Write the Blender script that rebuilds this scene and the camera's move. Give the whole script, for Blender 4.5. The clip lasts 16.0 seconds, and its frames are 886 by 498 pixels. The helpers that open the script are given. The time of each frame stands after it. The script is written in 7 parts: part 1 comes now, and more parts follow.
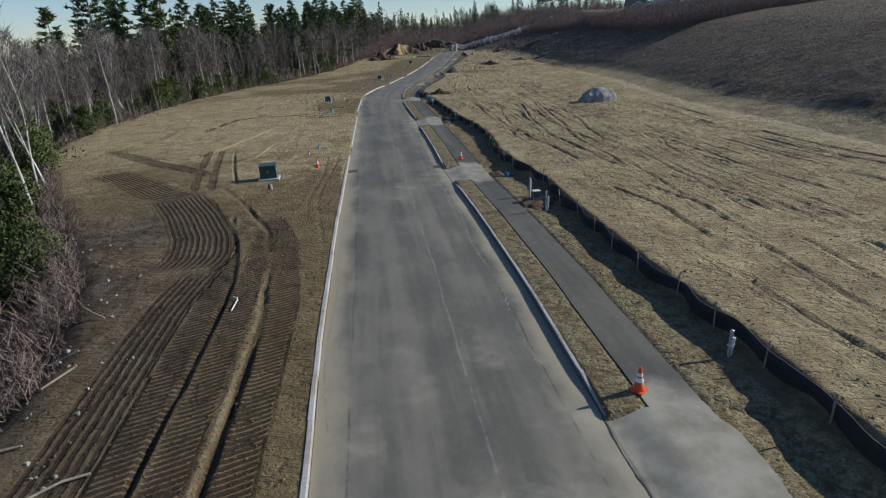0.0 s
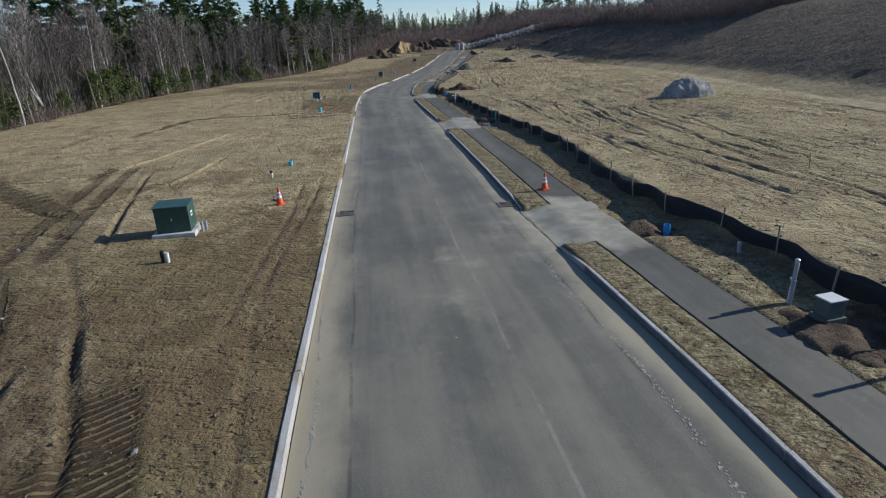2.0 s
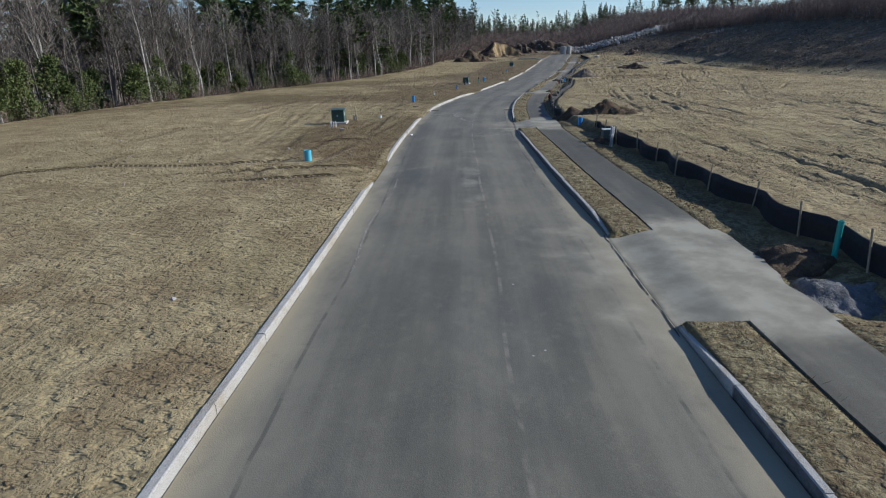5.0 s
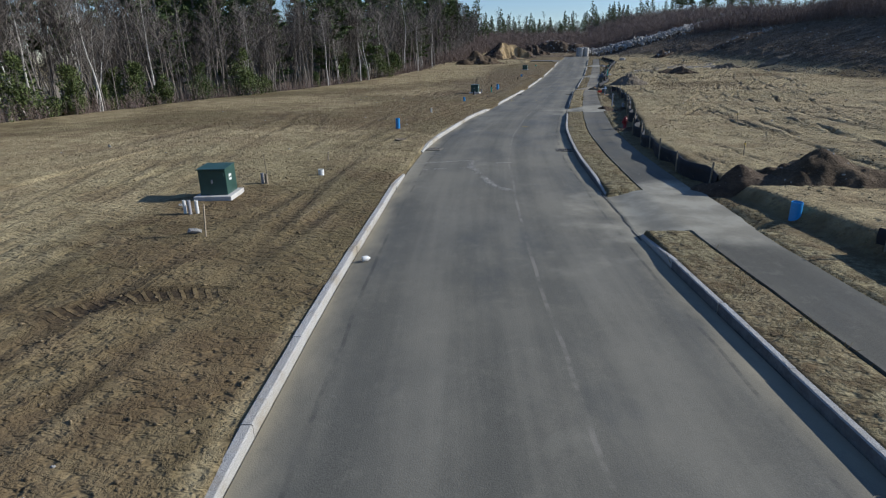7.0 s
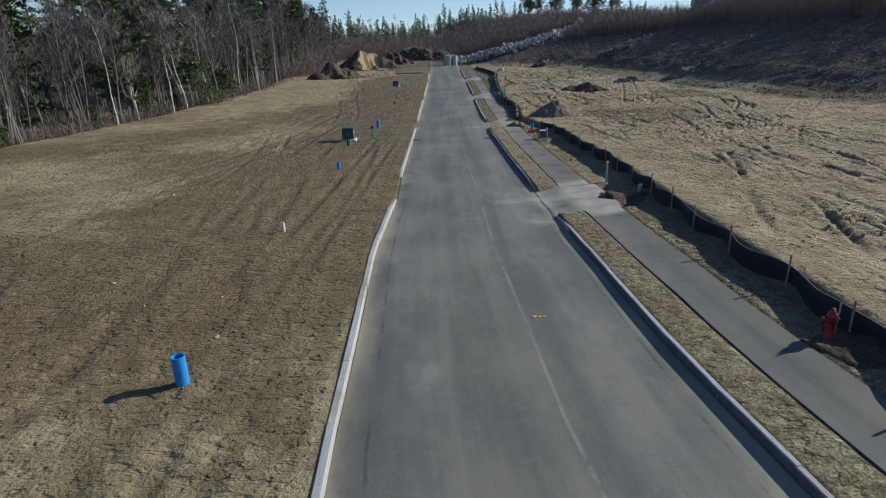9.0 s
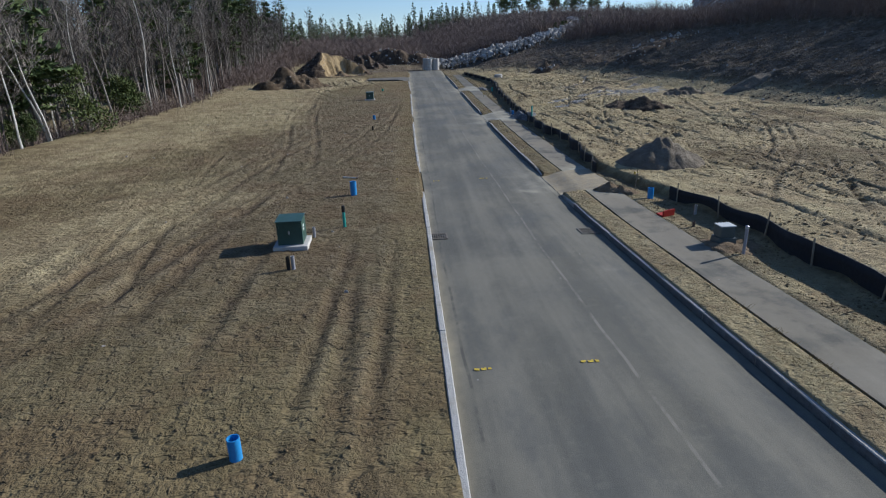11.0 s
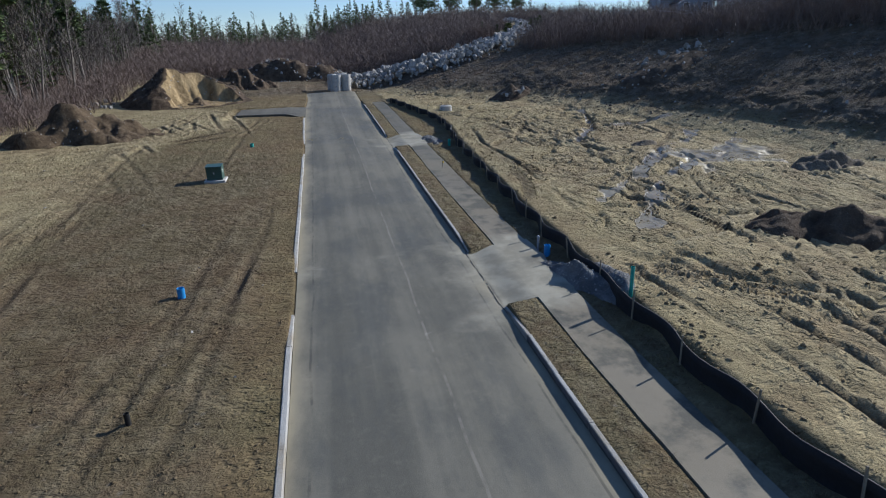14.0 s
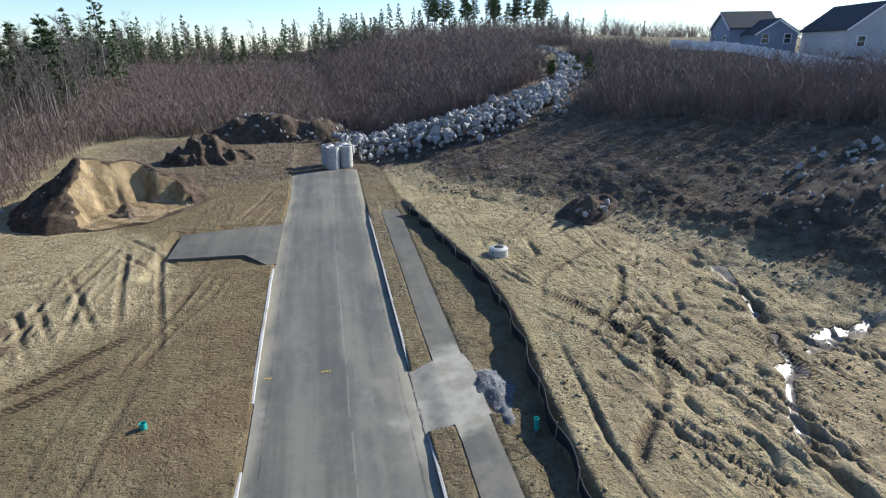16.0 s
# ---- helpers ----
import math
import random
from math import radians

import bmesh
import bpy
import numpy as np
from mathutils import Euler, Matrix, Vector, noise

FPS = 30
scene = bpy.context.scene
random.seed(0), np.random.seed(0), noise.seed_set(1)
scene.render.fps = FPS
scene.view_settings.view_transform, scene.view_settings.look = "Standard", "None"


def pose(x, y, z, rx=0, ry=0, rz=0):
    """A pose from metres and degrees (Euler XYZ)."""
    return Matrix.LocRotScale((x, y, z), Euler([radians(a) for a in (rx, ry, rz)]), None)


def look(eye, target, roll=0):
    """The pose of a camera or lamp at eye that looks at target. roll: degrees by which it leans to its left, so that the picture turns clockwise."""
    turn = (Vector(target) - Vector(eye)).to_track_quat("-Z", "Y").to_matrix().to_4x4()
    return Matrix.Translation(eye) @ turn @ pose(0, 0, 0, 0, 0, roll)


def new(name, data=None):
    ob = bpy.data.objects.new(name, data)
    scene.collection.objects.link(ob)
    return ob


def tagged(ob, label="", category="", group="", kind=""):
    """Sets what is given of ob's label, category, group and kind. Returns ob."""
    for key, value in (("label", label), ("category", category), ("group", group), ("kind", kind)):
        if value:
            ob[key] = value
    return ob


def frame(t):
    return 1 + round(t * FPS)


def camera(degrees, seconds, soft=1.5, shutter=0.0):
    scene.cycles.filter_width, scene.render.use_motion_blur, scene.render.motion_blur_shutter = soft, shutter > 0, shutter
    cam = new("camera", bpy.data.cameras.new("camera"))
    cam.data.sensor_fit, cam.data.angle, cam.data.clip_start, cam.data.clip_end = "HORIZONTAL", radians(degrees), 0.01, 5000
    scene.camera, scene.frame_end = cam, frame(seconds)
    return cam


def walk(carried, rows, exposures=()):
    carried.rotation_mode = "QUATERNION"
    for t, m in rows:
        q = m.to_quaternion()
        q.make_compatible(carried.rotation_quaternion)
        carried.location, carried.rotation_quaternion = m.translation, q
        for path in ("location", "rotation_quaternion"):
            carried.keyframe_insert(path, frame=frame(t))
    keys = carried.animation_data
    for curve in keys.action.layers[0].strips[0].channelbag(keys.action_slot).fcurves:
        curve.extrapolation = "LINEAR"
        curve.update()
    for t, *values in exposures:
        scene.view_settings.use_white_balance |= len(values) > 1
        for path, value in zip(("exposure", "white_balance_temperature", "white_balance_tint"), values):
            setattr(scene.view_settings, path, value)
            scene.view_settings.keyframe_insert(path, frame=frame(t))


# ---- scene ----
cam = camera(76.2, 16.0, 1.25)
PATH = [
    (0, (0.082, 0.228, 9.209), (0.265, 2.089, 8.501), -2.8),
    (0.5, (-0.43, 5.099, 8.517), (-0.244, 6.962, 7.814), -2.7),
    (1, (-0.709, 10.097, 7.697), (-0.524, 11.962, 7.0), -2.6),
    (1.5, (-0.729, 15.311, 7.102), (-0.542, 17.177, 6.409), -2.6),
    (2, (-0.74, 20.674, 6.166), (-0.544, 22.541, 5.477), -2.5),
    (2.5, (-0.573, 26.072, 5.489), (-0.353, 27.938, 4.805), -2.2),
    (3, (-0.284, 31.678, 5.24), (-0.041, 33.542, 4.559), -2.2),
    (3.5, (0.15, 37.323, 5.021), (0.299, 39.2, 4.346), -2.0),
    (4, (0.598, 43.101, 4.784), (0.589, 44.987, 4.117), -2.2),
    (4.2, (0.739, 45.449, 4.713), (0.683, 47.335, 4.049), -2.1),
    (6.3, (0.295, 68.186, 4.166), (0.201, 70.075, 3.515), -1.3),
    (6.5, (0.027, 70.407, 4.136), (-0.057, 72.297, 3.486), -1.2),
    (7, (-0.308, 76.02, 4.053), (-0.388, 77.91, 3.404), -1.2),
    (7.5, (-0.762, 81.719, 4.155), (-0.731, 83.61, 3.505), -0.6),
    (8, (-1.049, 87.486, 4.604), (-0.904, 89.372, 3.953), -1.2),
    (8.5, (-1.269, 93.221, 5.145), (-0.954, 95.085, 4.492), -1.4),
    (9, (-1.261, 99.168, 5.743), (-0.87, 101.017, 5.089), -1.8),
    (9.2, (-1.178, 101.542, 5.976), (-0.772, 103.389, 5.324), -1.8),
    (11.3, (1.392, 125.641, 5.769), (1.945, 127.45, 5.122), -1.7),
    (11.5, (1.726, 127.779, 5.756), (2.419, 129.538, 5.102), -1.9),
    (12, (2.844, 133.543, 5.581), (3.856, 135.134, 4.913), -2.3),
    (12.5, (4.346, 139.11, 5.407), (5.251, 140.766, 4.744), -2.1),
    (13, (6.231, 144.763, 5.25), (7.047, 146.467, 4.595), -1.8),
    (13.5, (8.108, 150.325, 6.185), (8.892, 152.044, 5.53), -1.7),
    (14, (10.081, 155.97, 7.702), (10.852, 157.695, 7.047), -1.6),
    (14.5, (12.057, 161.636, 9.314), (12.819, 163.364, 8.657), -1.7),
    (15, (13.993, 167.395, 11.207), (14.75, 169.125, 10.547), -1.3),
    (15.5, (15.943, 173.486, 12.971), (16.696, 175.216, 12.307), -1.0),
    (16, (17.808, 179.572, 14.643), (18.563, 181.301, 13.978), -0.8),
]
EXPOSURES = [(0, -0.07, 6300, 9), (2, 0.09, 6150, 9), (4, 0.13, 6150, 9), (6.5, 0.02, 6100, 9), (8, 0.05, 6100, 9), (9, 0.08, 6100, 9), (12, 0.12, 6000, 9), (14, 0.14, 6000, 9), (15, 0.32, 6050, 9), (16, 0.78, 6100, 9)]
walk(cam, [(t, look(eye, target, roll)) for t, eye, target, roll in PATH], EXPOSURES)

# ---- world and sun ----
SUN_FROM = Vector((0.985, 0.17, math.tan(radians(26.0)))).normalized()
world = bpy.data.worlds.new("sky")
scene.world = world
world.use_nodes = True
sky = world.node_tree.nodes.new("ShaderNodeTexSky")
sky.sky_type, sky.sun_disc = "NISHITA", False
sky.sun_elevation, sky.sun_rotation = radians(26.0), radians(80.0)
sky.air_density, sky.dust_density, sky.ozone_density = 1.0, 0.0, 3.0
haze = world.node_tree.nodes.new("ShaderNodeMix")
haze.data_type, haze.blend_type = "RGBA", "MULTIPLY"
haze.inputs[0].default_value, haze.inputs[7].default_value = 1.0, (0.92, 0.97, 1.12, 1)
world.node_tree.links.new(sky.outputs[0], haze.inputs[6])
world.node_tree.links.new(haze.outputs[2], world.node_tree.nodes["Background"].inputs[0])
world.node_tree.nodes["Background"].inputs[1].default_value = 0.1
sun_data = bpy.data.lights.new("sun", "SUN")
sun_data.energy, sun_data.angle, sun_data.color = 5.0, radians(0.5), (1.0, 0.95, 0.88)
sun = new("sun", sun_data)
sun.matrix_world = look((60, 60, 80), tuple(Vector((60, 60, 80)) - SUN_FROM))
scene.view_settings.exposure = 0.0


# ---- materials ----
class Mat:
    """A node material with a principled surface, and short ways to add nodes to it."""

    def __init__(self, name, rough=0.9, metal=0.0, spec=0.3):
        self.m = bpy.data.materials.new(name)
        self.m.use_nodes = True
        self.t = self.m.node_tree
        self.b = self.t.nodes["Principled BSDF"]
        self.b.inputs["Roughness"].default_value = rough
        self.b.inputs["Metallic"].default_value = metal
        self.b.inputs["Specular IOR Level"].default_value = spec
        self.pos = None

    def link(self, a, b):
        self.t.links.new(a, b)

    def put(self, socket, v):
        if isinstance(v, bpy.types.NodeSocket):
            self.link(v, socket)
        elif isinstance(v, tuple) and len(v) == 3 and socket.type == "RGBA":
            socket.default_value = (*v, 1)
        else:
            socket.default_value = v

    def coords(self, scale=(1, 1, 1), uv=False, turn=0.0):
        if uv:
            src = self.t.nodes.new("ShaderNodeUVMap").outputs[0]
        else:
            src = self.t.nodes.new("ShaderNodeNewGeometry").outputs["Position"] if uv is False else self.t.nodes.new("ShaderNodeTexCoord").outputs["Object"]
        mp = self.t.nodes.new("ShaderNodeMapping")
        mp.inputs["Scale"].default_value = scale
        mp.inputs["Rotation"].default_value = (0, 0, turn)
        self.link(src, mp.inputs[0])
        return mp.outputs[0]

    def noise(self, scale, detail=4, rough=0.55, vec=None, out=0):
        n = self.t.nodes.new("ShaderNodeTexNoise")
        n.inputs["Scale"].default_value, n.inputs["Detail"].default_value, n.inputs["Roughness"].default_value = scale, detail, rough
        self.link(vec if vec is not None else self.coords(), n.inputs["Vector"])
        return n.outputs[out]

    def voronoi(self, scale, vec=None, feature="F1"):
        n = self.t.nodes.new("ShaderNodeTexVoronoi")
        n.feature = feature
        n.inputs["Scale"].default_value = scale
        self.link(vec if vec is not None else self.coords(), n.inputs["Vector"])
        return n.outputs["Distance"]

    def wave(self, scale, distort, vec, detail=1.0, dscale=1.0, axis="X"):
        n = self.t.nodes.new("ShaderNodeTexWave")
        n.bands_direction = axis
        n.inputs["Scale"].default_value, n.inputs["Distortion"].default_value = scale, distort
        n.inputs["Detail"].default_value, n.inputs["Detail Scale"].default_value = detail, dscale
        self.link(vec, n.inputs["Vector"])
        return n.outputs["Fac"]

    def ramp(self, v, lo, hi, a=0.0, b=1.0):
        n = self.t.nodes.new("ShaderNodeMapRange")
        n.interpolation_type = "SMOOTHSTEP"
        for i, x in enumerate((v, lo, hi, a, b)):
            self.put(n.inputs[i], x)
        return n.outputs[0]

    def mix(self, f, a, b, mode="MIX"):
        n = self.t.nodes.new("ShaderNodeMix")
        n.data_type, n.blend_type = "RGBA", mode
        self.put(n.inputs[0], f), self.put(n.inputs[6], a), self.put(n.inputs[7], b)
        return n.outputs[2]

    def math(self, op, a, b=0.0, c=0.0):
        n = self.t.nodes.new("ShaderNodeMath")
        n.operation = op
        self.put(n.inputs[0], a), self.put(n.inputs[1], b), self.put(n.inputs[2], c)
        return n.outputs[0]

    def attr(self, name):
        n = self.t.nodes.new("ShaderNodeAttribute")
        n.attribute_name = name
        s = self.t.nodes.new("ShaderNodeSeparateColor")
        self.link(n.outputs["Color"], s.inputs[0])
        return s.outputs

    def random(self):
        return self.t.nodes.new("ShaderNodeObjectInfo").outputs["Random"]

    def island(self):
        return self.t.nodes.new("ShaderNodeNewGeometry").outputs["Random Per Island"]

    def bump(self, h, depth, strength=1.0, under=None):
        n = self.t.nodes.new("ShaderNodeBump")
        n.inputs["Strength"].default_value = strength
        self.put(n.inputs["Distance"], depth)
        self.link(h, n.inputs["Height"])
        if under is not None:
            self.link(under, n.inputs["Normal"])
        return n.outputs[0]

    def done(self, colour=None, rough=None, normal=None):
        if colour is not None:
            self.put(self.b.inputs["Base Color"], colour)
        if rough is not None:
            self.put(self.b.inputs["Roughness"], rough)
        if normal is not None:
            self.put(self.b.inputs["Normal"], normal)
        return self.m


def plain(name, colour, rough=0.8, metal=0.0, spec=0.3, grain=14.0, spread=0.3, depth=0.004):
    """A surface of one colour with stains and grain at two scales."""
    m = Mat(name, rough, metal, spec)
    co = m.coords(uv=None)
    big, small = m.noise(grain * 0.18, 4, 0.6, co), m.noise(grain, 5, 0.6, co)
    dark = tuple(c * (1 - spread) for c in colour)
    light = tuple(min(1, c * (1 + spread * 0.6)) for c in colour)
    c = m.mix(m.ramp(m.math("ADD", m.math("MULTIPLY", big, 0.6), m.math("MULTIPLY", small, 0.4)), 0.32, 0.68), dark, light)
    return m.done(c, m.ramp(big, 0.3, 0.7, max(0, rough - 0.12), min(1, rough + 0.1)), m.bump(small, depth))


def soil_material():
    m = Mat("bare_soil", 0.95, spec=0.15)
    soil, mark, worn = m.attr("soil"), m.attr("mark"), m.attr("worn")
    p = m.coords()
    big, mid, fine = m.noise(0.07, 5, 0.6, p), m.noise(0.9, 6, 0.65, p), m.noise(14.0, 5, 0.7, p)
    loam = m.mix(m.ramp(mid, 0.3, 0.7), (0.132, 0.096, 0.047), (0.235, 0.178, 0.09))
    loam = m.mix(m.ramp(big, 0.42, 0.62, 0.0, 0.45), loam, (0.18, 0.152, 0.074))
    sand = m.mix(m.ramp(mid, 0.3, 0.7), (0.3, 0.233, 0.124), (0.49, 0.398, 0.222))
    sand = m.mix(m.ramp(big, 0.4, 0.65, 0.0, 0.5), sand, (0.31, 0.262, 0.136))
    c = m.mix(m.ramp(m.math("ADD", soil[0], m.math("MULTIPLY_ADD", mid, 0.5, -0.25)), 0.25, 0.75), loam, sand)
    c = m.mix(m.math("MULTIPLY", mark[2], m.ramp(mid, 0.25, 0.6, 0.6, 1.0)), c, m.mix(m.ramp(mid, 0.35, 0.7), (0.075, 0.058, 0.044), (0.215, 0.175, 0.135)))
    straw = m.mix(m.ramp(fine, 0.35, 0.65), (0.17, 0.145, 0.075), (0.42, 0.36, 0.21))
    c = m.mix(m.math("MULTIPLY", soil[2], m.ramp(m.noise(3.2, 6, 0.75, p), 0.42, 0.54)), m.mix(m.math("MULTIPLY", soil[2], 0.4), c, (0.085, 0.07, 0.042)), straw)
    c = m.mix(m.ramp(m.noise(4.5, 7, 0.8, p), 0.5, 0.66, 0.0, 0.75), c, m.mix(0.65, c, (0.05, 0.037, 0.025)))
    c = m.mix(m.ramp(fine, 0.3, 0.75, 0.0, 0.35), c, m.mix(0.5, c, (0.05, 0.036, 0.024)))
    brown = m.ramp(m.noise(0.33, 5, 0.65, p), 0.46, 0.6, 0.0, 0.6)
    c = m.mix(brown, c, m.mix(0.5, c, (0.15, 0.092, 0.052)))
    # Ruts get darker with depth: shade mixed into the soil colour.
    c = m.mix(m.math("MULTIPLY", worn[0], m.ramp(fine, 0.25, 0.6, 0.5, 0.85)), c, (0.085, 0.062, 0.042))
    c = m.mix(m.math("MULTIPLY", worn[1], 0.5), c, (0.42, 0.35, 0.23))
    rubble = m.math("MULTIPLY", mark[2], m.ramp(m.voronoi(2.6, p), 0.1, 0.2, 1.0, 0.0))
    c = m.mix(m.math("MULTIPLY", rubble, m.ramp(m.noise(0.6, 4, 0.6, p), 0.45, 0.6, 0.0, 0.8)), c, (0.27, 0.25, 0.22))
    stones = m.ramp(m.voronoi(5.5, p), 0.04, 0.09, 1.0, 0.0)
    stones = m.math("MULTIPLY", stones, m.ramp(m.noise(1.3, 3, 0.6, p), 0.56, 0.66))
    c = m.mix(stones, c, (0.38, 0.34, 0.28))
    c = m.mix(m.math("MULTIPLY", soil[1], 0.3), c, (0.17, 0.14, 0.1))
    rough = m.ramp(soil[1], 0.3, 0.8, 0.95, 0.24)
    dry = m.ramp(soil[1], 0.2, 0.7, 1.0, 0.15)
    m.put(m.b.inputs["Specular IOR Level"], m.ramp(soil[1], 0.2, 0.8, 0.15, 0.5))
    # cleats of tracked machines, long wavy furrows, and clods
    lug = m.attr("lug")
    wobble = m.math("MULTIPLY_ADD", m.noise(2.2, 3, 0.6, p), 0.5, lug[0])
    teeth = m.math("SINE", m.math("MULTIPLY", wobble, 2 * math.pi))
    patchy = m.ramp(m.noise(1.1, 4, 0.6, p), 0.3, 0.5, 0.25, 1.0)
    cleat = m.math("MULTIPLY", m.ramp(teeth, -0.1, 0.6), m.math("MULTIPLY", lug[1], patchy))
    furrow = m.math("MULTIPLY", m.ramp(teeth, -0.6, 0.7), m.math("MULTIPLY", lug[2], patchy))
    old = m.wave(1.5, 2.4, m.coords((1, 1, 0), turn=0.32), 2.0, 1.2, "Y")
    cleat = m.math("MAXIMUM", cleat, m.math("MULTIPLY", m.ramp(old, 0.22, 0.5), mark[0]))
    # Grooves between cleats and combs are darkened in colour to read as shaded.
    groove_shade = m.math("MULTIPLY", m.math("SUBTRACT", m.math("MAXIMUM", lug[1], lug[2]), m.math("MAXIMUM", cleat, furrow)), 0.85)
    c = m.mix(groove_shade, c, (0.032, 0.023, 0.015))
    # streaks left by wheels and tracks, in patches, each patch its own way
    streak = None
    for turn, fine_x, patch_at in ((0.12, 4.2, 0.0), (-0.55, 3.4, 31.0), (0.95, 3.8, 57.0)):
        lines = m.ramp(m.noise(1.0, 2, 0.5, m.coords((fine_x, 0.16, 1), turn=turn)), 0.44, 0.56)
        q = m.coords()
        q.node.inputs["Location"].default_value = (patch_at, patch_at * 0.7, 0)
        where = m.math("MULTIPLY", m.ramp(m.noise(0.11, 3, 0.5, q), 0.52, 0.6), m.ramp(m.noise(0.7, 4, 0.6, q), 0.42, 0.58))
        lines = m.math("MULTIPLY", lines, where)
        streak = lines if streak is None else m.math("MAXIMUM", streak, lines)
    streak = m.math("MULTIPLY", streak, worn[2])
    grit = m.noise(5.0, 6, 0.75, p)
    crumbs = m.math("MULTIPLY", m.ramp(m.voronoi(4.2, p), 0.1, 0.24, 1.0, 0.0), m.ramp(m.noise(0.6, 5, 0.7, p), 0.48, 0.58))
    firm = m.math("MULTIPLY_ADD", m.math("MAXIMUM", lug[1], lug[2]), -0.7, 1.0)
    n1 = m.bump(m.math("MULTIPLY_ADD", grit, 0.8, m.math("MULTIPLY", fine, 0.35)), m.math("MULTIPLY", m.math("MULTIPLY", dry, firm), m.ramp(m.noise(0.5, 4, 0.6, p), 0.4, 0.6, 0.015, 0.035)), 1.0)
    n2 = m.bump(cleat, 0.09, 1.0, n1)
    n3 = m.bump(furrow, 0.12, 1.0, n2)
    n3 = m.bump(m.math("MULTIPLY", streak, dry), 0.045, 1.0, n3)
    crust = m.noise(0.75, 5, 0.62, m.coords((1.25, 0.55, 1), turn=0.2))
    shelf = None
    for at in (0.4, 0.5, 0.6):
        edge = m.ramp(crust, at, at + 0.04)
        shelf = edge if shelf is None else m.math("ADD", shelf, edge)
    shelf = m.math("MULTIPLY", shelf, m.math("MULTIPLY", worn[2], m.ramp(m.noise(0.16, 3, 0.5, p), 0.42, 0.55)))
    n3 = m.bump(m.math("MULTIPLY", shelf, dry), 0.07, 1.0, n3)
    # crumbs and clods, and rubble on the dug slope
    n3 = m.bump(m.math("MULTIPLY", crumbs, dry), 0.035, 1.0, n3)
    n3 = m.bump(m.math("MULTIPLY", mark[2], m.math("MULTIPLY_ADD", m.voronoi(1.9, p), -0.7, m.math("MULTIPLY", m.noise(3.2, 6, 0.75, p), 0.8))), 0.36, 1.0, n3)
    dents = m.math("MULTIPLY", m.ramp(m.noise(2.6, 3, 0.55, m.coords((1, 1.9, 1))), 0.3, 0.52, 0.0, 1.0), m.ramp(m.noise(9.0, 4, 0.7, p), 0.3, 0.6, 0.6, 1.0))
    n3 = m.bump(m.math("MULTIPLY", dents, m.math("MULTIPLY", dry, firm)), 0.06, 1.0, n3)
    n4 = m.bump(stones, 0.03, 1.0, n3)
    return m.done(c, rough, n4)


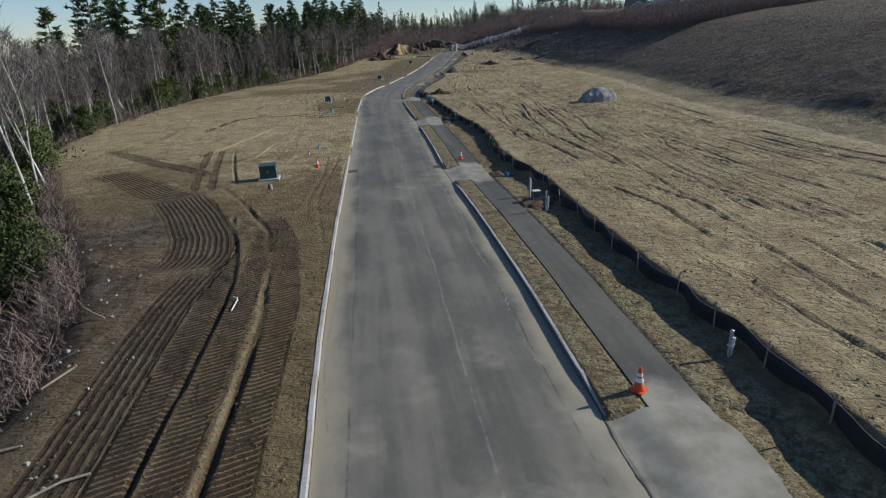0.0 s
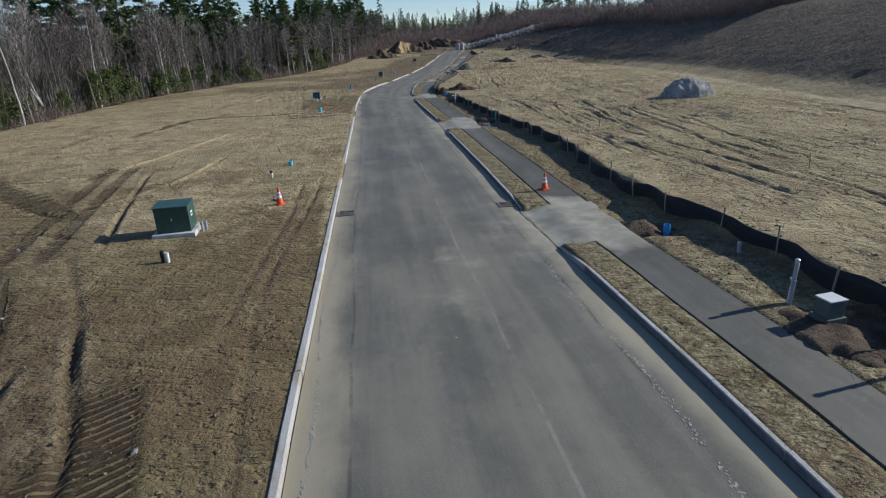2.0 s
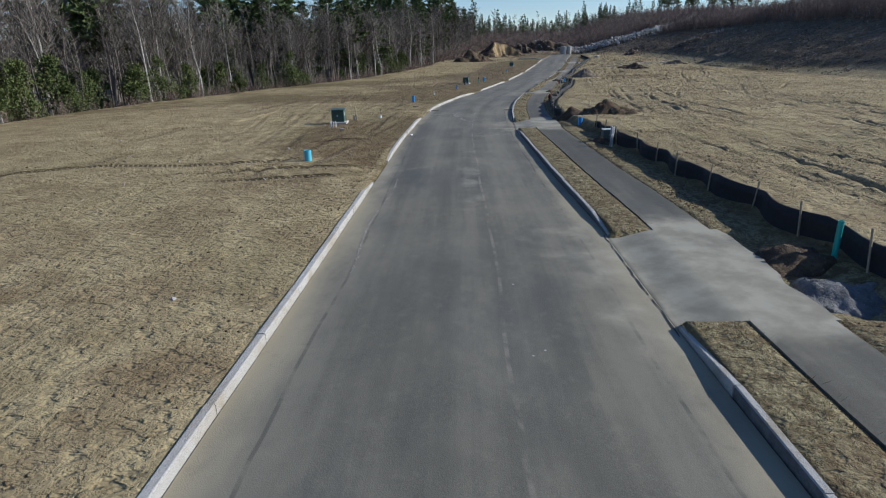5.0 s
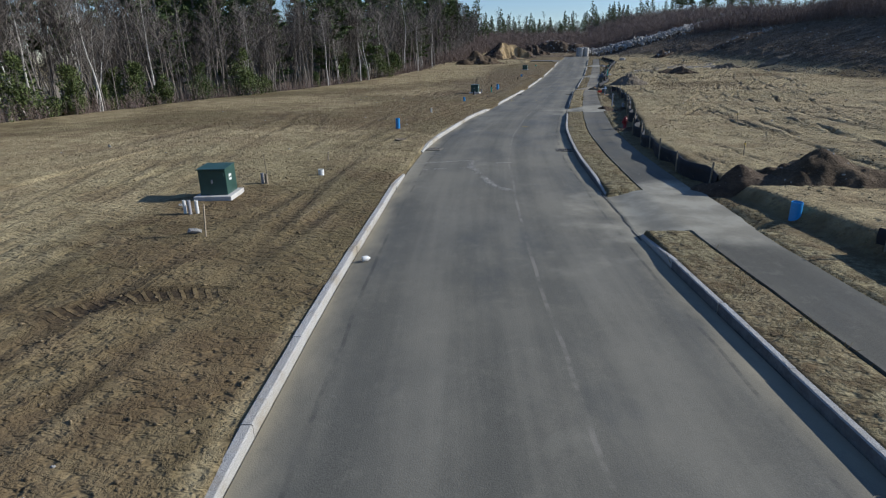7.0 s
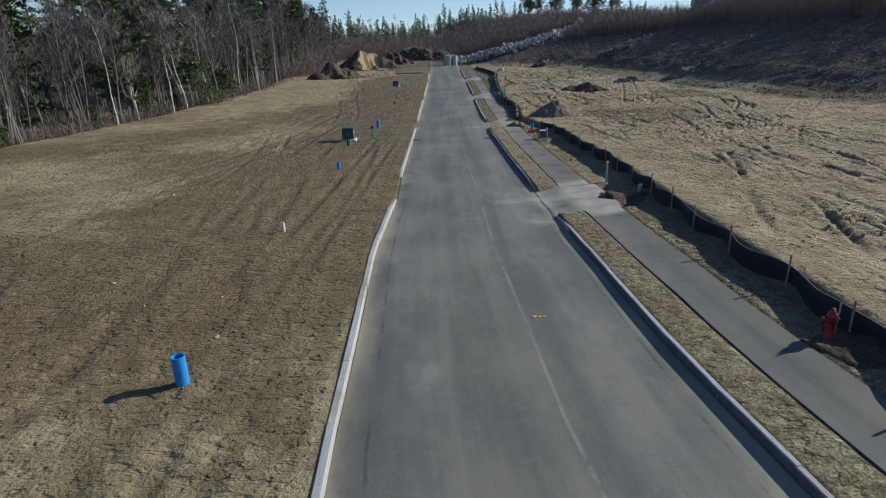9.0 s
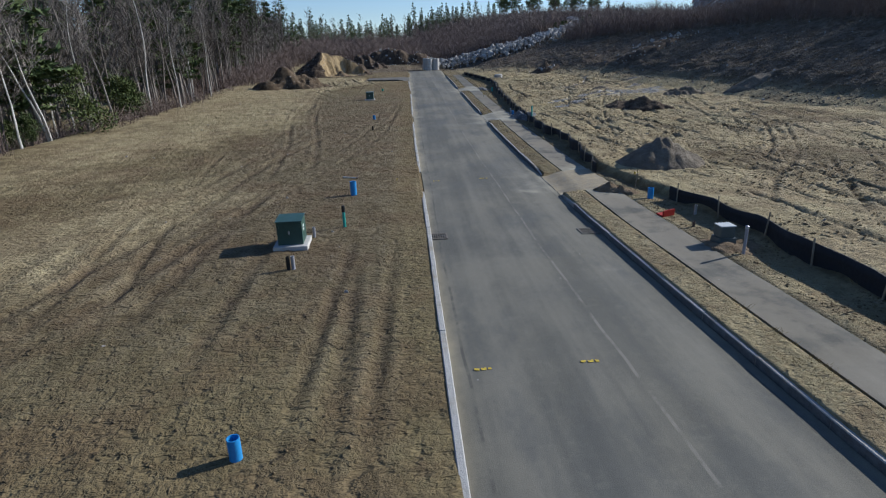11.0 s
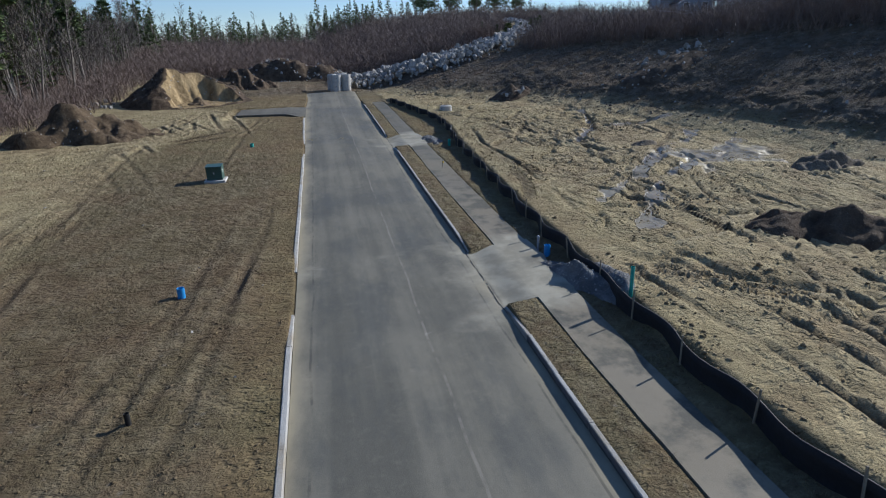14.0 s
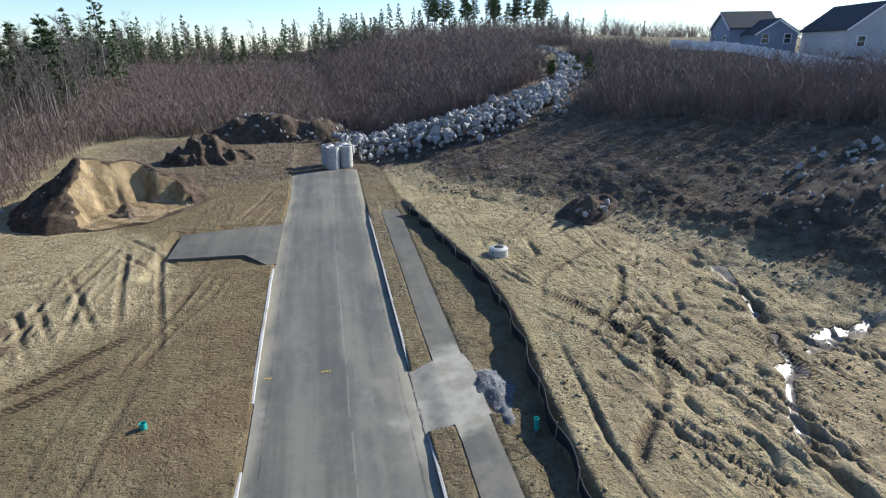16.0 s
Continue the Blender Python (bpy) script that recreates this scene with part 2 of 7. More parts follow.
def asphalt_material(name, dust, tone=1.0):
    """Paving; uv: metres across from the middle, metres along."""
    m = Mat(name, 0.85, spec=0.3)
    p, uv = m.coords(), m.coords(uv=True)
    sep = m.t.nodes.new("ShaderNodeSeparateXYZ")
    m.link(uv, sep.inputs[0])
    across = sep.outputs[0]
    streak = m.noise(1.0, 5, 0.6, m.coords((0.8, 0.028, 1), uv=True))
    cloud = m.noise(0.22, 5, 0.6, p)
    patch = m.noise(0.55, 6, 0.62, m.coords((1, 0.5, 1), uv=True))
    fine = m.noise(60, 3, 0.7, p)
    speck = m.voronoi(55, p)
    c = m.mix(m.ramp(fine, 0.3, 0.7), (0.098 * tone, 0.093 * tone, 0.075 * tone), (0.158 * tone, 0.152 * tone, 0.124 * tone))
    c = m.mix(m.ramp(speck, 0.02, 0.16, 0.4, 0.0), c, (0.2, 0.19, 0.17))
    d = m.math("MULTIPLY_ADD", streak, 0.55, m.math("MULTIPLY_ADD", cloud, 0.3, m.math("MULTIPLY", patch, 0.3)))
    c = m.mix(m.ramp(d, 0.48, 0.68, 0.0, min(0.95, 0.62 * dust)), c, (0.27, 0.25, 0.195))
    c = m.mix(m.ramp(m.noise(0.35, 6, 0.68, m.coords((1, 0.35, 1), uv=True)), 0.5, 0.66, 0.0, 0.5), c, (0.075, 0.08, 0.078))
    if dust >= 0.5 and name == "road_asphalt":
        edge = m.ramp(m.math("ADD", m.math("ABSOLUTE", across), m.math("MULTIPLY_ADD", patch, 1.5, -0.75)), 2.6, 3.5, 0.0, 0.85)
        c = m.mix(edge, c, (0.34, 0.3, 0.21))
        wob = m.math("MULTIPLY_ADD", m.noise(0.25, 3, 0.5, m.coords((0, 1, 1), uv=True)), 0.24, -0.12)
        for at, wide, much, tint in ((0.55, 0.022, 0.4, (0.33, 0.3, 0.25)), (-2.75, 0.02, 0.45, (0.03, 0.03, 0.03)), (2.8, 0.02, 0.5, (0.03, 0.03, 0.03))):
            line = m.ramp(m.math("ABSOLUTE", m.math("ADD", m.math("SUBTRACT", across, at), wob)), wide, wide * 2.2, 1.0, 0.0)
            c = m.mix(m.math("MULTIPLY", line, m.ramp(m.noise(0.9, 4, 0.7, uv), 0.4, 0.6, 0.0, much)), c, tint)
        spill = m.ramp(m.noise(1.1, 7, 0.75, m.coords((1, 0.7, 1), uv=True)), 0.67, 0.75, 0.0, 0.55)
        c = m.mix(spill, c, (0.42, 0.41, 0.37))
    if name == "walk_asphalt":
        silt = m.math("MULTIPLY", m.math("MULTIPLY", m.ramp(sep.outputs[1], 105.0, 150.0), m.ramp(sep.outputs[1], 205.0, 172.0, 0.25, 1.0)), m.ramp(m.noise(0.6, 6, 0.65, p), 0.38, 0.54))
        c = m.mix(m.math("MULTIPLY", silt, 0.5), c, (0.33, 0.28, 0.2))
    mottle = m.noise(3.4, 8, 0.75, p)
    c = m.mix(m.ramp(mottle, 0.52, 0.68, 0.0, 0.16), c, (0.27, 0.25, 0.195))
    c = m.mix(m.ramp(mottle, 0.46, 0.34, 0.0, 0.14), c, (0.06, 0.062, 0.06))
    chips = m.math("MULTIPLY", m.ramp(m.voronoi(1.3, p), 0.02, 0.035, 1.0, 0.0), m.ramp(m.noise(0.5, 4, 0.6, p), 0.5, 0.6))
    c = m.mix(chips, c, (0.42, 0.41, 0.37))
    # dust that cars and the wind carry out of the driveways
    dirt = m.attr("dust")[0]
    soft = m.math("MULTIPLY_ADD", m.noise(0.6, 5, 0.55, p), 1.75, m.math("MULTIPLY", m.noise(2.3, 5, 0.6, p), 0.25))
    film = m.ramp(m.math("ADD", dirt, m.math("SUBTRACT", soft, 1.0)), 0.25, 1.0, 0.0, 0.93)
    c = m.mix(film, c, m.mix(m.ramp(m.noise(1.1, 5, 0.6, p), 0.35, 0.65), (0.25, 0.23, 0.175), (0.37, 0.345, 0.27)))
    rough = m.ramp(cloud, 0.3, 0.7, 0.7, 0.95)
    n = m.bump(m.math("MULTIPLY_ADD", fine, 0.6, speck), 0.005, 0.4)
    n = m.bump(patch, 0.01, 0.3, n)
    return m.done(c, rough, n)


SOIL = soil_material()
ROAD = asphalt_material("road_asphalt", 0.8, 0.88)
WALK = asphalt_material("walk_asphalt", 0.5, 0.62)


def wash_material():
    m = Mat("washed_sand", 0.85, spec=0.25)
    p = m.coords()
    mid, fine = m.noise(1.6, 6, 0.65, m.coords((1, 2.5, 1), turn=0.5)), m.noise(14, 5, 0.7, p)
    c = m.mix(m.ramp(mid, 0.3, 0.7), (0.25, 0.205, 0.13), (0.4, 0.335, 0.225))
    c = m.mix(m.ramp(fine, 0.4, 0.7, 0.0, 0.4), c, (0.16, 0.125, 0.08))
    return m.done(c, m.ramp(mid, 0.35, 0.65, 0.5, 0.95), m.bump(m.math("MULTIPLY_ADD", fine, 0.2, mid), 0.035))


WASH = wash_material()


# ---- plan of the road ----
def curve(points, smooth=2.5):
    """A smooth function of y through knots (y, value)."""
    ys, vs = np.array(points, float).T
    fine = np.arange(ys[0], ys[-1] + 0.25, 0.25)
    raw = np.interp(fine, ys, vs)
    half = int(smooth / 0.25)
    k = np.hanning(2 * half + 1)
    raw = np.convolve(np.pad(raw, half, "edge"), k / k.sum(), "valid")
    return lambda y: np.interp(y, fine, raw)


left_edge = curve([(-60, -2.0), (0, -2.0), (10, -2.15), (16, -2.4), (29, -2.62), (60, -2.74), (85, -2.8), (96, -2.55), (101.5, -2.25),
                   (106, -1.7), (110, -0.95), (116, 0.1), (122.5, 1.7), (127.6, 2.68), (147, 6.87), (160, 9.6), (176, 13.1), (199, 18.2),
                   (213.7, 21.25), (222, 23.1), (229, 24.85), (238, 26.6), (300, 40), (420, 58)])
right_edge = curve([(-60, 5.1), (11.5, 5.05), (20, 5.1), (30, 4.9), (36.5, 4.6), (41, 4.46), (50, 4.5), (63, 4.36), (69, 4.38), (76, 4.1),
                    (88, 3.8), (93, 3.92), (99, 4.28), (103.6, 4.75), (108, 5.28), (116.7, 6.82), (122, 7.82), (131, 9.62), (141.5, 11.75),
                    (147.5, 13.25), (156, 15.15), (164, 17.0), (174.7, 19.5), (195.6, 24.15), (201, 25.25), (222, 29.8), (236, 33), (300, 47), (420, 65)])
grade = curve([(-60, 0.3), (0, 0.1), (40, 0.0), (65, -0.15), (90, -0.05), (115, -0.08), (130, -0.22), (150, -0.2), (165, 0.0), (175, 0.3),
               (185, 0.65), (200, 1.3), (213, 1.95), (225, 2.4), (240, 3.0), (262, 4.6), (300, 7.2), (350, 9.6), (450, 11), (700, 11)], 6)
wood_edge = curve([(-60, -9), (12, -9.4), (17, -9.5), (24, -12.2), (34, -17.6), (45, -24), (59, -31), (75, -33.5), (103, -32.5), (120, -30.5), (135, -27.5),
                   (150, -22), (165, -17), (180, -12), (200, -6), (215, -4), (235, 0), (260, 4), (300, 6), (700, 6)])
bank_foot = curve([(-60, 33), (35, 34), (66, 36), (100, 41), (130, 44), (160, 46), (195, 47), (211, 44), (220, 39), (227, 36), (245, 36), (300, 44), (700, 60)], 6)
fence_lines = [curve(k, 1.5) for k in (
    [(-20, 10), (8.7, 10), (13, 10.2), (17, 10), (20, 9.75), (29, 9.75), (35.5, 10), (38.6, 9.4), (43, 9.1), (46, 9.2), (53, 9.9), (60, 9.65), (68, 8.85), (82, 8.2), (89, 8.0)],
    [(92.5, 7.05), (96, 7.1), (100.6, 7.5), (105, 8.25), (108, 9.15), (112, 9.9), (116.5, 11), (121.6, 12.4), (128, 13.9), (134, 14.9), (138, 15.9), (142.2, 16.0)],
    [(147, 15.8), (149.7, 16.8), (153.5, 18.1), (158, 19.5), (162, 19.9), (166, 20.9), (173, 22.7), (176, 23.4), (191, 27.7), (194, 28.5), (197, 29.5), (200.5, 30.8), (204.5, 31.8), (208, 32.3), (212, 32.4), (220.5, 32.8)])]
FENCE_SPANS = [(-12.0, 87.5), (92.5, 142.0), (147.5, 220.5)]
fence_at = curve([(-60, 10), (-12, 10)] + [(y, float(fence_lines[0](y))) for y in range(-10, 88, 4)] + [(y, float(fence_lines[1](y))) for y in range(93, 142, 4)]
                 + [(y, float(fence_lines[2](y))) for y in range(148, 221, 4)] + [(226, 33.5), (260, 40), (420, 70)], 1.5)
LEFT_GAPS = [(48.8, 52.6), (75.0, 79.3), (96.3, 101.4), (122.8, 127.5), (147.3, 151.8), (172.2, 175.6), (196.7, 200.4)]
RIGHT_GAPS = [(5.5, 11.5), (36.6, 41.0), (63.2, 68.4), (88.8, 92.9), (118.0, 122.2), (144.4, 148.6), (169.8, 174.6), (195.9, 200.2)]
rng = np.random.default_rng(7)
LATTICE = rng.random((8, 256, 256))


def step(a, b, x):
    t = np.clip((x - a) / (b - a), 0, 1)
    return t * t * (3 - 2 * t)


def value_noise(x, y, size, layer=0):
    gx, gy = x / size + 1000.37, y / size + 1000.71
    ix, iy = np.floor(gx).astype(int), np.floor(gy).astype(int)
    fx, fy = gx - ix, gy - iy
    fx, fy = fx * fx * (3 - 2 * fx), fy * fy * (3 - 2 * fy)
    t = LATTICE[layer % 8]
    a, b = t[ix % 256, iy % 256], t[(ix + 1) % 256, iy % 256]
    c, d = t[ix % 256, (iy + 1) % 256], t[(ix + 1) % 256, (iy + 1) % 256]
    return (a + (b - a) * fx) * (1 - fy) + (c + (d - c) * fx) * fy - 0.5


def clouds(x, y, size, octaves=4, layer=0):
    return sum(value_noise(x, y, size / 2**k, layer + k) / 1.8**k for k in range(octaves))


# wheel ruts: (middle at its first y, first y, last y, slant, sway, depth, gauge, width, cleats)
RUTS = []
for _ in range(34):
    y0 = rng.uniform(-15, 120)
    RUTS.append((float(fence_at(y0)) + rng.uniform(1.5, 24), y0, y0 + rng.uniform(20, 75), rng.normal(0.03, 0.09), rng.uniform(0.1, 0.7), rng.uniform(0.05, 0.13), rng.choice([1.7, 1.9, 2.3]), rng.uniform(0.08, 0.13), 0.3))
for _ in range(50):
    y0 = rng.uniform(105, 205)
    RUTS.append((float(fence_at(y0)) + rng.uniform(1.5, 20), y0, y0 + rng.uniform(10, 32), rng.normal(0.1, 0.35), rng.uniform(0.2, 1.6), rng.uniform(0.05, 0.13), rng.choice([0.6, 1.7, 1.9, 2.3]), rng.uniform(0.09, 0.17), 0.5))
for _ in range(30):
    y0 = rng.uniform(40, 195)
    RUTS.append((float(left_edge(y0)) - rng.uniform(2.5, 19), y0, y0 + rng.uniform(10, 50), rng.normal(-0.05, 0.22), rng.uniform(0.1, 1.2), rng.uniform(0.02, 0.07), rng.choice([1.5, 1.7, 2.0]), rng.uniform(0.14, 0.26), 0.7))
RUTS += [(-4.4, 84, 140, 0.0, 0.2, 0.06, 1.5, 0.2, 0.9), (-7.0, 96, 150, -0.04, 0.5, 0.05, 2.0, 0.24, 0.9)]
for _ in range(12):
    y0 = rng.uniform(196, 222)
    RUTS.append((float(left_edge(y0)) - rng.uniform(2, 14), y0, y0 + rng.uniform(8, 18), rng.normal(-0.5, 0.3), rng.uniform(0.1, 0.4), rng.uniform(0.06, 0.12), 1.9, 0.16, 0.4))
# ruts across the field: (first x, last x, y at the first, slant, depth)
CROSS = [(float(fence_at(y)) + rng.uniform(1, 8), float(fence_at(y)) + rng.uniform(10, 26), y, rng.normal(0, 0.5), rng.uniform(0.05, 0.13)) for y in rng.uniform(100, 212, 48)]

# single tracks that stand out: kind, depth, half width, places along it
TRACES = []


def trace(kind, depth, wide, *points):
    p = np.array(points, float)
    d = np.concatenate([[0], np.cumsum(np.hypot(*np.diff(p, axis=0).T))])
    n = max(8, int(d[-1] / 0.3))
    at = np.linspace(0, d[-1], n)
    q = np.stack([np.interp(at, d, p[:, k]) for k in (0, 1)], 1)
    for _ in range(6):
        q[1:-1] = (q[:-2] + 2 * q[1:-1] + q[2:]) / 4
    TRACES.append((kind, depth, wide, q, at))


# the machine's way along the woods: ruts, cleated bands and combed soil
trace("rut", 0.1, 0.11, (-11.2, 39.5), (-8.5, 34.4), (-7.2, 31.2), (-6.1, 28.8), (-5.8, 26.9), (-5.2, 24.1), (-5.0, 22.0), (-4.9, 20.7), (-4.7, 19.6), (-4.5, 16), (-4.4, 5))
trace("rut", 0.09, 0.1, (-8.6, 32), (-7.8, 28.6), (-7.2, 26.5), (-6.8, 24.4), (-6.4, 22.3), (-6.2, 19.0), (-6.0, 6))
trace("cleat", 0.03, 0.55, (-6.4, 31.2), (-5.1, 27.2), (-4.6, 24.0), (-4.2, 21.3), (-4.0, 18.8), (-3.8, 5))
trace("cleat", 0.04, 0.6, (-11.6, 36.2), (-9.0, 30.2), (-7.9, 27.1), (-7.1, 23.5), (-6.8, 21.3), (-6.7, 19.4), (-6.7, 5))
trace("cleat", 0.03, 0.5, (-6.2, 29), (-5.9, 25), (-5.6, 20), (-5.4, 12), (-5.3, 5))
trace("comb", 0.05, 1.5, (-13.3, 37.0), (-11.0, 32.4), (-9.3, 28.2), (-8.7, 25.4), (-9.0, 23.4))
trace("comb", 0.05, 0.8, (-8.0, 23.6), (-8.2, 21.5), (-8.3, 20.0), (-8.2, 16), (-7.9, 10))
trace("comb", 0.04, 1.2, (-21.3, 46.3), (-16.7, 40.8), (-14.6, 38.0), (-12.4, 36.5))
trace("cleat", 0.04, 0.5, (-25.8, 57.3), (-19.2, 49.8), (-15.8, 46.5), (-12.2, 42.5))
trace("rut", 0.14, 0.13, (-25.8, 59.3), (-19.2, 50.8), (-15.8, 51.8), (-14.2, 56.0), (-11.9, 67.5))
trace("rut", 0.12, 0.13, (-18, 44.5), (-14.5, 44), (-12, 45.5), (-10.5, 50), (-10, 56))
trace("rut", 0.12, 0.14, (-16.5, 41.5), (-13.2, 41.6), (-11.2, 40.5))
for shift in (0.0, 1.1):
    trace("cleat", 0.03, 0.24, (-12.4 + shift, 37.5), (-13.4 + shift, 42.2), (-14.5 + shift, 47.9), (-15.7 + shift, 54.5))
    trace("rut", 0.09, 0.1, (-18.7 + 2 * shift, 58.0), (-18.4 + 2 * shift, 73.6), (-16.7 + 2 * shift, 104))
    trace("rut", 0.1, 0.11, (-32.3, 64.4 + 2 * shift), (-30.7, 74.3 + 2 * shift), (-28.4, 86.6 + 2 * shift))
trace("rut", 0.1, 0.1, (-9.8, 38.4), (-11.3, 44.4), (-13.0, 52.0))
trace("rut", 0.12, 0.12, (-22.7, 49.8), (-20.1, 49.4), (-16.4, 45.6), (-13.2, 43.7))
trace("rut", 0.12, 0.12, (-24.6, 57.0), (-23.0, 63.5), (-23.0, 73.2))
trace("rut", 0.08, 0.09, (-12.1, 64.2), (-10.5, 75.0), (-7.3, 78.6))
trace("rut", 0.08, 0.1, (-10.5, 87.4), (-9.0, 87.9), (-6.8, 88.3))
trace("cleat", 0.02, 0.3, (-7.6, 83.6), (-6.1, 85.1), (-4.4, 85.2))
# a tractor's lugs, turning off the road
trace("cleat", 0.03, 0.2, (-10.5, 76.3), (-8.0, 76.9), (-6.3, 77.5), (-4.3, 77.9), (-3.4, 77.9))
trace("cleat", 0.03, 0.2, (-9.5, 74.9), (-6.8, 75.4), (-5.3, 75.8), (-3.9, 76.1))
# beside the left kerb
trace("rut", 0.05, 0.075, (-3.6, 50), (-3.65, 45.8), (-3.7, 43.5), (-3.8, 42.0), (-4.1, 36), (-4.0, 32.9), (-3.2, 27.1), (-2.85, 24.0))
trace("rut", 0.05, 0.08, (-4.45, 48), (-4.4, 44.1), (-4.3, 42.3), (-4.6, 36), (-4.6, 32))
trace("cleat", 0.02, 0.26, (-19.5, 66.5), (-19.2, 70.4), (-18.3, 76.3), (-15.1, 78.2), (-11.1, 78.1), (-6.3, 79.5))
trace("rut", 0.1, 0.12, (-19, 60), (-18.6, 66), (-17.4, 73.5), (-14, 76.0), (-10.5, 76.4), (-7, 77.3))
trace("rut", 0.1, 0.12, (-17.1, 60.2), (-16.7, 64.2), (-16.9, 69.8), (-16.5, 74.4))
trace("rut", 0.06, 0.07, (-10.1, 52.2), (-7.7, 52.1), (-6.2, 51.7), (-5.2, 50.4))
trace("rut", 0.06, 0.07, (-9.8, 52.9), (-7.5, 52.9), (-5.8, 52.5), (-4.6, 51.2))
trace("flat", 0.03, 0.7, (-14, 48), (-12.0, 52.3), (-11.2, 54.9), (-9.9, 58.2), (-9.1, 62))
# across the sand behind the fence
for shift in (0.0, 1.9):
    trace("rut", 0.11, 0.1, (19.7 + shift, 68.0), (18.0 + shift, 55.2), (17.0 + shift, 50.7), (16.4 + shift, 46.4), (16.3 + shift, 41.6), (16.3 + shift, 38.4), (15.8 + shift, 35.1))
    trace("rut", 0.11, 0.1, (13.0 + shift, 31.5), (13.5 + shift, 28.7), (14.0 + shift, 26.8), (14.2 + shift, 26.1), (13.9 + shift, 24.8), (13.8 + shift, 21.0))
    trace("rut", 0.11, 0.1, (15.2 + shift, 73.1), (16.6 + shift, 67.4), (16.0 + shift, 62.8), (15.5 + shift, 58.8), (15.0 + shift, 55.2), (15.2 + shift, 50.0))
    trace("rut", 0.11, 0.1, (18.0 + shift, 67.5), (17.6 + shift, 61.2), (17.2 + shift, 57.1), (17.1 + shift, 51.1), (17.3 + shift, 43))
trace("rut", 0.11, 0.1, (17.2, 33.5), (17.5, 31.0), (17.7, 29.8), (18.2, 28.8), (18.5, 24))
trace("rut", 0.11, 0.1, (13.4, 78.5), (16.5, 69.8), (15.5, 59.3), (15.8, 54.5))
trace("rut", 0.11, 0.1, (11.6, 57.5), (11.9, 55.3), (12.5, 54.1), (12.0, 50.2), (12.2, 47.5))
trace("rut", 0.11, 0.1, (13.2, 50.2), (13.5, 44.2), (13.8, 40.6), (14.5, 37.5))
trace("rut", 0.11, 0.1, (14.9, 53.0), (15.0, 50.3), (15.1, 47), (15.3, 38.4), (15.8, 34.6))
trace("rut", 0.11, 0.1, (12.9, 81.9), (12.7, 71.4), (12.2, 61.5))
trace("rut", 0.11, 0.1, (14.0, 78.6), (15.2, 71.5), (14.1, 65.1), (13.2, 57), (13.0, 48.2), (13.2, 45))
trace("rut", 0.11, 0.1, (21.3, 48.2), (22.5, 43.5), (21.0, 39.7), (21.8, 37), (22.7, 33.6))
trace("rut", 0.11, 0.1, (24.5, 52), (23.5, 45), (22.8, 35), (23.2, 26))
trace("flat", 0.05, 0.5, (15.0, 31.0), (15.6, 33.3), (17.9, 36.1), (20.3, 40.8), (22.1, 49.4), (23.9, 56.3))
trace("flat", 0.04, 0.4, (18.0, 36.5), (19.5, 33.5), (21.5, 31.8))
# the churned field before the end of the road
for shift in (0.0, 1.7):
    trace("rut", 0.13, 0.13, (23.4 + shift, 170.5), (22.8 + shift, 166.8), (22.7 + shift, 164.6), (22.2 + shift, 161.6), (21.3 + shift, 158.9), (20.9 + shift, 156.4), (20.4 + shift, 151))
    trace("rut", 0.13, 0.13, (28.0 + shift, 167.5), (27.1 + shift, 162.5), (26.8 + shift, 159.3), (25.5 + shift, 153))
trace("rut", 0.13, 0.13, (27.2, 169.4), (26.6, 167.4), (25.9, 164.3), (24.2, 159.7), (23.6, 155.7))
trace("rut", 0.13, 0.13, (32.3, 199.5), (31.5, 197.2), (30.5, 194.3), (29.7, 192.3), (29.4, 190.5), (28.6, 186), (27.2, 181), (25.8, 176))
trace("rut", 0.13, 0.13, (31.9, 197.0), (32.2, 194.6), (32.4, 192.6), (32.1, 189))
trace("rut", 0.13, 0.13, (31.5, 193.0), (32.8, 190.3), (33.4, 187.6))
trace("rut", 0.13, 0.13, (32.8, 193.0), (33.0, 190.7), (34.2, 187))
trace("rut", 0.13, 0.13, (36.4, 195.1), (35.9, 191.7), (36.3, 188))
trace("rut", 0.13, 0.13, (29.8, 187), (31.2, 183.5), (31.8, 179), (31.4, 174))
trace("rut", 0.13, 0.13, (28.2, 182), (29.4, 178), (29.8, 173.5), (29.0, 169))
trace("gully", 0.2, 0.22, (40.3, 199.2), (37.6, 198.4), (35.5, 196.4), (34.5, 195.0), (33.5, 193.6), (32.1, 192.7), (30.5, 191.8), (29.7, 190.6))
trace("gully", 0.24, 0.34, (45.6, 201.8), (43.4, 197.8), (41.7, 195.2), (40.2, 193.2), (38.1, 191.7), (37.0, 190.4), (35.7, 189.0), (34.8, 185))
trace("gully", 0.14, 0.4, (48.5, 193.9), (44.6, 194.1), (41.6, 193.4), (39.8, 192.7))
trace("gully", 0.15, 0.22, (40.5, 205.2), (40.0, 203.9), (37.3, 200.9), (34.8, 199.4))
trace("gully", 0.14, 0.2, (41.5, 208.0), (39.5, 207.1), (35.3, 205.2), (33.6, 202.5))
trace("gully", 0.16, 0.25, (44.5, 189), (41.5, 186.5), (38.6, 184.6), (36.5, 181.5))
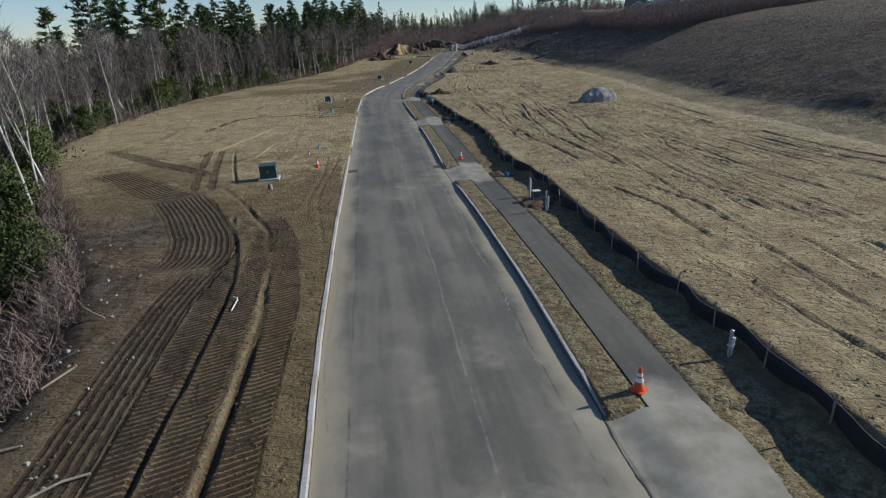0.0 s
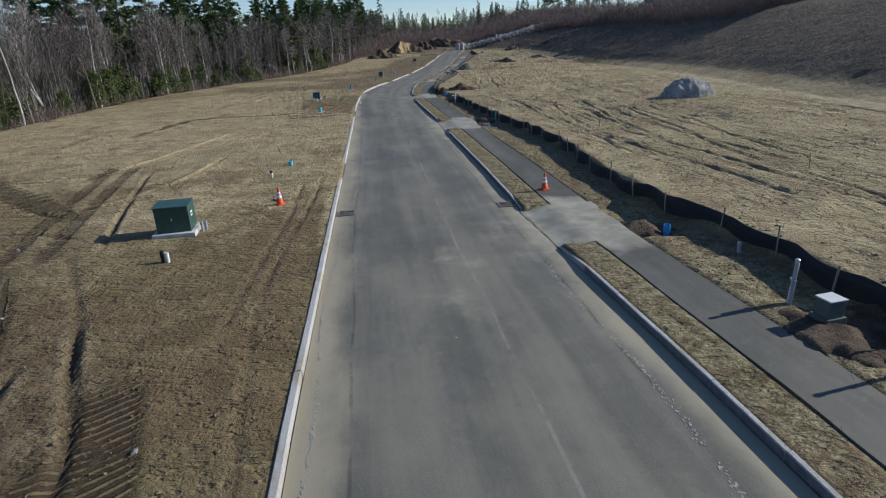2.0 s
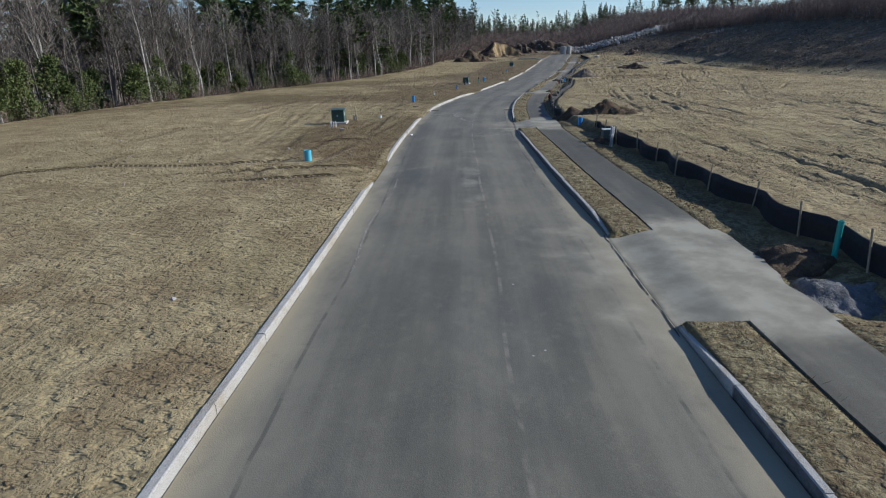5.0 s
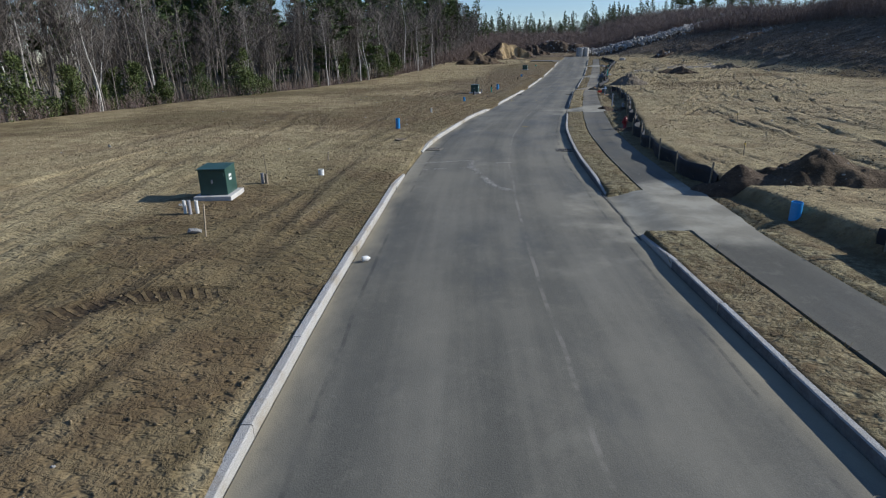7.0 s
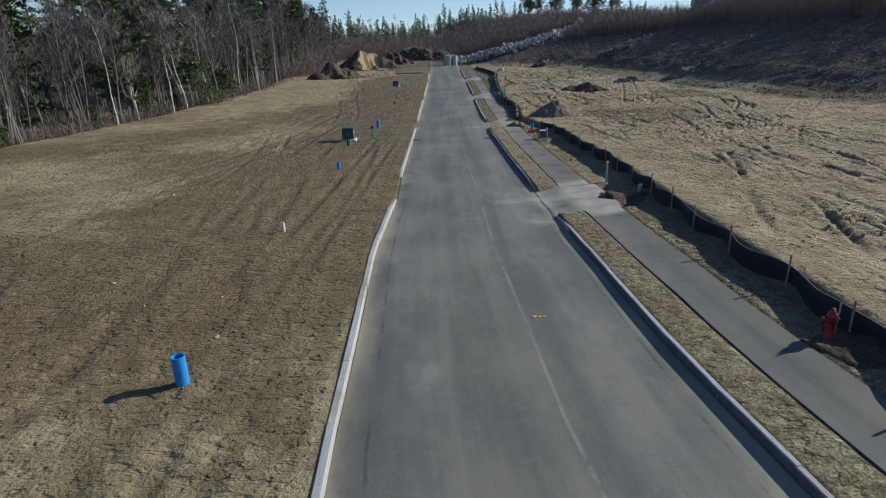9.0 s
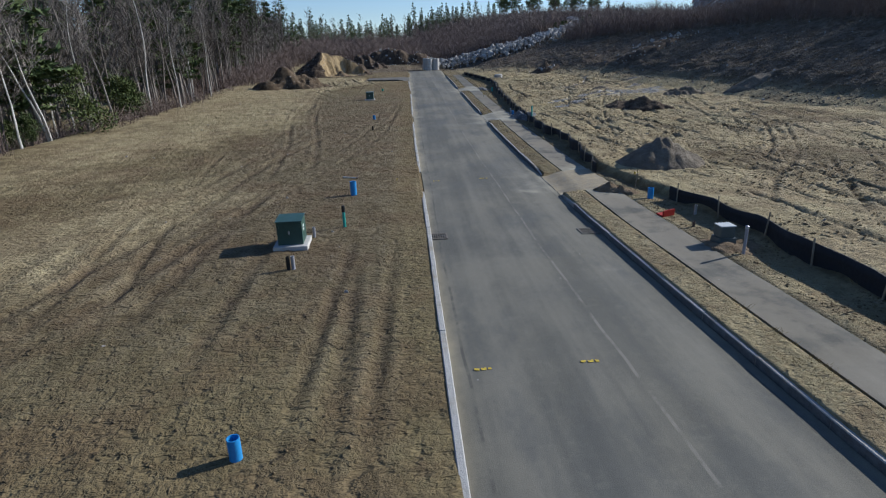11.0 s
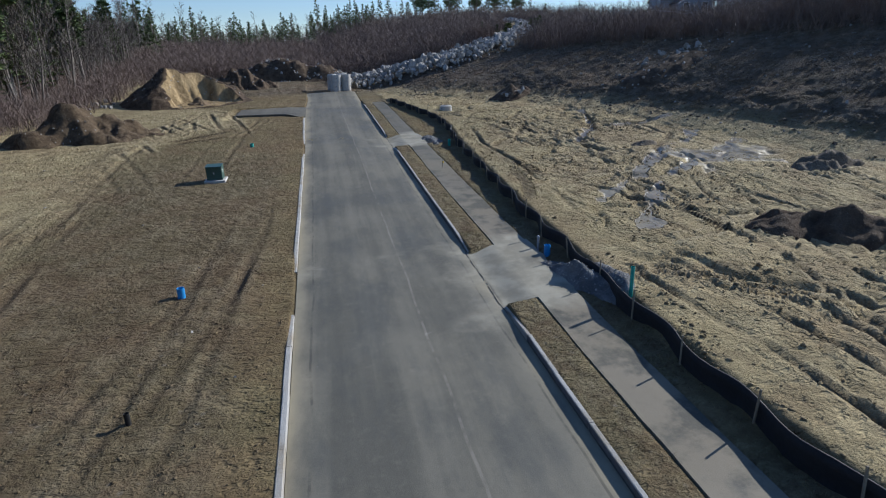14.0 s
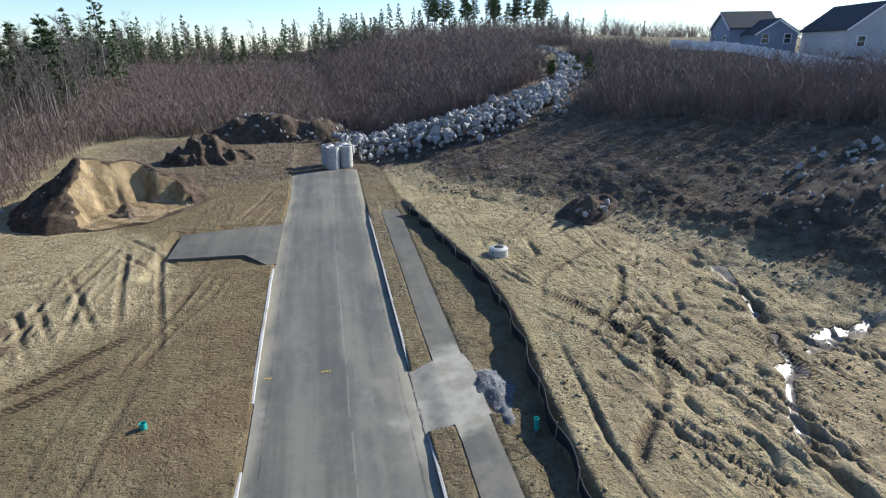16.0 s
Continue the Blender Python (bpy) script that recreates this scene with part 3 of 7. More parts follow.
for x0, y0, x1, y1, w in ((27.4, 184.5, 24.9, 178.5, 0.3), (28.6, 187.5, 28.0, 182.5, 0.3), (41.0, 196.3, 39.6, 191.1, 0.35), (34.4, 203.7, 35.2, 197.0, 0.3), (36.8, 199.5, 34.8, 194.0, 0.3),
                          (30.5, 175.0, 28.6, 170.0, 0.3), (29.0, 164.0, 27.0, 156.0, 0.3), (31.5, 160.5, 30.5, 152.5, 0.3)):
    trace("cleat", 0.03, w, (x0, y0), ((x0 + x1) / 2 + 0.4, (y0 + y1) / 2), (x1, y1))
# before the driveway stub at the end of the road
trace("rut", 0.045, 0.17, (11.8, 221.5), (11.1, 219.5), (9.9, 215.2), (8.9, 211.7), (8.0, 208.5))
trace("rut", 0.045, 0.17, (12.6, 221.5), (11.9, 219.2), (10.6, 214.1), (9.8, 210.8), (9.0, 208.2))
trace("rut", 0.045, 0.17, (13.3, 218.1), (11.9, 214.2), (10.6, 209.9), (9.8, 208.2))
trace("rut", 0.045, 0.17, (13.9, 219.5), (12.5, 213.8), (11.5, 209.6))
trace("rut", 0.045, 0.17, (17.4, 214.2), (16.2, 210.9), (14.2, 206.2), (13.3, 204.3))
trace("rut", 0.045, 0.17, (18.9, 214.2), (17.4, 210.5), (15.4, 207.4), (14.0, 204.3))
trace("rut", 0.045, 0.17, (18.2, 214.2), (16.8, 210.7), (15.7, 208.6))
trace("cleat", 0.03, 0.22, (14.2, 208.2), (12.0, 206.4), (10.3, 205.0), (8.8, 204.3))
trace("cleat", 0.03, 0.22, (13.4, 205.4), (11, 203.9), (9.0, 202.9))


def traces(x, y, road):
    """What the single tracks do: a change of height, the phase of cleats or combs, and where either shows."""
    dz, phase, cleat, comb = (np.zeros_like(x) for _ in range(4))
    for kind, depth, wide, q, at in TRACES:
        far = wide * 3.2 + 0.2
        lo, hi = q.min(0) - far, q.max(0) + far
        s = np.flatnonzero((y > lo[1]) & (y < hi[1]) & (x > lo[0]) & (x < hi[0]) & ~road)
        if not len(s):
            continue
        xs, ys = x[s], y[s]
        best, along, side = np.full(len(s), 1e9), np.zeros(len(s)), np.zeros(len(s))
        for (ax, ay), (bx, by), t0, t1 in zip(q, q[1:], at, at[1:]):
            ux, uy = bx - ax, by - ay
            L = math.hypot(ux, uy) + 1e-9
            k = np.flatnonzero((np.abs(xs - ax) < far + L) & (np.abs(ys - ay) < far + L))
            if not len(k):
                continue
            px, py = xs[k] - ax, ys[k] - ay
            f = np.clip((px * ux + py * uy) / L**2, 0, 1)
            d = np.hypot(px - f * ux, py - f * uy)
            n = d < best[k]
            j = k[n]
            best[j], along[j], side[j] = d[n], t0 + f[n] * (t1 - t0), np.sign(ux * py[n] - uy * px[n])
        ends = step(0, 1.2, along) * step(at[-1], at[-1] - 1.2, along)
        torn = np.clip(0.85 + 1.3 * value_noise(xs, ys, 2.4, 3) + 0.6 * value_noise(xs, ys, 0.6, 5), 0.1, 1.3)
        if kind in ("rut", "gully"):
            e = best + 0.4 * wide * value_noise(xs, ys, 0.5, 1)
            berm = 0.35 if kind == "rut" else 0.12
            dz[s] += depth * ends * torn * (-np.exp(-((e / wide) ** 4)) + berm * np.exp(-(((e - 1.9 * wide) / (0.6 * wide)) ** 2)))
        else:
            inside = ends * step(wide * 1.15, wide * 0.8, best)
            dz[s] += depth * inside * (0.4 if kind == "flat" else -1)
            if kind != "flat":
                at_s = (along + 0.4 * best * side) / 0.22 if kind == "cleat" else best * side / 0.27
                j = s[inside > 0.02]
                phase[j] = at_s[inside > 0.02]
                target = cleat if kind == "cleat" else comb
                (comb if kind == "cleat" else cleat)[j] *= 1 - inside[inside > 0.02]
                target[j] = np.maximum(target[j], inside[inside > 0.02])
    return dz, phase, cleat, comb



def tracks(x, y, road):
    """What wheels and cleats leave: a change of height, and where cleats show."""
    dz, cleat = np.zeros_like(x), np.zeros_like(x)
    side = step(0.6, 1.6, left_edge(y) - x) + step(0.6, 1.6, x - fence_at(y)) * step(2, -3, x - bank_foot(y))
    for x0, y0, y1, slant, sway, depth, gauge, wide, teeth in RUTS:
        s = np.flatnonzero((y > y0) & (y < y1) & (~road))
        if not len(s):
            continue
        mid = x0 + (y[s] - y0) * slant + sway * np.sin((y[s] - y0) / 7.0 + x0) + (left_edge(y[s]) - left_edge(y0))
        k = np.abs(x[s] - mid) < gauge * 0.5 + 1.2
        s, mid = s[k], mid[k]
        if not len(s):
            continue
        xs, ys = x[s], y[s]
        fade = step(y0, y0 + 4, ys) * step(y1, y1 - 4, ys) * np.clip(0.6 + 1.3 * value_noise(xs, ys, 3.0, 2), 0, 1.3) * side[s]
        for e in (-0.5, 0.5):
            q = xs - mid - e * gauge
            dz[s] += depth * fade * (-np.exp(-((q / wide) ** 4)) + (0.6 if teeth < 0.6 else 0.2) * np.exp(-(((np.abs(q) - 2.0 * wide) / (0.7 * wide)) ** 2)))
            cleat[s] = np.maximum(cleat[s], teeth * fade * np.exp(-((q / (wide * 1.7)) ** 4)))
    for xa, xb, yc, slant, depth in CROSS:
        s = np.flatnonzero((x > xa) & (x < xb) & (np.abs(y - yc) < 16))
        if not len(s):
            continue
        xs, ys = x[s], y[s]
        q0 = ys - yc - slant * (xs - xa) - 0.6 * np.sin(xs / 2.5 + yc)
        fade = step(xa, xa + 2, xs) * step(xb, xb - 2, xs) * np.clip(0.6 + 1.3 * value_noise(xs, ys, 2.5, 3), 0, 1.3) * side[s]
        for e in (-0.9, 0.9):
            q = q0 - e
            dz[s] += depth * fade * (-np.exp(-((q / 0.2) ** 4)) + 0.6 * np.exp(-(((np.abs(q) - 0.38) / 0.15) ** 2)))
    return dz, np.clip(cleat, 0, 1)


def ground(x, y, marks=False):
    """Height of the ground, without the paving, and where cleats show in it."""
    x, y = np.asarray(x, float), np.asarray(y, float)
    z = grade(y)
    dl, dr = left_edge(y) - x, x - right_edge(y)
    foot, wood = bank_foot(y), wood_edge(y)
    # the land falls away to the woods, and lies lower left of the road's end
    far_left = step(8, -60, x) * step(225, 300, y)
    z = z - far_left * np.maximum(z - 2.0, 0) * 0.75
    left = 0.13 + 0.012 * np.clip(dl, 0, 22) + 0.1 * clouds(x, y, 9, 3, 2) * step(0.5, 4, dl)
    drop = step(0, 7, wood - x)
    left = left - drop * (3.2 * step(75, 45, y) + 1.2)
    gap = sum(step(a - 0.3, a + 0.3, y) * step(b + 0.3, b - 0.3, y) for a, b in LEFT_GAPS)
    left = left - 0.10 * np.clip(gap, 0, 1) * step(2.0, 0.2, dl)
    # strip, walk, shoulder and swale, then the field behind the fence
    fence = fence_at(y)
    apron = np.clip(sum(step(a - 0.02, a + 0.3, y) * step(b + 0.02, b - 0.3, y) for a, b in RIGHT_GAPS), 0, 1)
    heaped = step(120.5, 124, y) * step(145.5, 142, y)
    verge = np.where(dr < 1.06, 0.142 + 0.05 * heaped, np.where(dr < 1.2, 0.118, np.where(dr < 2.56, 0.04, 0.14)))
    ends_at = step(226, 222, y)
    verge = verge * (1 - apron * step(fence - 0.3, fence - 1.0, x)) - 0.08 * apron * step(fence - 0.3, fence - 1.0, x)
    swale = -0.07 * step(3.0, 3.9, dr) * step(0.1, -0.6, x - fence)
    field = 0.34 * step(-0.05, 0.5, x - fence) + 0.012 * np.clip(x - fence, 0, 30)
    field = field + 0.22 * clouds(x, y, 11, 3, 4) * step(0.5, 5, x - fence)
    d = x - foot
    steep = 1 - 0.3 * step(185, 225, y)
    bank = np.interp(d, [0, 3, 6, 12, 25, 40, 70, 90, 130, 300, 1500], [0, 0.7, 2.0, 4.2, 8.4, 10.6, 13.0, 13.4, 12.0, 9.0, 9.0]) * steep
    bank = bank * step(700, 350, y) + (0.22 * clouds(x, y, 6, 3, 5) + (0.13 * np.abs(clouds(x, y, 1.9, 2, 2)) + 0.16 * np.clip(clouds(x, y, 1.1, 2, 4), -0.1, 1)) * step(90, 150, y)) * step(0, 6, d)
    right = np.where(y > 222, verge * ends_at, verge) + swale * ends_at + field * (0.2 + 0.8 * ends_at) + bank
    road = (dl < 0) & (dr < 0) & (y < 237)
    side = np.where(dr > 0, right, np.where(dl > 0, left, 0.0))
    side = side + 0.35 * clouds(x, y, 6, 3, 1) * step(240, 262, y) * step(80, 30, np.abs(x - 20))
    z = z + side
    rough = np.where(dr > 0, np.clip(0.3 * step(0.15, 0.3, dr) * step(1.2, 1.0, dr) + step(2.55, 3.0, dr) * (0.6 + 0.5 * step(110, 145, y)) + step(0, 2, x - fence), 0, 1), step(0.3, 1.5, dl) * 0.3)
    near = step(90, 45, np.abs(x - 15)) * (y < 262)
    wild = step(118, 150, y) * step(0.8, 3, x - fence)
    z = z + rough * near * ((0.06 + 0.04 * wild) * clouds(x, y, 1.7, 3, 3) + (0.05 + 0.05 * wild) * np.abs(clouds(x, y, 0.8, 2, 6)))
    # the churned ground near the end of the road, with small gullies
    churn = step(120, 175, y) * step(0.8, 3, x - fence) * step(4, -2, d)
    z = z - churn * 0.2 * np.exp(-(clouds(x, y, 6.5, 3, 0) / 0.03) ** 2) - churn * 0.12 * np.exp(-(clouds(x, y, 3.6, 3, 7) / 0.03) ** 2)
    # clods
    lump = value_noise(x, y, 0.42, 5) + 0.5 * value_noise(x, y, 0.23, 6)
    z = z + near * np.clip(rough, 0.2, 1) * (0.13 + 0.03 * wild) * np.clip(lump - 0.24 + 0.5 * value_noise(x, y, 5.0, 1), 0, 0.5) * step(0.2, 0.6, np.where(dr > 0, np.where(x > fence, 1.0, np.where(dr < 1.2, dr + 0.3, dr - 2.2)), dl))
    stub = step(214.0, 214.8, y) * step(223.0, 222.3, y) * step(7.9, 7.2, dl) * (dl > 0)
    z = z - stub * np.maximum(z - grade(y) + 0.02, 0)
    dz, cleat = tracks(x, y, road)
    dug, *lug = traces(x, y, road)
    dz = dz + dug
    z = z + dz
    rim = road & ((dl > -0.35) | (dr > -0.35))
    z = np.where(road, grade(y) - np.where(rim, 0.045, 0.3), z)
    return (z, cleat, dz, *lug) if marks else z


def gz(x, y):
    return float(ground(np.array([x]), np.array([y]))[0])


def mesh_of(name, verts, faces, smooth=False):
    me = bpy.data.meshes.new(name)
    me.from_pydata(verts, [], faces)
    if smooth:
        me.polygons.foreach_set("use_smooth", np.ones(len(me.polygons), bool))
    me.update()
    return me


def sheet(name, xs, ys, zs, smooth=True):
    """A grid mesh from 2D arrays."""
    rows, cols = xs.shape
    me = bpy.data.meshes.new(name)
    n, f = rows * cols, (rows - 1) * (cols - 1)
    a = (np.arange(rows - 1)[:, None] * cols + np.arange(cols - 1)[None]).ravel()
    quads = np.stack([a, a + 1, a + cols + 1, a + cols], 1).astype(np.int32)
    me.vertices.add(n)
    me.vertices.foreach_set("co", np.stack([xs, ys, zs], -1).astype(np.float32).ravel())
    me.loops.add(4 * f)
    me.loops.foreach_set("vertex_index", quads.ravel())
    me.polygons.add(f)
    me.polygons.foreach_set("loop_start", np.arange(0, 4 * f, 4, dtype=np.int32))
    me.polygons.foreach_set("use_smooth", np.full(f, smooth))
    me.update()
    me.validate()
    return me


def growth(a, b, first, ratio):
    out, d = [a], first
    while out[-1] < b:
        out.append(out[-1] + d)
        d *= ratio
    return out


us = np.array([-v for v in growth(50, 1500, 1.5, 1.16)][::-1] + list(np.arange(-49.5, -16, 0.6)) + list(np.arange(-16, -3.55, 0.11)) + [-3.5, -3.39, -2.0, 0.0, 2.0, 3.39, 3.48]
              + list(np.arange(3.6, 12, 0.13)) + list(np.arange(12, 36, 0.14)) + list(np.arange(36, 60, 0.4)) + growth(60.5, 1500, 1.5, 1.16))
vs = np.array([-v for v in growth(12, 400, 2, 1.3)][::-1] + list(np.arange(-10, 6, 0.5)) + list(np.arange(6, 46, 0.16)) + list(np.arange(46, 222, 0.2)) + list(np.arange(222, 262, 0.4)) + growth(262.5, 2400, 1.2, 1.1))
U, Y = np.meshgrid(us, vs)
half = (right_edge(Y) - left_edge(Y)) / 2
X = np.where(U < -3.3, left_edge(Y) + U + 3.4, np.where(U > 3.3, right_edge(Y) + U - 3.4, (left_edge(Y) + right_edge(Y)) / 2 + U / 3.39 * (half - 0.01)))
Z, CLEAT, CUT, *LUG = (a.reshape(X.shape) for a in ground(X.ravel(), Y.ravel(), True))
land_mesh = sheet("ground", X, Y, Z)
dl, dr, fx = left_edge(Y) - X, X - right_edge(Y), X - fence_at(Y)
blot = clouds(X, Y, 14, 4, 3)
sandy = np.where(dr > 0, 0.25 + 0.45 * step(120, 125, Y) * step(150, 145, Y) * step(0, -0.3, fx) + 0.75 * step(-0.3, 1.2, fx) - step(120, 150, Y) * step(3, 7, fx) * (1 - 0.9 * step(152, 180, Y)) * np.clip(0.45 - 1.7 * blot, 0, 0.7), (0.72 * step(28, 44, Y) - 0.2 * step(62, 76, Y)) * step(108, 90, Y) + 0.32 * step(90, 110, Y) + 0.35 * step(175, 200, Y) + 0.28 * step(5, 11, dl + 6 * blot) * step(70, 95, Y) - 0.2 * step(6, 3, dl) * step(85, 100, Y) + 0.9 * blot - 0.3 * step(112, 128, Y) * step(13, 6, dl))
sandy = np.clip(sandy - 0.9 * step(0, 8, X - bank_foot(Y)) + 0.5 * step(0, 0.4, dl) * step(0.5, 0.2, dl), 0, 1)
wet_zone = step(140, 160, Y) * step(205, 188, Y) * step(3, 9, fx) * step(3, -3, X - bank_foot(Y))
streams = np.maximum(np.exp(-(clouds(X, Y, 6.5, 3, 0) / 0.024) ** 2), 0.8 * np.exp(-(clouds(X, Y, 3.6, 3, 7) / 0.02) ** 2))
pool = np.exp(-(((X - 41) / 5.5) ** 2 + ((Y - 181) / 4.0) ** 2))
wet = np.clip(wet_zone * (0.35 * streams * np.clip(0.4 + 2.5 * blot, 0, 1) * step(34, 39, X) + 0.85 * step(0.3, 1.0, pool + 0.8 * clouds(X, Y, 2.5, 3, 6))), 0, 1)
for points, wide in (([(45.6, 201.8), (43.4, 197.8), (41.7, 195.2), (40.2, 193.2), (38.1, 191.7), (35.7, 189.0)], 0.3), ([(48.5, 193.9), (44.6, 194.1), (41.6, 193.4)], 0.5), ([(46, 188.5), (42.9, 185.8), (38.7, 184.2), (35.6, 181.8), (32.3, 179.5), (29.2, 177.7), (27.7, 176.7)], 0.35),
                     ([(46, 184), (43.7, 182.8), (39.0, 181.2), (35.6, 179.5), (32.2, 177.6), (30.1, 176.0), (28.9, 174.8), (26.6, 172.7)], 0.4)):
    near = (Y > 170) & (Y < 204) & (X > 25) & (X < 50)
    px, py = X[near], Y[near]
    best = np.full(px.shape, 9.0)
    for (ax, ay), (bx, by) in zip(points, points[1:]):
        f = np.clip(((px - ax) * (bx - ax) + (py - ay) * (by - ay)) / ((bx - ax) ** 2 + (by - ay) ** 2), 0, 1)
        best = np.minimum(best, np.hypot(px - ax - f * (bx - ax), py - ay - f * (by - ay)))
    best = best + 0.9 * value_noise(px, py, 1.4, 2) + 0.5 * value_noise(px, py, 0.5, 5)
    wet[near] = np.maximum(wet[near], step(wide + 0.05, wide - 0.2, best))
grassy = np.where(dr > 0, step(0.0, 0.3, dr) * step(0.35, -0.8, fx) * (0.9 - 0.5 * step(115, 145, Y)), 0.12 * step(90, 110, Y))
grassy = np.clip(grassy + 0.08 * step(2, 10, X - bank_foot(Y)) * step(150, 100, Y) + 0.7 * step(0, 6, wood_edge(Y) - X) + 0.8 * step(250, 275, Y), 0, 1)
cleats = np.clip(CLEAT * np.where(Y > 55, 0.12, 0.0) * np.clip(0.75 + 1.8 * clouds(X, Y, 1.6, 3, 6), 0, 1) + 0.1 * step(0.9, 1.6, dl) * step(11, 8, dl) * step(0.12, 0.22, clouds(X, Y, 3.5, 3, 1)) * step(-1, 1, X - wood_edge(Y)), 0, 1)
# The dl 6-11 term paints the wood's edge shadows into the soil.
dark = np.clip(0.4 * step(110, 145, Y) * step(0.1, 0.3, dr) * step(0.3, -0.2, fx) * np.clip(0.7 + 2 * clouds(X, Y, 1.5, 3, 2), 0, 1) + (0.95 - 0.1 * step(110, 160, Y)) * step(1, 6, X - bank_foot(Y)) + 0.35 * step(128, 140, Y) * step(205, 190, Y) * step(0.5, 2, dl) * step(13, 7, dl + 5 * blot) + 0.5 * step(6, 11, dl) * step(58, 42, Y) * np.clip(0.6 + 1.8 * blot, 0, 1) + 0.6 * step(2.0, 4.5, dl) * step(36, 27, Y) * np.clip(0.75 + 1.6 * blot, 0, 1) + 0.8 * step(6, 0, np.abs(Y - 246) - 8) * step(22, 12, np.abs(X - 26)), 0, 1)
# worn: painted rut shade, paler raised rims and bank foot, where streaks show
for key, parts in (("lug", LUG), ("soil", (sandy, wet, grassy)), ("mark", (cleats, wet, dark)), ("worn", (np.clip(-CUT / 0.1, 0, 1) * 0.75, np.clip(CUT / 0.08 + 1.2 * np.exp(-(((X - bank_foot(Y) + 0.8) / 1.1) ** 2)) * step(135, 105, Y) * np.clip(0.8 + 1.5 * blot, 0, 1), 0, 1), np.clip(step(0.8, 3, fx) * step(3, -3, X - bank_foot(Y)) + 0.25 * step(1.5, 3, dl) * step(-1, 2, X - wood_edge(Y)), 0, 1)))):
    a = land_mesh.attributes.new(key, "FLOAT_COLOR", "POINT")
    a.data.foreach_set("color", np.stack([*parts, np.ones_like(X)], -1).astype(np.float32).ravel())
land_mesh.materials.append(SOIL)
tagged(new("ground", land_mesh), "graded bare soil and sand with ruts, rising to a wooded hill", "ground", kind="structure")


# dried spills and scuffs on the road: place, reach across and along, how thick
SPILLS = [(1.0, 36.9, 0.5, 0.7, 0.58), (1.6, 36.2, 0.6, 0.8, 0.54), (0.1, 107.9, 0.6, 1.2, 0.50), (2.0, 86.9, 0.8, 1.6, 0.50), (2.6, 87.9, 0.9, 1.2, 0.54), (0.6, 84.9, 1.2, 0.9, 0.47), (0.9, 33.0, 1.3, 2.0, 0.40),
          (0.2, 14.5, 1.4, 2.0, 0.43), (-0.9, 12.5, 0.8, 3.0, 0.43), (2.6, 15.5, 1.2, 2.5, 0.47), (2.5, 9.5, 2.0, 2.0, 0.50), (0.8, 76.0, 0.4, 9.0, 0.43), (0.2, 98.5, 1.5, 1.6, 0.43)]


def paving(name, us, ys, height, material, label, category, mid=None, bumps=0.0):
    """A paved strip: us are offsets (functions of y) across, with a skirt at its edges."""
    cols = [np.broadcast_to(u(ys) if callable(u) else u, ys.shape) for u in us]
    X = np.stack(cols, 1)
    Y = np.repeat(ys[:, None], X.shape[1], 1)
    Zp = height(X, Y) + bumps * clouds(X, Y, 1.5, 3, 2)
    X = np.concatenate([X[:, :1], X, X[:, -1:]], 1)
    Y = np.concatenate([Y[:, :1], Y, Y[:, -1:]], 1)
    Zp = np.concatenate([Zp[:, :1] - 0.3, Zp, Zp[:, -1:] - 0.3], 1)
    X, Y, Zp = (np.concatenate([a[:1], a, a[-1:]], 0) for a in (X, Y, Zp))
    Zp[0] -= 0.3
    Zp[-1] -= 0.3
    me = sheet(name, X, Y, Zp, False)
    uv = me.uv_layers.new(name="uv")
    li = np.zeros(len(me.loops), np.int32)
    me.loops.foreach_get("vertex_index", li)
    m0 = (left_edge(Y) + right_edge(Y)) / 2
    uv.data.foreach_set("uv", np.stack([(X - m0).ravel()[li], Y.ravel()[li]], 1).astype(np.float32).ravel())
    d = X - right_edge(Y)
    out = np.min([np.maximum(np.maximum(a - Y, Y - b), 0) for a, b in RIGHT_GAPS], axis=0)
    side = np.min([np.maximum(np.maximum(a - Y, Y - b), 0) for a, b in LEFT_GAPS], axis=0)
    dust = np.where(d > 0, np.exp(-(out / 1.1) ** 2), 0.55 * np.exp(-((out / 1.6) ** 2) - (d / 2.2) ** 2) + 0.5 * np.exp(-((side / 1.5) ** 2) - ((X - left_edge(Y)) / 1.0) ** 2))
    for px, py, rx, ry, much in SPILLS:
        dust = np.maximum(dust, much * np.exp(-(((X - px) / rx) ** 2) - ((Y - py) / ry) ** 2))
    at = me.attributes.new("dust", "FLOAT_COLOR", "POINT")
    at.data.foreach_set("color", np.stack([dust, dust, dust, np.ones_like(dust)], -1).astype(np.float32).ravel())
    me.materials.append(material)
    ob = new(name, me)
    return tagged(ob, label, category, kind="structure")


def road_height(X, Y):
    h = (right_edge(Y) - left_edge(Y)) / 2
    q = (X - (left_edge(Y) + right_edge(Y)) / 2) / h
    return grade(Y) + 0.05 * (1 - q * q) - 0.012


ys = np.arange(-30, 237.6, 0.6)
paving("road", [lambda y, f=f: left_edge(y) + 0.04 + f * (right_edge(y) - left_edge(y) - 0.08) for f in np.linspace(0, 1, 19)], ys, road_height, ROAD,
       "dusty grey asphalt road with worn wheel streaks", "road", bumps=0.006)


def walk_height(X, Y):
    return grade(Y) + 0.15


def apron_height(X, Y):
    d = X - right_edge(Y)
    return grade(Y) - 0.008 + 0.158 * step(0.0, 1.2, d)


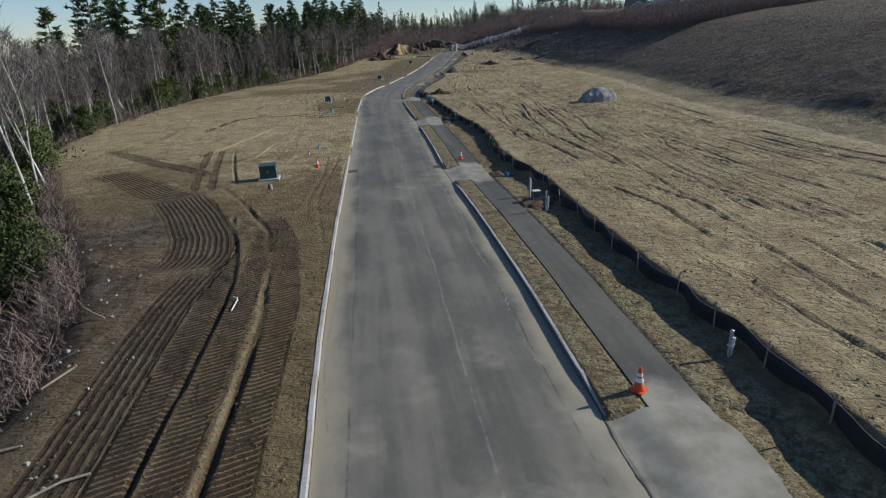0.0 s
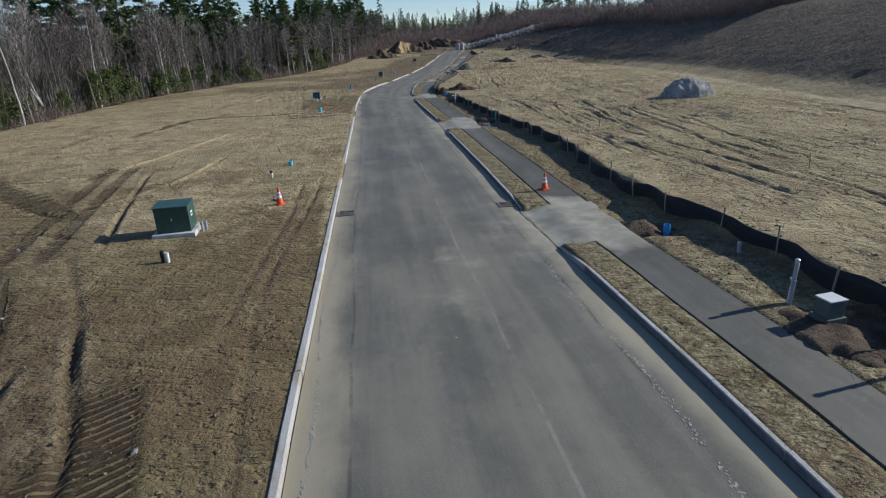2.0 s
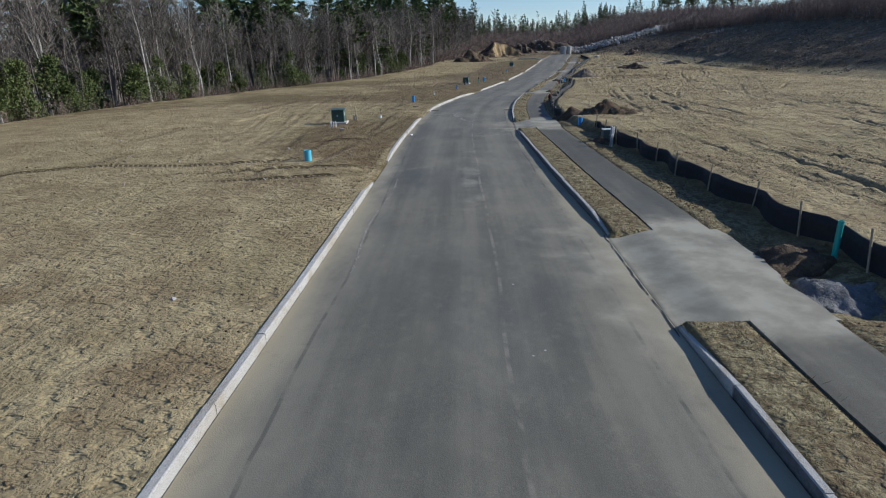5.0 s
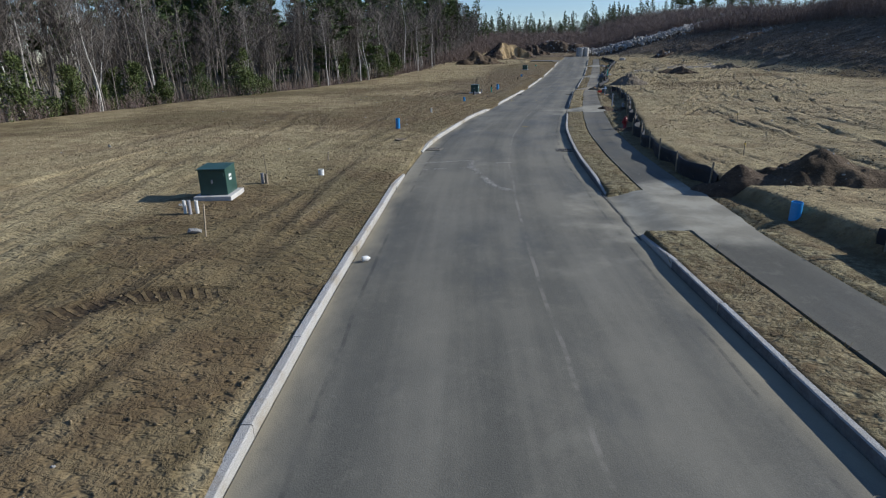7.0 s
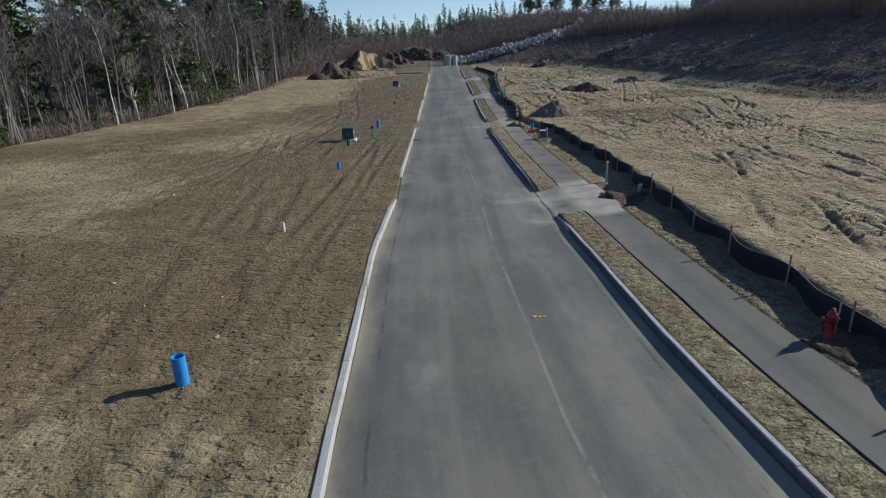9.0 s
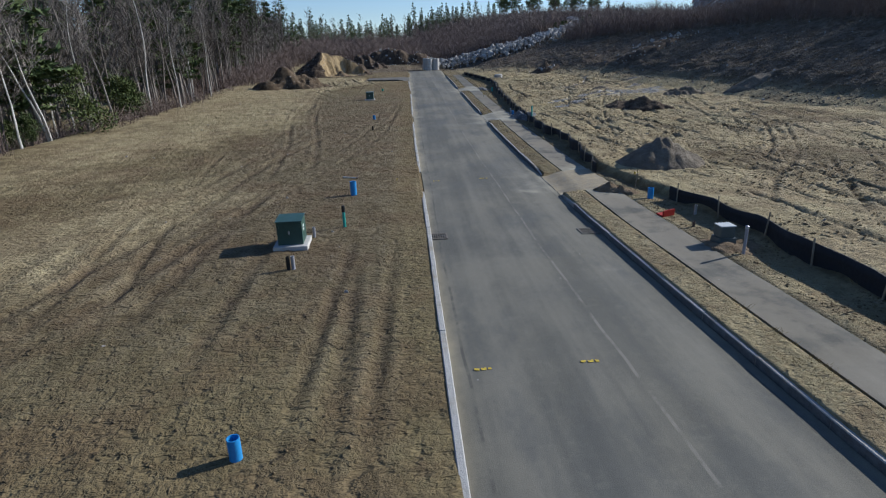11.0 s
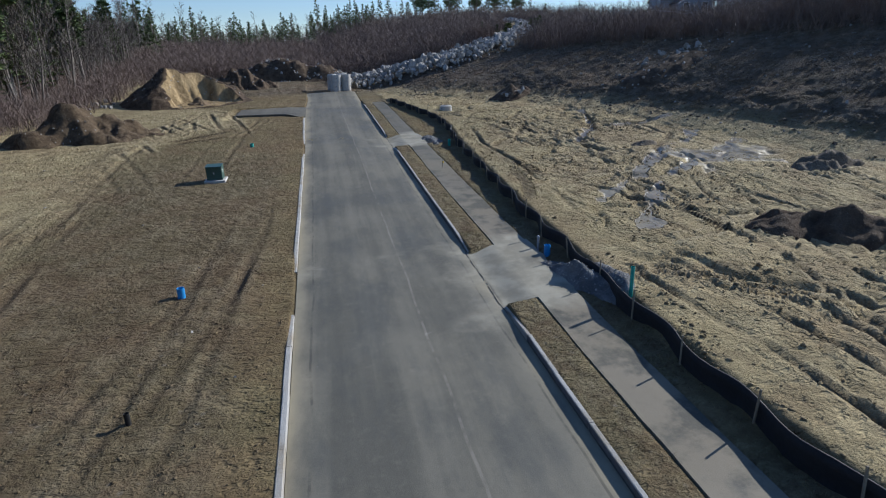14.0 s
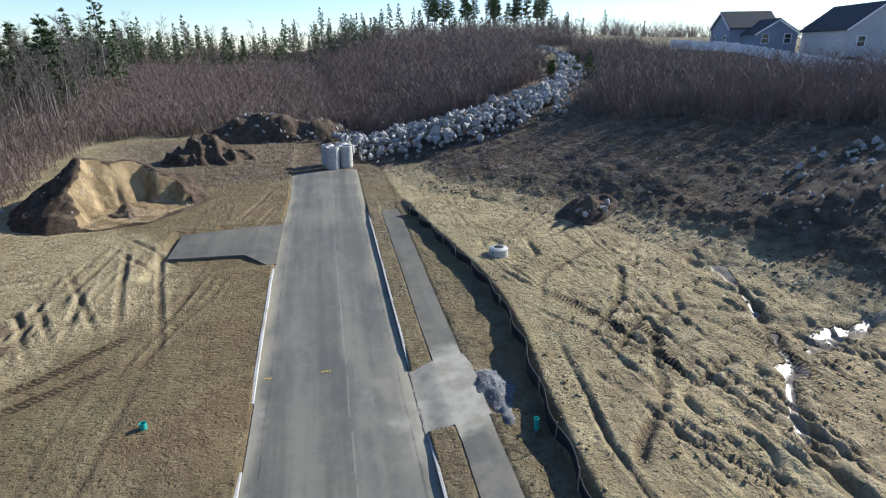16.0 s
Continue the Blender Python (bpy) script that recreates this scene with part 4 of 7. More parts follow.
# walk between the driveways, and the aprons across it
ends = [-20.0] + [v for g in RIGHT_GAPS for v in g] + [222.0]
for a, b in zip(ends[0::2], ends[1::2]):
    ys = np.arange(a, b + 0.01, (b - a) / max(4, int((b - a) / 0.5)))
    rag = lambda y: 0.05 * value_noise(y, y * 0 + 3, 0.8, 1) + 0.05 * value_noise(y, y * 0 + 9, 3.0, 2)
    paving("pavement", [lambda y, f=f: right_edge(y) + 1.15 + 1.42 * f + rag(y + 37 * f) for f in (0, 0.33, 0.66, 1)], ys, walk_height, WALK,
           "dark asphalt footpath with dusty patches and worn edges", "pavement")
for k, (a, b) in enumerate(RIGHT_GAPS):
    ys = np.linspace(a, b, 24)
    reach = 2.75
    paving("driveway_apron", [lambda y, f=f: right_edge(y) - 0.045 + f * (reach + 0.16 * value_noise(y, y * 0, 0.5, 3) + 0.3 * value_noise(y, y * 0 + a, 2.1, 1)) for f in np.linspace(0, 1, 26)], ys, apron_height, WASH if k == 5 else WALK,
           "driveway apron buried under washed-out sand" if k == 5 else "pale dusty driveway apron stained with dried mud", "driveway")
ys = np.arange(214.4, 222.2, 0.4)
paving("driveway_apron", [lambda y, f=f: left_edge(y) + 0.1 - (1 - f) * np.interp(y, [214.4, 216.5, 217.5, 222.2], [0.6, 2.2, 7.0, 7.0]) for f in np.linspace(0, 1, 9)], ys,
       lambda X, Y: grade(Y) + 0.17 - 0.12 * step(2, 0, left_edge(Y) - X), WALK, "dark asphalt driveway stub beside bare soil", "driveway", bumps=0.01)


# ---- helpers for things ----
def part(name, bm, material, parent=None, label="", smooth=False):
    me = bpy.data.meshes.new(name)
    if isinstance(bm, bmesh.types.BMesh):
        if smooth:
            for f in bm.faces:
                f.smooth = True
        bm.to_mesh(me)
        bm.free()
    else:
        me = bm
    if material is not None and not me.materials:
        me.materials.append(material)
    ob = new(name, me)
    if parent is not None:
        ob.parent = parent
    return tagged(ob, label)


def box(bm, x, y, z, sx, sy, sz, bevel=0.0, m=None):
    """A box with its base at z."""
    r = bmesh.ops.create_cube(bm, size=1)
    vs = r["verts"]
    bmesh.ops.scale(bm, vec=(sx, sy, sz), verts=vs)
    bmesh.ops.translate(bm, vec=(x, y, z + sz / 2), verts=vs)
    if bevel:
        es = list({e for v in vs for e in v.link_edges})
        r = bmesh.ops.bevel(bm, geom=es, offset=bevel, segments=2, affect="EDGES", profile=0.6)
        vs = list({v for f in r["faces"] for v in f.verts} | {v for v in vs if v.is_valid})
    if m is not None:
        bmesh.ops.transform(bm, matrix=m, verts=vs)
    return vs


def tube(bm, r0, r1, z0, z1, n=16, x=0.0, y=0.0, cap=True, m=None):
    """An upright tapered cylinder."""
    a = [bm.verts.new((x + r0 * math.cos(2 * math.pi * i / n), y + r0 * math.sin(2 * math.pi * i / n), z0)) for i in range(n)]
    b = [bm.verts.new((x + r1 * math.cos(2 * math.pi * i / n), y + r1 * math.sin(2 * math.pi * i / n), z1)) for i in range(n)]
    for i in range(n):
        bm.faces.new((a[i], a[(i + 1) % n], b[(i + 1) % n], b[i]))
    if cap:
        bm.faces.new(a[::-1])
        bm.faces.new(b)
    if m is not None:
        bmesh.ops.transform(bm, matrix=m, verts=a + b)
    return a + b


def lathe(bm, profile, n=20, m=None):
    """A turned body from (radius, height) pairs."""
    rings = [[bm.verts.new((r * math.cos(2 * math.pi * i / n), r * math.sin(2 * math.pi * i / n), z)) for i in range(n)] for r, z in profile]
    for a, b in zip(rings, rings[1:]):
        for i in range(n):
            bm.faces.new((a[i], a[(i + 1) % n], b[(i + 1) % n], b[i]))
    bm.faces.new(rings[0][::-1])
    bm.faces.new(rings[-1])
    vs = [v for ring in rings for v in ring]
    if m is not None:
        bmesh.ops.transform(bm, matrix=m, verts=vs)
    return vs


def base(name, x, y, label, category, turn=0.0, group="", lift=0.0):
    ob = new(name)
    ob.empty_display_size = 0.2
    ob.matrix_world = pose(x, y, gz(x, y) + lift, 0, 0, turn)
    return tagged(ob, label, category, group)


def granite_material():
    m = Mat("granite_kerb", 0.8, spec=0.25)
    fine, dirt = m.noise(70, 4, 0.7), m.noise(0.7, 6, 0.7)
    c = m.mix(m.ramp(fine, 0.3, 0.7), (0.34, 0.33, 0.31), (0.52, 0.51, 0.48))
    c = m.mix(m.math("MULTIPLY", m.random(), 0.35), c, (0.36, 0.34, 0.3))
    c = m.mix(m.ramp(dirt, 0.45, 0.68, 0.0, 0.75), c, (0.3, 0.25, 0.17))
    return m.done(c, None, m.bump(m.math("ADD", fine, m.noise(9, 4, 0.6)), 0.012))


GRANITE = granite_material()
# Darker granite for the right kerb's road faces: their shade put into the colour.
SHADED_FACE = plain("shaded_granite_face", (0.15, 0.148, 0.142), 0.85, grain=24, spread=0.4, depth=0.006)
FABRIC = plain("black_silt_fabric", (0.022, 0.022, 0.024), 0.75, grain=10, spread=0.3, depth=0.01)
STAKE = plain("weathered_wood", (0.3, 0.25, 0.18), 0.85, grain=30, spread=0.3)


def kerb_stone(h0, h1, length=2.0, w=0.15, face=None):
    """One kerb stone along +y, its back at x = 0.15, chamfered on top."""
    c, L = 0.018, length - 0.012
    vs, fs = [], []
    for y, h in ((0.006, h0), (0.006 + L, h1)):
        vs += [(0, y, -0.3), (0, y, h - c), (c, y, h), (w - c, y, h), (w, y, h - c), (w, y, -0.3)]
    for i in range(5):
        fs.append((i, i + 1, i + 7, i + 6))
    fs += [(5, 4, 3, 2, 1, 0), (6, 7, 8, 9, 10, 11)]
    me = mesh_of("kerb_stone", vs, [f[::-1] for f in fs])
    me.materials.append(GRANITE)
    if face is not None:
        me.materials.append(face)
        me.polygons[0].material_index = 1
    return me


STONES = [kerb_stone(0.16, 0.16), kerb_stone(0.165, 0.155), kerb_stone(0.15, 0.165)]
TAPER = kerb_stone(0.05, 0.16)
TALL = [kerb_stone(a, b, w=0.12, face=SHADED_FACE) for a, b in ((0.165, 0.165), (0.17, 0.16), (0.158, 0.17))]
TALL_TAPER = kerb_stone(0.05, 0.165, w=0.12, face=SHADED_FACE)


def kerb(name, edge, spans, shift, label, stones, taper, wide):
    whole = tagged(new(name), label, "kerb", kind="structure")
    for a, b in spans:
        n = max(1, round((b - a) / 2.0))
        cuts = np.linspace(a, b, n + 1)
        for i, (y0, y1) in enumerate(zip(cuts, cuts[1:])):
            p = Vector((float(edge(y0)) + shift, y0, float(grade(y0))))
            q = Vector((float(edge(y1)) + shift, y1, float(grade(y1))))
            first, last = i == 0, i == n - 1
            me = taper if (first or last) and n > 2 else stones[(i * 7 + n) % 3]
            if last and n > 2:
                p, q = q, p
            d = q - p
            turn = math.degrees(math.atan2(-d.x, d.y))
            m = pose(*p, math.degrees(math.asin(d.z / d.length)), 0, turn) @ Matrix.Diagonal((1, d.length / 2.0, 1, 1))
            if last and n > 2:
                m = m @ Matrix.Translation((-wide, 0, 0))
            o = new("kerb_stone", me)
            o.matrix_world = m @ Matrix.Translation((random.uniform(-0.008, 0.008), 0, random.uniform(-0.006, 0.006)))
            o.parent = whole


left_ends = [-28.0] + [v for g in LEFT_GAPS for v in g] + [213.8]
kerb("kerb_left", left_edge, list(zip(left_ends[0::2], left_ends[1::2])), -0.13, "pale granite kerb stones along the road, dusty", STONES, TAPER, 0.15)
right_ends = [-28.0] + [v for g in RIGHT_GAPS for v in g] + [222.2]
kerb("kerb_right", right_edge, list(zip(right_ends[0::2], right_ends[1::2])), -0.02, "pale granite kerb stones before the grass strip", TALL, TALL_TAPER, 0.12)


def silt_fence(line, y0, y1):
    whole = base("silt_fence", float(line(y0)), y0, "low black fabric silt fence sagging between wooden stakes", "silt fence", group="silt fences")
    inv = whole.matrix_world.inverted()
    ys = np.arange(y0, y1, 0.3)
    xs = line(ys) + 0.12 * np.sin(ys * 1.9) + 0.1 * value_noise(ys, ys * 0, 1.1, 3)
    sag = 0.07 * np.abs(np.sin(ys * math.pi / 2.4)) + 0.14 * value_noise(ys, ys * 0 + 5, 4.0, 4)
    top = grade(ys) + 0.74 - sag
    foot = ground(xs - 0.35, ys) - 0.1
    verts, faces = [], []
    prof = [(-0.05, 0.0), (0.02, 0.35), (-0.02, 0.7), (0.0, 1.0), (0.035, 1.0), (0.05, 0.6), (0.04, 0.0)]
    for x, y, f, t in zip(xs, ys, foot, top):
        verts += [tuple(inv @ Vector((x + dx, y, f + k * (t - f)))) for dx, k in prof]
    n = len(prof)
    for i in range(len(ys) - 1):
        faces += [(i * n + k, (i + 1) * n + k, (i + 1) * n + k + 1, i * n + k + 1) for k in range(n - 1)]
    part("fabric", mesh_of("fabric", verts, faces, True), FABRIC, whole)
    bm = bmesh.new()
    box(bm, 0, 0, -0.3, 0.04, 0.04, 1.32, 0.006)
    me = bpy.data.meshes.new("stake")
    bm.to_mesh(me)
    bm.free()
    me.materials.append(STAKE)
    for k, y in enumerate(np.arange(y0 + 0.6, y1, 2.4)):
        x = float(np.interp(y, ys, xs)) - 0.07
        o = new("stake", me)
        o.matrix_world = pose(x, y, float(grade(y)) - 0.05 + random.uniform(-0.08, 0.1), random.uniform(-5, 5), random.uniform(-6, 6), random.uniform(0, 90))
        o.parent = whole
        o.matrix_parent_inverse = inv


for line, (a, b) in zip(fence_lines, FENCE_SPANS):
    silt_fence(line, a, b)


# ---- woods ----
def leafy(name, a, b, rough=0.8):
    m = Mat(name, rough, spec=0.2)
    r = m.math("MULTIPLY_ADD", m.island(), 0.65, m.math("MULTIPLY", m.random(), 0.35))
    c = m.mix(r, a, b)
    c = m.mix(m.ramp(m.noise(1.6, 3), 0.35, 0.65, 0.0, 0.35), c, tuple(v * 0.55 for v in a))
    return m.done(c)


BARK = leafy("grey_bark", (0.125, 0.11, 0.096), (0.29, 0.26, 0.228))
TWIGS = leafy("bare_twigs", (0.09, 0.078, 0.068), (0.215, 0.187, 0.163))
BIRCH = leafy("white_birch_bark", (0.4, 0.38, 0.34), (0.72, 0.69, 0.63))
NEEDLES = leafy("pine_needles", (0.045, 0.078, 0.032), (0.165, 0.205, 0.082))
BUSH = leafy("evergreen_leaves", (0.04, 0.066, 0.022), (0.15, 0.175, 0.06))
BRUSH = leafy("dry_brush", (0.13, 0.096, 0.08), (0.3, 0.23, 0.195))
GRASS = leafy("dry_grass", (0.18, 0.14, 0.06), (0.46, 0.37, 0.2))


class Soup:
    """Collects triangles and quads for one mesh, in material slots."""

    def __init__(self):
        self.v, self.f, self.k = [], [], []

    def limb(self, p, q, r0, r1, n, slot):
        d = (q - p).normalized()
        s = d.orthogonal().normalized()
        t = d.cross(s)
        i = len(self.v)
        for c, r in ((p, r0), (q, r1)):
            for j in range(n):
                a = 2 * math.pi * j / n
                self.v.append(c + (s * math.cos(a) + t * math.sin(a)) * r)
        for j in range(n):
            self.f.append((i + j, i + (j + 1) % n, i + n + (j + 1) % n, i + n + j))
            self.k.append(slot)

    def blade(self, p, q, w, slot):
        """A thin twig or leaf: one triangle from p to q."""
        s = (q - p).cross(Vector((random.uniform(-1, 1), random.uniform(-1, 1), random.uniform(-1, 1)))).normalized() * w
        i = len(self.v)
        self.v += [p + s, p - s, q]
        self.f.append((i, i + 1, i + 2))
        self.k.append(slot)

    def arrays(self):
        return np.array([tuple(v) for v in self.v]), self.f, self.k

    def mesh(self, name, mats):
        me = mesh_of(name, [tuple(v) for v in self.v], self.f)
        for m in mats:
            me.materials.append(m)
        me.polygons.foreach_set("material_index", np.array(self.k, np.int32))
        return me


def rand_dir(z=0.0):
    a = random.uniform(0, 2 * math.pi)
    return Vector((math.cos(a), math.sin(a), z)).normalized()


def bare_tree(height, seed, trunk_r, twigs=1.0, low=0.3, forks=1):
    """A leafless tree: (trunk soup, crown soup)."""
    random.seed(seed)
    trunk, crown = Soup(), Soup()

    def twig_fan(p, d, size, n):
        for _ in range(n):
            s = (d + rand_dir(random.uniform(-0.1, 0.8)) * 0.9).normalized()
            crown.blade(p, p + s * size * random.uniform(0.5, 1.2), 0.02 + 0.016 * random.random(), 0)

    def limb(p, d, length, r, depth):
        n = 3 if depth == 0 else 2
        for i in range(n):
            q = p + d * (length / n)
            crown.limb(p, q, r, r * 0.66, 3, 0)
            r *= 0.66
            p = q
            d = (d + rand_dir(0.5) * 0.25 + Vector((0, 0, 0.12))).normalized()
            if depth == 0:
                for _ in range(2):
                    limb(p, (d * 0.8 + rand_dir(random.uniform(0.0, 0.6)) * 0.7).normalized(), length * random.uniform(0.35, 0.55), r * 0.7, 1)
            twig_fan(p, d, 1.5, int((2 + depth * 2) * twigs + random.random()))

    for k in range(forks):
        d = (Vector((0, 0, 1)) + rand_dir() * (0.05 if forks == 1 else 0.14)).normalized()
        p, r, n = Vector((0.15 * k, 0.1 * k, -0.4)), trunk_r, 9
        for i in range(n):
            q = p + d * (height / n)
            trunk.limb(p, q, r, r * 0.84, 6, 0)
            p, r = q, r * 0.84
            d = (d + rand_dir(0.3) * 0.09).normalized()
            f = (i + 1) / n
            if f > low:
                for _ in range(2 if f < 0.95 else 3):
                    limb(p - d * random.uniform(0, height / n), (d * random.uniform(0.7, 1.2) + rand_dir(0.1) * 0.8).normalized(), height * 0.3 * (1.15 - 0.7 * f), r * 0.5, 0)
    return trunk, crown


def sapling(height, seed, limbs=16, twigs=9):
    """A slender leafless tree of few faces, for the depth of the woods."""
    random.seed(seed)
    trunk, crown = Soup(), Soup()
    p, d, r = Vector((0, 0, -0.4)), (Vector((0, 0, 1)) + rand_dir() * 0.06).normalized(), 0.009 * height + 0.02
    pts = [p]
    for i in range(5):
        q = p + d * (height / 5)
        trunk.limb(p, q, r, r * 0.72, 4, 0)
        p, r, d = q, r * 0.72, (d + rand_dir(0.2) * 0.08).normalized()
        pts.append(p)
    for _ in range(limbs):
        f = random.uniform(0.3, 0.98) * 5
        i = min(4, int(f))
        a = pts[i].lerp(pts[i + 1], f - i)
        b = a + (rand_dir(random.uniform(0.5, 1.6))).normalized() * height * random.uniform(0.12, 0.26) * (1.25 - f / 6)
        crown.limb(a, b, 0.035, 0.012, 3, 0)
        for _ in range(twigs):
            c = a.lerp(b, random.uniform(0.35, 1.0))
            crown.blade(c, c + ((b - a).normalized() * 0.8 + rand_dir(random.uniform(0, 0.9)) * 0.8).normalized() * random.uniform(0.6, 1.6), 0.026, 0)
    return trunk, crown


def pine_tree(height, seed, bare=0.3, wide=0.2, fine=1.0):
    random.seed(seed)
    trunk, crown = Soup(), Soup()
    n = 7
    pts = [Vector((0.1 * math.sin(i), 0.1 * math.cos(i * 1.7), -0.4 + (height + 0.3) * i / n)) for i in range(n + 1)]
    for i in range(n):
        trunk.limb(pts[i], pts[i + 1], 0.02 * height * (1 - i / n) * 0.75 + 0.03, 0.02 * height * (1 - (i + 1) / n) * 0.75 + 0.03, 6, 0)
    z = height * bare
    while z < height - 0.3:
        f = (z - height * bare) / (height * (1 - bare))
        reach = height * wide * (1 - f) ** 0.75 * (0.45 + 0.55 * min(1, f * 3.5 + 0.3))
        for _ in range(random.choice((3, 4, 5))):
            d = rand_dir(random.uniform(-0.12, 0.3))
            L = reach * random.uniform(0.55, 1.15) + 0.25
            p = Vector((0, 0, z + random.uniform(-0.3, 0.3)))
            trunk.limb(p, p + d * L, 0.035, 0.012, 3, 0)
            for j in range(int((4 + L * 4.5) * fine)):
                c = p + d * (L * random.uniform(0.25, 1.05)) + Vector((0, 0, random.uniform(-0.12, 0.2)))
                for _ in range(2):
                    s = (d * 0.7 + rand_dir(random.uniform(-0.1, 0.7))).normalized() * random.uniform(0.45, 0.95)
                    crown.blade(c, c + s, random.uniform(0.12, 0.22) / fine**0.5, 0)
        z += random.uniform(0.42, 0.75) / fine**0.3
    for _ in range(14):
        crown.blade(Vector((0, 0, height - 0.6)), Vector((0, 0, height - 0.5)) + rand_dir(1.2) * 0.7, 0.09, 0)
    return trunk, crown


def bush_soup(size, seed, leaves=420, leaf=1.0):
    random.seed(seed)
    stem, crown = Soup(), Soup()
    lobes = []
    for i in range(14):
        f = random.uniform(0.12, 1.0)
        lobes.append((rand_dir(0) * size * random.uniform(0, 0.5) * (1.15 - f) + Vector((0, 0, size * 1.25 * f)), size * random.uniform(0.12, 0.3) * (1.25 - 0.6 * f)))
    for c, r in lobes:
        stem.limb(Vector((0, 0, -0.15)), c, 0.03, 0.01, 3, 0)
        for _ in range(leaves // 14):
            d = Vector((random.gauss(0, 1), random.gauss(0, 1), random.gauss(0, 1))).normalized()
            p = c + d * r * random.uniform(0.55, 1.1)
            crown.blade(p, p + (d + rand_dir(0.6)).normalized() * random.uniform(0.16, 0.38) * leaf, random.uniform(0.06, 0.13) * leaf, 0)
    return stem, crown


def plant(name, soups, mats, x, y, turn, scale, label, category, group, made={}):
    """One plant; alike plants share the meshes of their parts."""
    key = id(soups)
    if key not in made:
        made[key] = [s.mesh(n, [m]) for s, n, m in zip(soups, ("trunk", "crown"), mats)]
    root = new(name)
    root.matrix_world = pose(x, y, gz(x, y) - 0.05, random.uniform(-2, 2), random.uniform(-2, 2), turn) @ Matrix.Diagonal((scale, scale, scale, 1))
    for n, me in zip(("trunk", "crown"), made[key]):
        o = new(n, me)
        o.parent = root
    return tagged(root, label, category, group)


def thicket(name, kinds, spots, mats, label, category):
    """Many far plants in one mesh: kinds are (vertices, faces, slots)."""
    V, F, K, n = [], [], [], 0
    for x, y, k, turn, s in spots:
        v, f, slots = kinds[k]
        c, sn = math.cos(turn), math.sin(turn)
        w = np.empty_like(v)
        w[:, 0], w[:, 1], w[:, 2] = (v[:, 0] * c - v[:, 1] * sn) * s + x, (v[:, 0] * sn + v[:, 1] * c) * s + y, v[:, 2] * s
        V.append(w)
        F.append((np.array([len(q) for q in f]), np.concatenate([np.array(q) for q in f]) + n))
        K.append(slots)
        n += len(v)
    xs, ys = np.array([q[0] for q in spots]), np.array([q[1] for q in spots])
    for w, z in zip(V, ground(xs, ys)):
        w[:, 2] += z - 0.05
    me = bpy.data.meshes.new(name)
    co = np.concatenate(V)
    me.vertices.add(len(co))
    me.vertices.foreach_set("co", co.astype(np.float32).ravel())
    sizes = np.concatenate([a for a, _ in F])
    loops = np.concatenate([b for _, b in F])
    me.loops.add(len(loops))
    me.loops.foreach_set("vertex_index", loops.astype(np.int32))
    me.polygons.add(len(sizes))
    me.polygons.foreach_set("loop_start", np.concatenate([[0], np.cumsum(sizes)[:-1]]).astype(np.int32))
    me.polygons.foreach_set("material_index", np.concatenate(K).astype(np.int32))
    for m in mats:
        me.materials.append(m)
    me.update()
    me.validate()
    return tagged(new(name, me), label, category, kind="stuff")


def joined(pair):
    """Trunk and crown as one kind for a thicket."""
    a, b = pair
    va, fa, _ = a.arrays()
    vb, fb, _ = b.arrays()
    return np.concatenate([va, vb]), fa + [tuple(i + len(va) for i in f) for f in fb], [0] * len(fa) + [1] * len(fb)


maples = [bare_tree(h, 10 + i, r, 1.0, low, fk) for i, (h, r, low, fk) in enumerate(((15, 0.17, 0.3, 1), (13, 0.14, 0.35, 1), (16, 0.19, 0.4, 1), (12, 0.12, 0.25, 2), (14, 0.15, 0.38, 1)))]
birches = [bare_tree(h, 40 + i, 0.13, 0.7, 0.5, fk) for i, (h, fk) in enumerate(((14, 1), (12.5, 2), (15, 1)))]
pines = [pine_tree(h, 60 + i, bare, wide) for i, (h, bare, wide) in enumerate(((21, 0.3, 0.17), (18, 0.2, 0.2), (23, 0.42, 0.16), (15, 0.12, 0.2)))]
tall_pines = [pine_tree(h, 70 + i, 0.42, 0.15) for i, h in enumerate((20, 23, 18))]
bushes = [bush_soup(s, 80 + i, 2600, 0.5) for i, s in enumerate((1.6, 2.2, 2.8, 2.4))]
scrub = [bush_soup(s, 86 + i) for i, s in enumerate((1.4, 2.0))]
light_trees = [joined(sapling(h, 90 + i)) for i, h in enumerate((14, 16, 12))]
light_pines = [joined(pine_tree(h, 95 + i, 0.12, 0.17, 0.35)) for i, h in enumerate((18, 15))]

random.seed(21)
for i in range(150):
    y = random.uniform(14, 232)
    back = random.random() ** 1.5 * 30
    x = float(wood_edge(y)) - 1.2 - back - (3.5 if y < 70 else 0)
    plant("bare_tree", random.choice(maples), (BARK, TWIGS), x, y, random.uniform(0, 360), random.uniform(0.5, 0.82) * (1.15 if y > 120 else 0.8 if y < 90 else 1),
          "leafless grey deciduous tree at the wood's edge", "tree", "bare trees of the wood")
for i in range(44):
    y = random.uniform(26, 205)
    x = float(wood_edge(y)) - random.uniform(0.3, 7)
    plant("birch_tree", random.choice(birches), (BIRCH, BARK), x, y, random.uniform(0, 360), random.uniform(0.6, 0.9),
          "slender white-barked birch without leaves", "birch", "birches of the wood")
for i in range(36):
    y = random.choice((random.uniform(100, 170), random.uniform(150, 240), random.uniform(150, 240)))
    x = float(wood_edge(y)) - random.uniform(6, 30) + (3 if y > 160 else 0)
    plant("pine_tree", random.choice(pines), (BARK, NEEDLES), x, y, random.uniform(0, 360), random.uniform(0.8, 1.15),
          "tall dark green white pine above the bare trees", "pine", "pines of the wood")
